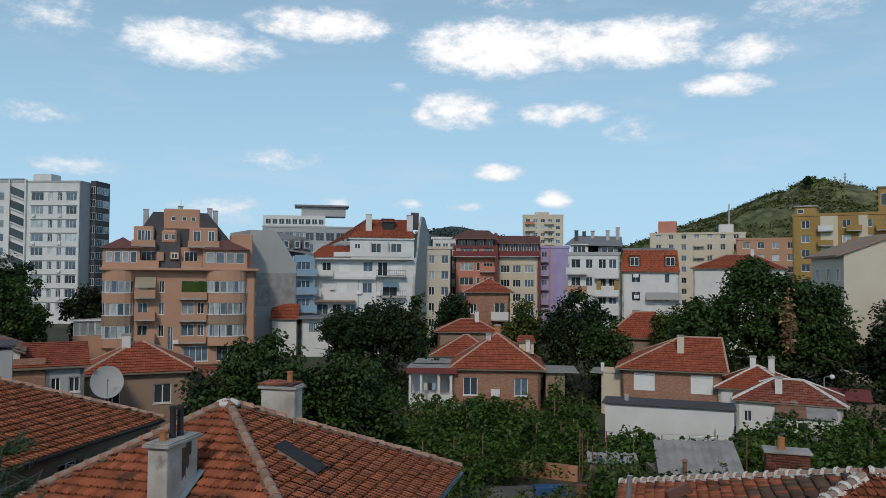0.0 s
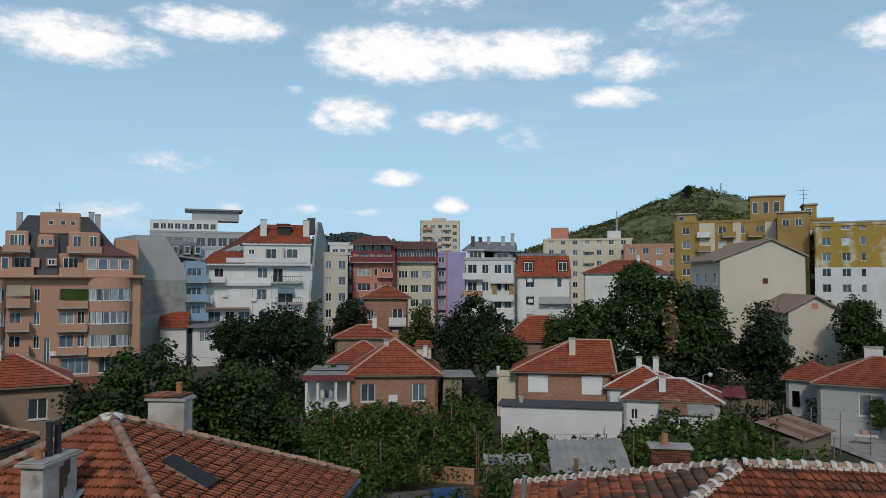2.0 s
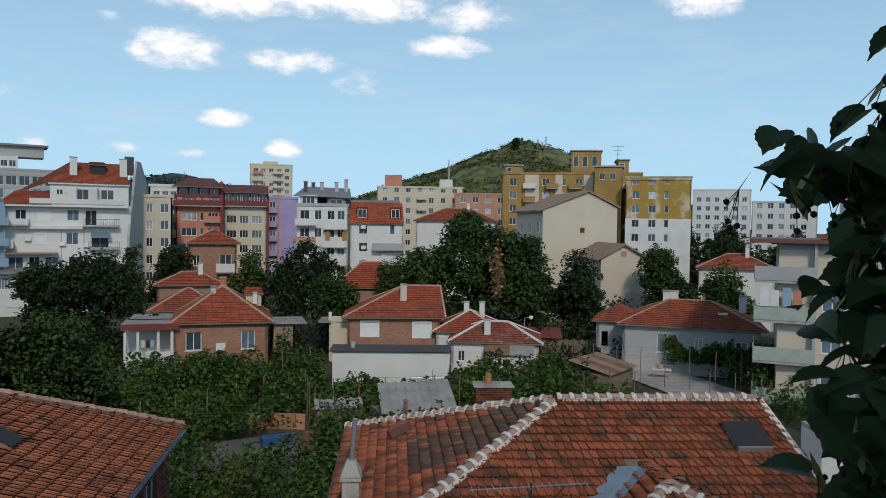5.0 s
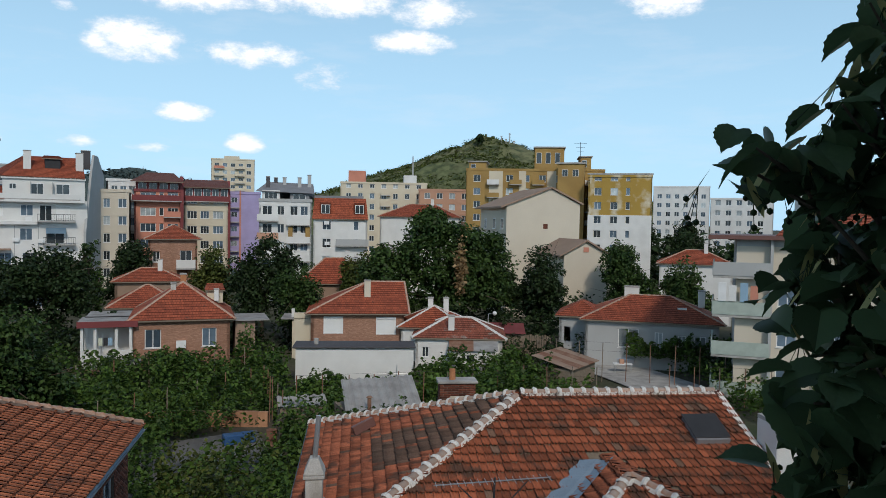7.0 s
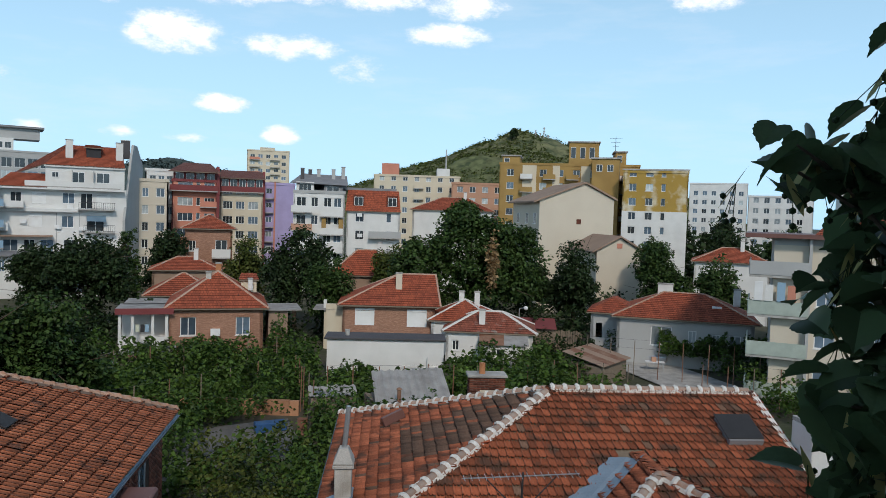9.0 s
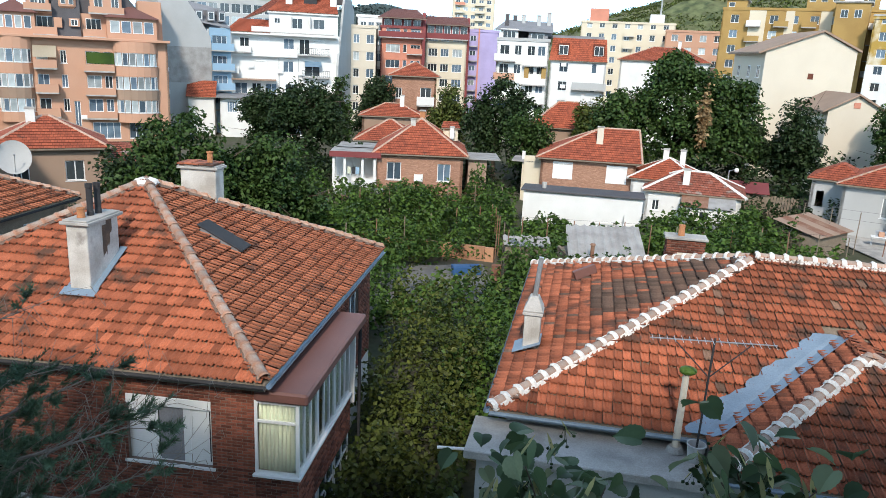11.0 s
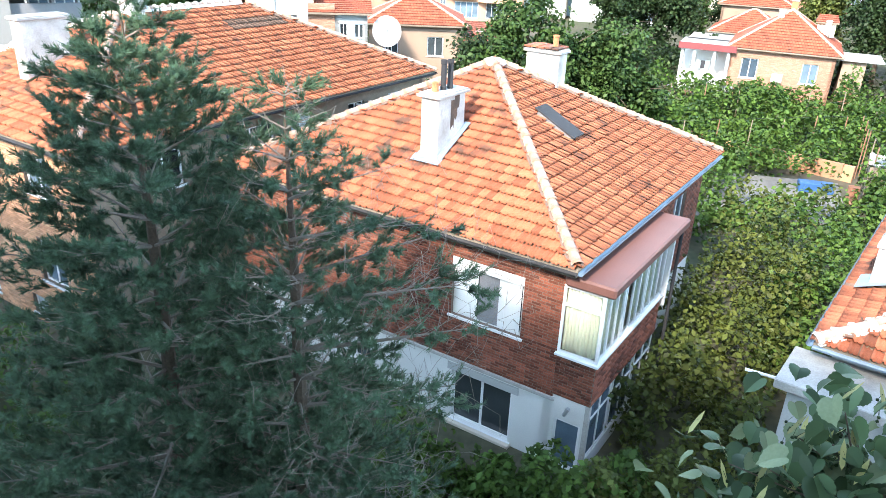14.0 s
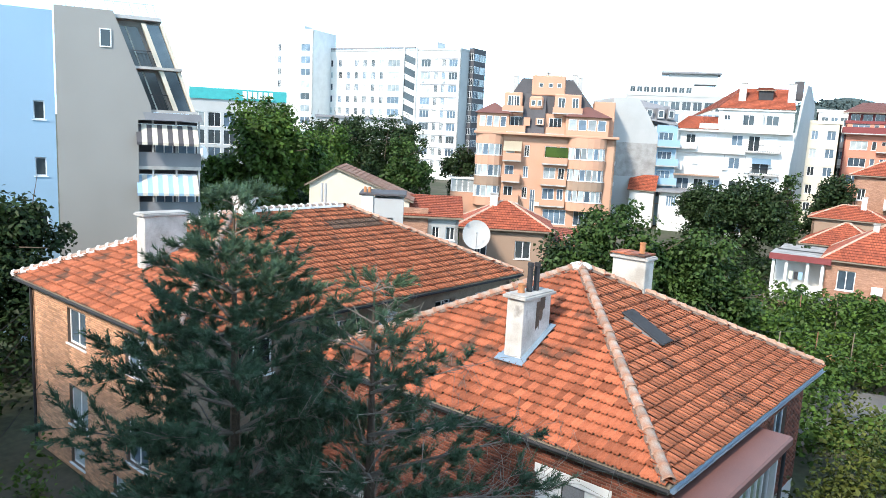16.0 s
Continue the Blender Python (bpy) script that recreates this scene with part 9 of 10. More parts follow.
patch("vine_field", [(19, 41), (30, 38), (32, 55.5), (23, 57)], -0.2, 2.2, 100, 0.21, LEAF_VINE, "vines trained beside the cottage", 54)
patch("vine_field", [(43.5, 46), (48, 43.5), (50, 47.5), (44.5, 52)], -0.2, 2.4, 50, 0.2, LEAF_VINE, "vines before the grey house", 55)
patch("vine_field", [(38, 32), (47, 30), (48, 40), (43.5, 43.5), (39.5, 41.5)], -0.2, 2.2, 50, 0.2, LEAF_VINE, "vines beside the concrete yard", 56)
patch("shrubs", [(7.2, 27.8), (13, 26.0), (14, 42.0), (9, 43.5)], -0.3, 2.0, 90, 0.17, LEAF_VINE, "shrubs and vines behind the limed house", 57)
patch("shrubs", [(13, 26.2), (22, 23), (27, 36), (14, 41)], -0.3, 1.7, 70, 0.18, LEAF, "dense shrubs in the back garden", 58)
patch("vine_arbour", [(-1.3, 17.0), (2.2, 15.8), (3.6, 21.6), (5.2, 29.5), (1.6, 31.5)], -0.3, 2.9, 190, 0.14, LEAF_OLIVE, "overgrown vine arbour between the two houses", 59, scale=0.5)
patch("vine_arbour", [(2.6, 22), (4.6, 21.5), (7, 30), (4.2, 31)], -0.3, 2.4, 150, 0.14, LEAF_VINE, "green vines along the limed house", 60, scale=0.6)
patch("ivy", [(-9.0, 13.6), (-7.0, 8.0), (2.2, 7.0), (2.0, 15.6), (-1.0, 14.9), (-8.0, 16.6)], -0.4, 1.7, 420, 0.13, LEAF_VINE, "dark ivy and shrubs before the brick house", 61, scale=0.6, closed=True)
patch("shrubs", [(-1.0, 12.6), (2.3, 11.8), (2.4, 16.0), (-1.2, 17.2)], -0.4, 1.8, 330, 0.12, LEAF_OLIVE, "olive shrubs at the veranda's corner", 62, scale=0.7)
patch("shrubs", [(-24, 8), (-15, 5), (-14, 12.5), (-23, 15.0)], -0.4, 1.8, 110, 0.14, LEAF_VINE, "bright green shrubs below the long house", 63, scale=0.5)
patch("shrubs", [(-34, 14), (-26, 10), (-25.5, 15), (-33, 20)], -0.4, 2.2, 80, 0.16, LEAF, "shrubs beside the long house", 64, scale=0.5)
patch("shrubs", [(-24, 44), (-12, 38), (-6, 41), (-18, 50)], -0.3, 2.2, 45, 0.2, LEAF_DARK, "dark shrubs behind the houses", 65)
patch("shrubs", [(-14, 57), (-8, 50), (4, 62), (-4, 66)], -0.3, 1.8, 40, 0.2, LEAF_DARK, "low shrubs before the porch", 66)
patch("shrubs", [(9.2, 60), (12.0, 57), (12.4, 66), (10, 70)], -0.3, 2.8, 50, 0.22, LEAF_VINE, "vines between two houses", 67)
patch("shrubs", [(26, 62), (40, 57), (41, 68), (27, 72)], -0.3, 2.4, 40, 0.24, LEAF_DARK, "dark shrubs under the chestnut", 68)
patch("shrubs", [(-10, 70), (14, 70), (14, 84), (-10, 84)], -0.3, 3.2, 22, 0.3, LEAF_DARK, "dark greenery between the houses", 69)
patch("shrubs", [(14, 72), (50, 62), (62, 72), (20, 90)], -0.3, 4.2, 18, 0.34, LEAF_DARK, "dark greenery behind the gardens", 70)
patch("shrubs", [(44, 45), (60, 30), (66, 46), (50, 60)], -0.3, 3.2, 20, 0.3, LEAF_DARK, "greenery before the balcony block", 71)
patch("shrubs", [(-60, 60), (-44, 50), (-30, 62), (-44, 80)], -0.3, 3.4, 16, 0.34, LEAF_DARK, "greenery beside the street", 72)
patch("lawn", [(-62, 78), (-46, 70), (-44, 98), (-66, 100)], -0.35, -0.1, 20, 0.4, LEAF_OLIVE, "rough pale green lawn by the street", 73, category="grass")
patch("scrub", [(96, 100), (160, 60), (190, 120), (120, 170)], 0, 9.0, 2.0, 1.1, LEAF_DARK, "distant dark trees below the hill", 74, category="trees")


patch("vine_field", [(8.8, 39.4), (11.8, 38.6), (11.9, 42.6), (8.6, 42.9)], -0.2, 2.3, 110, 0.18, LEAF_VINE, "vines round the garden sheds", 75, scale=0.6)
patch("vine_field", [(4, 29.5), (7.8, 28.5), (11.5, 38), (8.2, 43.0), (6.9, 38.5)], -0.2, 2.2, 90, 0.17, LEAF_VINE, "vines over the path's edge", 76, scale=0.6)


patch("vine_field", [(0.2, 43.2), (7.8, 43.6), (7.9, 45.3), (0.4, 46.4)], 0.6, 2.3, 75, 0.18, LEAF_VINE, "vine pergola before the low wall", 78, scale=0.6)
patch("vine_field", [(-0.6, 36.0), (2.2, 36.0), (2.4, 43.0), (-0.4, 43.4)], -0.2, 2.0, 90, 0.17, LEAF_VINE, "vines beside the paved patch", 79, scale=0.6)
patch("vine_field", [(1.5, 35.6), (7.2, 36.4), (7.4, 38.9), (2.0, 38.4)], -0.2, 1.7, 90, 0.17, LEAF_OLIVE, "olive vines at the paving's edge", 80, scale=0.6)
patch("vine_field", [(11.6, 39.2), (17.2, 39.4), (17.0, 40.5), (11.8, 40.5)], -0.2, 1.9, 90, 0.16, LEAF_VINE, "vines before the corrugated shed", 83, scale=0.7)
patch("shrubs", [(-42, 17), (-31, 14.5), (-29.5, 20), (-38, 27)], -0.4, 5.0, 70, 0.2, LEAF_DARK, "tall dark shrubs beside the long house", 77, scale=0.4)


# ---- the pines by the viewpoint ----
def pine(x, y, top, spread_at, label, seed, whorls, sparse=1.0, start=0.25, tip_bias=(0, 0), max_len=3.6, bare=0.05, reaching=()):
    rng = np.random.default_rng(seed)
    root = thing("pine_tree", pose(x, y, GROUND), label, "tree")
    h = top - GROUND
    bm = bmesh.new()
    pipe(bm, [Vector((0, 0, -0.2)), Vector((0.05, 0, h * 0.4)), Vector((0.0, 0.05, h * 0.75)), Vector((0, 0, h - 0.2))], [0.19, 0.14, 0.07, 0.015], 8)
    part("trunk", bm, BARK, root)
    shoots = []
    limbs = bmesh.new()
    boughs = [(f, radians(t), L, 0.55) for f, t, L in reaching]
    for k in range(whorls):
        f = start + (1 - start) * (k / (whorls - 1))
        reach = max_len * (1 - f) ** 0.75 * rng.uniform(0.8, 1.1) + 0.25
        n = 5 if f < 0.95 else 3
        t0 = rng.uniform(0, math.tau)
        boughs += [(f, t0 + i * math.tau / n + rng.normal(0, 0.2), reach * rng.uniform(0.7, 1.15), bare) for i in range(n)]
    for f, t, L, bald in boughs:
            z = h * f
            d = Vector((math.cos(t) + tip_bias[0], math.sin(t) + tip_bias[1], 0)).normalized()
            p0 = Vector((0, 0, z))
            p1 = p0 + d * L * 0.5 + Vector((0, 0, L * (0.02 + 0.25 * f)))
            p2 = p0 + d * L + Vector((0, 0, L * (0.14 + 0.35 * f)))
            pipe(limbs, [p0, p1, p2], [0.012 + 0.012 * L, 0.008 + 0.005 * L, 0.004], 5)
            m = max(4, int(L * 8.0))
            for j in range(m):
                u = 0.22 + 0.78 * (j + rng.random()) / m
                q = p0.lerp(p1, u * 2) if u < 0.5 else p1.lerp(p2, u * 2 - 1)
                side = Vector((-d.y, d.x, 0)) * (1 if j % 2 else -1)
                e = (side * rng.uniform(0.3, 1.0) + d * rng.uniform(0.3, 0.9) + Vector((0, 0, rng.uniform(0.05, 0.5)))).normalized()
                l = rng.uniform(0.3, 0.62) * (0.5 + 0.25 * L)
                q2 = q + e * l
                pipe(limbs, [q, q2], [0.006, 0.003], 4)
                if rng.random() < bald:
                    q3 = q2 + (e + Vector(rng.normal(0, 0.5, 3))).normalized() * l * 0.8
                    pipe(limbs, [q2, q3], [0.004, 0.002], 4)
                    pipe(limbs, [q.lerp(q2, 0.6), q.lerp(q2, 0.6) + Vector(rng.normal(0, 0.2, 3))], [0.004, 0.002], 4)
                    q4 = q3 + Vector((rng.normal(0, 0.12), rng.normal(0, 0.12), -rng.uniform(0.1, 0.4)))
                    pipe(limbs, [q3, q4, q4 + Vector(rng.normal(0, 0.12, 3))], [0.004, 0.003, 0.0015], 4)
                    continue
                for s in range(int(rng.integers(5, 9))):
                    if rng.random() > sparse:
                        continue
                    b = q.lerp(q2, rng.uniform(0.35, 0.95))
                    e2 = (e + Vector(rng.normal(0, 0.45, 3)) + Vector((0, 0, 0.35))).normalized()
                    shoots.append((b, e2, rng.uniform(0.14, 0.27)))
                shoots.append((q2, (e + Vector((0, 0, 0.4))).normalized(), rng.uniform(0.15, 0.3)))
    shoots.append((Vector((0, 0, h - 0.3)), Vector((0, 0, 1)), 0.35))
    part("branchwork", limbs, TWIG, root, "thin grey-brown branches")
    k = 42
    S = len(shoots)
    b = np.array([s[0] for s in shoots])[:, None]
    d = np.array([s[1] for s in shoots])[:, None]
    l = np.array([s[2] for s in shoots])[:, None, None]
    along = rng.random((S, k, 1))
    r = rng.normal(0, 1, (S, k, 3))
    r -= (r * d).sum(2, keepdims=True) * d
    r /= np.linalg.norm(r, axis=2, keepdims=True)
    base = b + d * l * along
    tipv = base + (r * 0.75 + d * 0.75) * rng.uniform(0.07, 0.12, (S, k, 1))
    wv = np.cross(r, d * np.ones_like(r)) * 0.0075
    verts = np.stack([base - wv, base + wv, tipv], 2).reshape(-1, 3)
    faces = np.arange(S * k * 3).reshape(-1, 3)
    part("needles", arrays_mesh("needles", verts, faces, NEEDLE), None, root, "blue-green pine needles in tufts")
    return root


pine(-7.75, 8.3, 11.35, 3.6, "dense blue-green pine tree in front of the houses", 81, 24, start=0.12, max_len=3.8)
pine(-5.45, 8.65, 10.3, 3.0, "sparse pine with bare twigs and blue-green tufts", 82, 22, sparse=0.75, start=0.1, tip_bias=(0.1, 0.0), max_len=2.9, bare=0.4,
     reaching=((0.86, 5, 1.5), (0.8, -25, 2.0), (0.74, 20, 2.4), (0.7, -8, 2.9), (0.66, 30, 2.6), (0.62, 4, 3.1), (0.58, -30, 2.4), (0.52, 12, 2.6), (0.45, -15, 2.4), (0.36, 8, 2.2)))


# ---- the linden whose branches reach the viewpoint ----
def linden_leaf():
    """A heart-shaped leaf, folded along its midrib, stem at the origin and tip along y."""
    rim = [(0.0, 0.05), (0.16, -0.05), (0.34, -0.04), (0.46, 0.08), (0.55, 0.22), (0.525, 0.3), (0.56, 0.4), (0.51, 0.48), (0.52, 0.58), (0.445, 0.65), (0.42, 0.75), (0.31, 0.8), (0.24, 0.9), (0.12, 0.95), (0.0, 1.12)]
    mid = [(0.0, y) for y in (0.05, 0.08, 0.12, 0.18, 0.26, 0.32, 0.4, 0.47, 0.55, 0.63, 0.71, 0.79, 0.87, 0.95, 1.12)]
    vs, fs = [], []
    for s in (1, -1):
        o = len(vs)
        for (x, y), (mx, my) in zip(rim, mid):
            vs.append((s * x, y, 0.22 * x - 0.25 * (y - 0.4) ** 2))
            vs.append((mx, my, -0.25 * (my - 0.4) ** 2 - 0.02))
        for i in range(len(rim) - 1):
            a, b, c, d = o + 2 * i, o + 2 * i + 1, o + 2 * i + 3, o + 2 * i + 2
            fs.append((a, b, c, d) if s < 0 else (a, d, c, b))
    return np.array(vs), np.array(fs)


def linden():
    rng = np.random.default_rng(91)
    root = thing("linden_tree", pose(2.3, 3.4, GROUND), "linden tree with large heart-shaped leaves and seed bracts", "tree")
    O = np.array([2.3, 3.4, GROUND])
    V, F = linden_leaf()
    # boughs: plan and height of their ends, with the number of leaves and the reach of their sprays
    boughs = [((1.47, 1.14, 12.1), 28, 0.12), ((1.53, 1.04, 12.04), 34, 0.13), ((1.53, 1.09, 12.25), 30, 0.12), ((1.41, 1.26, 12.75), 14, 0.08), ((1.49, 1.15, 12.87), 20, 0.1), ((1.5, 1.08, 13.03), 12, 0.07),
              ((0.72, 2.85, 10.7), 120, 0.34), ((1.05, 2.75, 10.45), 190, 0.42), ((0.72, 2.9, 10.15), 170, 0.42), ((1.08, 3.0, 9.9), 170, 0.45), ((1.32, 2.7, 10.15), 180, 0.4),
              ((1.55, 2.35, 10.9), 75, 0.25), ((1.72, 2.35, 10.7), 100, 0.36), ((1.42, 2.55, 10.35), 95, 0.4),
              ((1.53, 1.22, 12.75), 24, 0.09), ((1.60, 1.11, 12.88), 28, 0.10), ((1.41, 0.88, 13.02), 12, 0.06), ((1.64, 1.35, 12.53), 24, 0.09), ((1.64, 1.19, 12.57), 36, 0.11), ((1.66, 1.06, 12.70), 43, 0.11), ((1.64, 1.08, 12.45), 54, 0.13), ((1.68, 1.24, 12.31), 40, 0.11), ((1.66, 1.03, 12.22), 59, 0.14), ((1.60, 1.10, 12.05), 43, 0.11), ((1.62, 0.91, 12.04), 59, 0.15)]
    limbs = bmesh.new()
    pipe(limbs, [Vector((0, 0, -0.2)), Vector((0.1, 0, 4)), Vector((0, -0.2, 8.6))], [0.17, 0.13, 0.08], 8)
    part("trunk", limbs, BARK, root)
    mesh, pale = arrays_mesh("leaf", V, F, LINDEN), arrays_mesh("leaf", V, F, LINDEN_PALE)
    joined, faded, single = [], [], 0
    fork = Vector((0, -0.2, 8.6))
    crotch = Vector((2.15, 0.85, 11.9)) - Vector(O)
    bm = bmesh.new()
    pipe(bm, [fork, fork.lerp(crotch, 0.5) + Vector((0.25, 0, 0.1)), crotch], [0.05, 0.035, 0.02], 7)
    part("branch", bm, BARK, root)
    for (bx, by, bz), n, reach in boughs:
        tip = Vector(np.array([bx, by, bz]) - O)
        bm = bmesh.new()
        start = crotch if bz > 11.8 else fork
        mid = start.lerp(tip, 0.6) + Vector((0.08, 0, -0.1) if bz > 11.8 else (0.15, 0, -0.25))
        pipe(bm, [start, mid, tip], [0.014, 0.008, 0.004] if bz > 11.8 else [0.03, 0.011, 0.005], 6)
        sprays = []
        for k in range(max(5, n // 12)):
            e = tip + Vector(np.clip(rng.normal(0, 1, 3), -1.5, 1.5) * np.array([reach, reach * 0.8, reach * 0.75]) * 0.75)
            pipe(bm, [mid.lerp(tip, rng.uniform(0.6, 1)), e], [0.007, 0.003], 4)
            sprays.append(e)
        part("branch", bm, BARK, root)
        for k in range(n):
            e = sprays[k % len(sprays)]
            c = e + Vector(rng.normal(0, min(0.11, reach * 0.45), 3))
            s = rng.uniform(0.07, 0.118)
            t = rng.uniform(0, math.tau)
            down = Vector((math.cos(t), math.sin(t), rng.uniform(-1.1, 0.1))).normalized()
            nrm = (Vector((0, 0, 1)) + Vector(rng.normal(0, 0.55, 3)))
            turned = rng.random() < 0.2 and bz < 11.5
            sx = down.cross(nrm).normalized()
            nz = sx.cross(down)
            R = Matrix((sx * s, down * s, nz * s)).transposed()
            if single < 300 and k < 34:
                at = R.to_4x4()
                at.translation = c
                part("leaf", pale if turned else mesh, None, root, at=at)
                single += 1
            else:
                (faded if turned else joined).append(V @ np.array(R.transposed()) + np.array(c))
        # hanging bracts with round seeds
        bm, sd = bmesh.new(), bmesh.new()
        for k in range(max(5, n // 4)):
            c = sprays[k % len(sprays)] + Vector(rng.normal(0, min(0.1, reach * 0.3), 3))
            t = rng.uniform(0, math.tau)
            d = Vector((math.cos(t) * 0.5, math.sin(t) * 0.5, -0.8)).normalized()
            s = d.cross(Vector((0, 0, 1))).normalized() * 0.011
            q = [bm.verts.new(p) for p in (c, c + d * 0.04 + s, c + d * 0.1 + s, c + d * 0.125, c + d * 0.1 - s, c + d * 0.04 - s)]
            bm.faces.new(q)
            for j in range(4):
                e = c + d * 0.07 + Vector(rng.normal(0, 0.022, 3)) + Vector((0, 0, -0.045))
                rod(sd, c + d * 0.05, e, 0.0012, 0.0012, 3)
                bmesh.ops.create_icosphere(sd, subdivisions=1, radius=0.0085, matrix=Matrix.Translation(e))
        tagged(part("bract_spray", bm, BRACT, root, "pale hanging bracts"), kind="stuff")
        tagged(part("seed_spray", sd, LEAF_DARK, root, "small round seeds on stalks"), kind="stuff")
    for rest, m in ((joined, LINDEN), (faded, LINDEN_PALE)):
        faces = (F[None] + (np.arange(len(rest)) * len(V))[:, None, None]).reshape(-1, 4)
        tagged(part("leaves", arrays_mesh("leaves", np.concatenate(rest), faces, m), None, root), kind="stuff")


linden()
# the lone tree on the hill's top
tree(384, 775, 116, 9, LEAF_DARK, "lone dark tree on the hill top", 48, leaves=900, size=2.2, z=104, trunk=0.6, clump=1.6)

# ---- scrub on the hill ----
def hill_scrub():
    rng = np.random.default_rng(95)
    n = 9000
    u, v = rng.uniform(-0.75, 0.75, n), rng.uniform(-0.95, 0.1, n)
    d = np.hypot(u, v)
    ok = d < 0.92
    u, v, d = u[ok], v[ok], d[ok]
    base = (1 - d) ** 1.08
    x, y = 398 + u * 310, 800 + v * 300
    z = GROUND - 3 + 122 * (base + np.array([lumps(a, b, 0) for a, b in zip(x, y)]) * np.minimum(1, base * 4))
    dens = np.array([noise.noise(Vector((a * 0.02, b * 0.02, 2))) for a, b in zip(x, y)])
    keep = dens > -0.3
    p = np.column_stack([x, y, z])[keep]
    p = np.repeat(p, 7, 0) + rng.normal(0, 1.6, (len(p) * 7, 3)) * np.array([1, 1, 0.7])
    vv, ff = leaf_quads(p, 1.5, rng, up=0.6)
    tagged(new("hill_scrub", arrays_mesh("hill_scrub", vv, ff, LEAF_OLIVE)), "dark bushes dotted over the hillside", "scrub", kind="stuff")
    q = np.column_stack([rng.uniform(-150, 150, 500), rng.uniform(1370, 1470, 500)])
    dd = np.hypot((q[:, 0] - 15) / 260, (q[:, 1] - 1500) / 200)
    pz = GROUND - 3 + 108 * np.maximum(0, 1 - dd) ** 0.5
    p = np.repeat(np.column_stack([q, pz]), 6, 0) + rng.normal(0, 3.2, (3000, 3))
    vv, ff = leaf_quads(p, 4.0, rng, up=0.5)
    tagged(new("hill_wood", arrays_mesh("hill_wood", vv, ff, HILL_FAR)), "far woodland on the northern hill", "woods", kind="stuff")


hill_scrub()


# ---- garden clutter ----
def trellis(points, high, label):
    """Posts along a line with wires strung between them."""
    root = thing("vine_trellis", pose(0, 0, 0), label, "trellis")
    for x, y in points:
        bm = bmesh.new()
        rod(bm, (x, y, GROUND), (x + RNG.normal(0, 0.03), y, high + RNG.normal(0, 0.06)), 0.035, n=6)
        part("post", bm, RUST if RNG.random() < 0.5 else WOOD, root)
    for (x0, y0), (x1, y1) in zip(points, points[1:]):
        for z in (high, high - 0.7):
            bm = bmesh.new()
            rod(bm, (x0, y0, z), (x1, y1, z), 0.007, n=4)
            part("wire", bm, DARK, root)


def line_points(a, b, n):
    return [(a[0] + (b[0] - a[0]) * i / (n - 1), a[1] + (b[1] - a[1]) * i / (n - 1)) for i in range(n)]


trellis(line_points((8.7, 47.0), (21.8, 44.6), 9), 2.6, "thin posts and wires carrying the vines")
trellis(line_points((8.8, 43.4), (9.2, 52.0), 5), 2.5, "post row at the edge of the vines")
trellis(line_points((-3.0, 42.5), (8.0, 50.0), 7), 2.6, "rusty posts among the grape vines")
trellis(line_points((-5.0, 54.0), (11.0, 58.0), 8), 2.7, "wooden posts among the vines")
trellis(line_points((33.5, 52.5), (45.5, 43.0), 9), 2.9, "metal pergola posts by the yard")
trellis(line_points((36.5, 42.0), (44.5, 35.5), 7), 2.6, "metal fence posts beside the yard")
trellis(line_points((22.6, 46.0), (31.0, 43.2), 6), 2.5, "posts carrying vines beside the shed")


def garden_wall():
    at, w = front_between((-1.8, 50.0), (8.4, 46.0), GROUND)
    bm = bmesh.new()
    x = 0.0
    while x < w:
        l = min(1.4 + 0.5 * RNG.random(), w - x)
        box(bm, x + 0.01, x + l - 0.01, 0, 0.3, 0, 0.95 + 0.05 * RNG.random())
        x += l
    solid("garden_wall", bm, BRICK_TAN, at, "low crumbling garden wall of reddish blocks", "garden wall")


garden_wall()


def rubble():
    rnd = random.Random(5)
    for k in range(16):
        l, w, h = rnd.uniform(0.6, 2.0), rnd.uniform(0.2, 0.9), rnd.uniform(0.05, 0.35)
        m = (CORRUGATED, WOOD, PLASTER_GREY, RUST)[k % 4]
        bm = bevelled(boxes((-l / 2, l / 2, -w / 2, w / 2, 0, h)), 0.02)
        at = pose(-1.6 + rnd.uniform(-2.4, 2.6), 61.5 + rnd.uniform(-2.2, 2.2), GROUND + 1.0 + rnd.uniform(0, 0.5), rnd.uniform(-14, 14), rnd.uniform(-14, 14), rnd.uniform(0, 180))
        solid("scrap_board", bm, m, at, "old board or sheet on a scrap heap", "scrap", group="scrap heap in the garden")
    bm = boxes((-2.6, 3.4, -2.4, 2.4, 0, 1.1))
    solid("earth_mound", bevelled(bm, 0.5), SOIL, pose(-1.8, 61.5, GROUND), "mound of earth under scrap in the garden", "mound")


rubble()


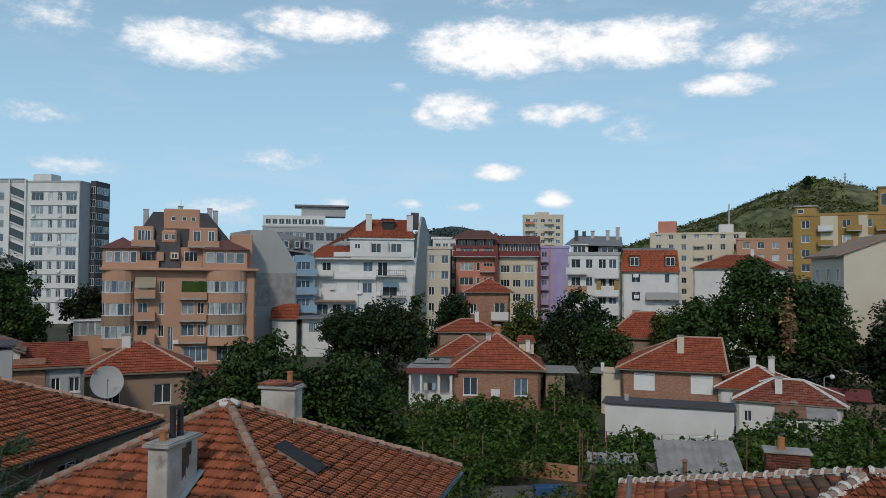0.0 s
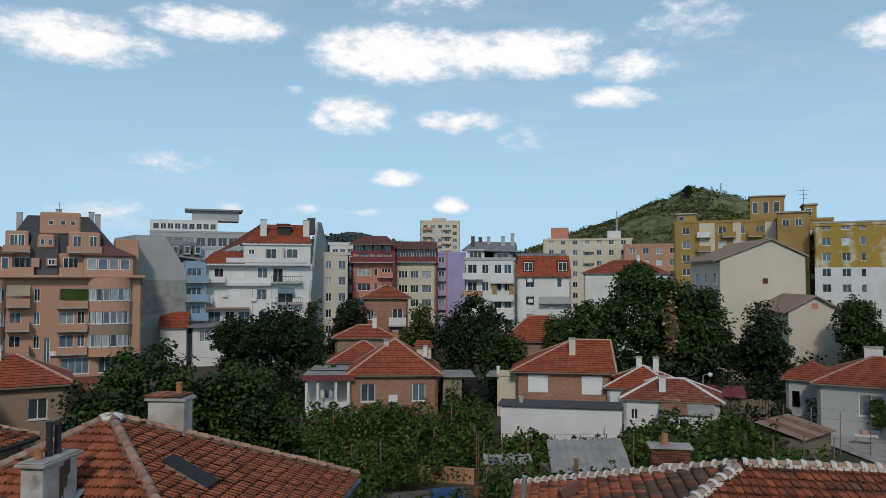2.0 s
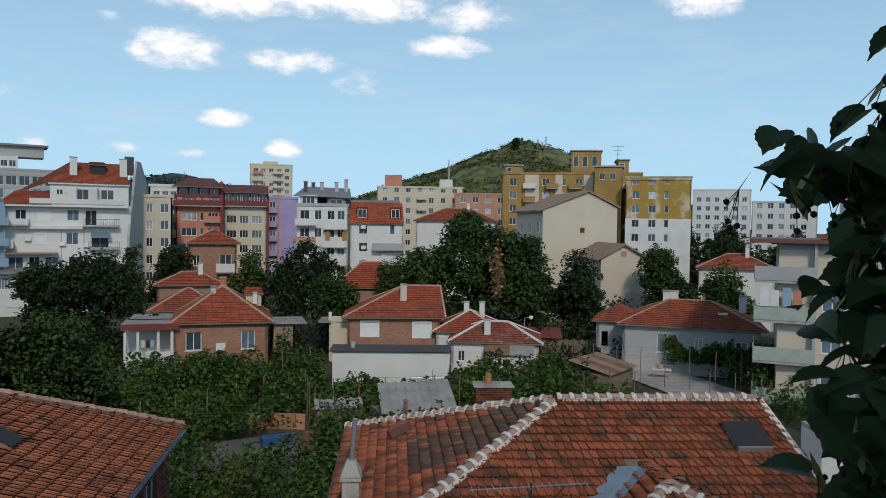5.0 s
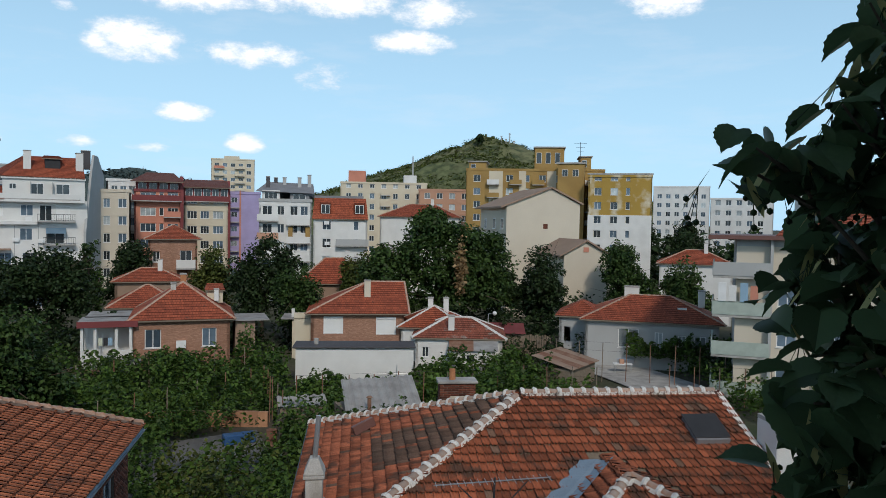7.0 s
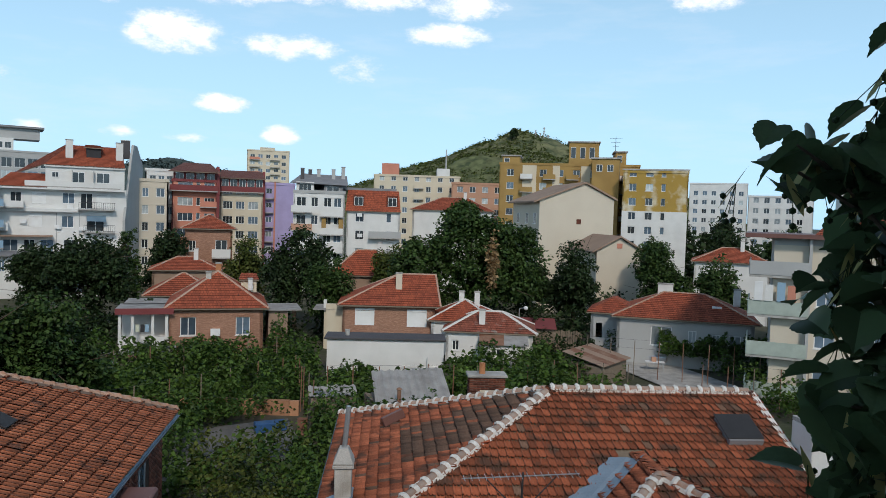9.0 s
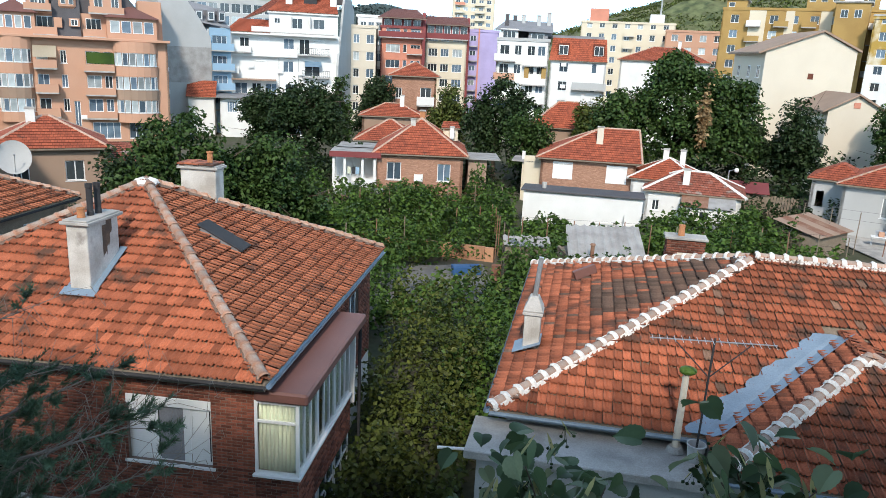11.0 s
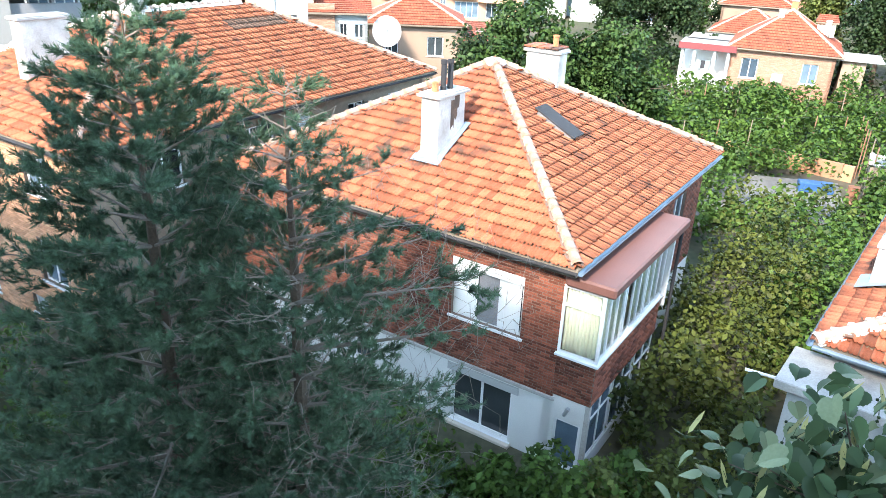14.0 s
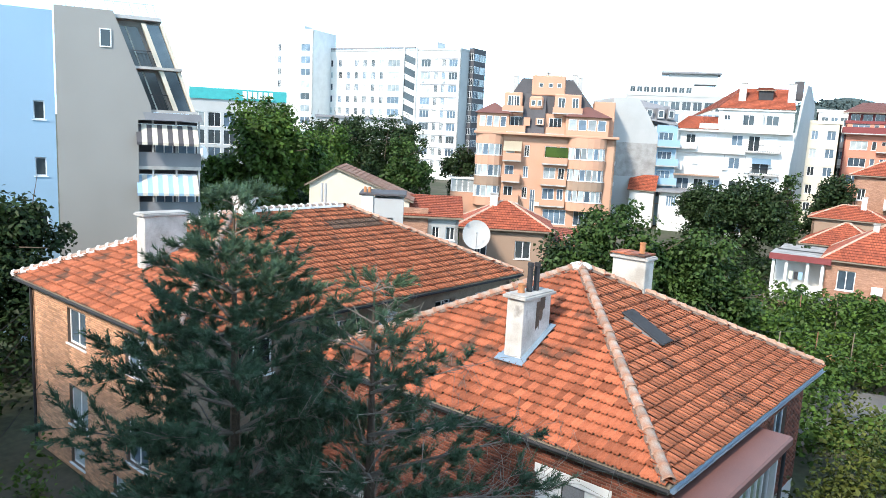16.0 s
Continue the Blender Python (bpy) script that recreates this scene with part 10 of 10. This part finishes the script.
def car(at, mat, label):
    root = thing("car", at, label, "car", group="parked cars")
    bm = bmesh.new()
    extruded(bm, [(-2.1, 0.35), (2.1, 0.35), (2.15, 0.75), (1.3, 0.9), (-1.9, 0.92), (-2.15, 0.7)], -0.85, 0.85)
    part("body", bevelled(bm, 0.05), mat, root)
    bm = bmesh.new()
    extruded(bm, [(-1.8, 0.9), (1.15, 0.9), (0.45, 1.42), (-1.2, 1.45)], -0.74, 0.74)
    part("cabin", bevelled(bm, 0.04), PANE, root)
    part("roof", bevelled(boxes((-1.15, 0.4, -0.7, 0.7, 1.43, 1.5)), 0.03), mat, root)
    for x in (-1.35, 1.3):
        for y in (-0.86, 0.66):
            bm = bmesh.new()
            rod(bm, (x, y, 0.32), (x, y + 0.2, 0.32), 0.32, n=14)
            wheel = part("tyre", bm, SLATE, root)
            bm = bmesh.new()
            rod(bm, (x, y - 0.01, 0.32), (x, y + 0.21, 0.32), 0.17, n=10)
            part("rim", bm, STEEL, wheel)
    for y in (-0.6, 0.6):
        part("headlight", boxes((2.08, 2.16, y - 0.15, y + 0.15, 0.6, 0.72)), FRAME, root)
    return root


silver = material("silver_car_paint", (0.45, 0.46, 0.48), 0.35, metal=0.5, grain=0.03, bump=0.0, coat=0.6)
dark_red = material("dark_car_paint", (0.06, 0.07, 0.09), 0.35, metal=0.3, grain=0.03, bump=0.0, coat=0.6)
white_paint = material("white_car_paint", (0.7, 0.7, 0.7), 0.35, grain=0.03, bump=0.0, coat=0.6)
for i in range(6):
    car(pose(-46.5 + i * 2.6 - 8, 84.0 + i * 1.3 + 7, GROUND + 0.05, 0, 0, 75), (silver, white_paint, dark_red)[i % 3], ("silver parked car beside the lawn", "white parked car beside the lawn", "dark parked car beside the lawn")[i % 3])
car(pose(43.6, 55.6, GROUND + 0.16, 0, 0, 40), silver, "silver car parked in the concrete yard")


def workbench():
    at = pose(40.2, 52.2, GROUND + 0.16, 0, 0, -30)
    root = thing("garden_table", at, "pale garden table covered with orange and white things", "table")
    part("tabletop", bevelled(boxes((-0.8, 0.8, -0.4, 0.4, 0.72, 0.77)), 0.01), FRAME, root)
    for x in (-0.7, 0.66):
        for y in (-0.34, 0.3):
            part("leg", boxes((x, x + 0.04, y, y + 0.04, 0, 0.72)), STEEL, root)
    solid("crate", bevelled(boxes((-0.3, 0.1, -0.2, 0.2, 0.775, 1.15)), 0.02), ORANGE, at, "orange crate on the garden table", "crate")


workbench()
TANK = material("blue_plastic", (0.03, 0.09, 0.22), 0.45, second=(0.05, 0.12, 0.25), scale=2.0, grain=0.08, bump=0.05)
bm = bevelled(boxes((-0.9, 0.9, -0.35, 0.35, 0, 0.55)), 0.05)
solid("water_tank", bm, TANK, pose(6.2, 42.9, GROUND + 0.16, 0, 0, 4), "blue plastic water tank by the path", "tank")
bm = bmesh.new()
rod(bm, (0, 0, 0), (0, 0, 0.9), 0.3, 0.3, 16)
solid("barrel", bm, RUST, pose(7.9, 42.0, GROUND + 0.1), "rusty steel barrel by the garden wall", "barrel")


def cables():
    for k, (a, b, sag) in enumerate((((-20.5, 9.0, 3.4), (-25.8, 17.0, 4.6), 0.5), ((-19.8, 8.0, 2.9), (-25.9, 17.2, 3.2), 0.4), ((-19.0, 8.5, 1.9), (-25.9, 17.3, 2.2), 0.4), ((-21.5, 10.5, 5.2), (-25.8, 17.0, 5.4), 0.3))):
        bm = bmesh.new()
        A, B = Vector(a), Vector(b)
        pts = [A.lerp(B, t / 10) - Vector((0, 0, sag * math.sin(math.pi * t / 10))) for t in range(11)]
        pipe(bm, pts, [0.012] * 11, 5)
        solid("cable", bm, DARK, None, "black service cable slung to the long house", "cable", group="service cables")
    bm = bmesh.new()
    rod(bm, (0, 0, 0), (0, 0, 4.0), 0.05, n=8)
    rod(bm, (0, 0, 4.0), (0.5, -0.4, 4.2), 0.035, n=6)
    root = thing("garden_lamp", pose(33.3, 64.6, GROUND), "slim garden lamp with a white globe", "lamp post")
    part("pole", bm, STEEL, root)
    bm = bmesh.new()
    bmesh.ops.create_icosphere(bm, subdivisions=2, radius=0.22, matrix=Matrix.Translation((0.5, -0.4, 4.1)))
    part("globe", bm, FRAME, root)


cables()


def street():
    bm = bmesh.new()
    prism(bm, [(-62, 88), (-40, 99), (-41, 102), (-63, 92)], GROUND + 0.14, GROUND + 0.18)
    solid("road", bm, ASPHALT, None, "grey asphalt parking lane by the lawn", "road", kind="structure")


street()
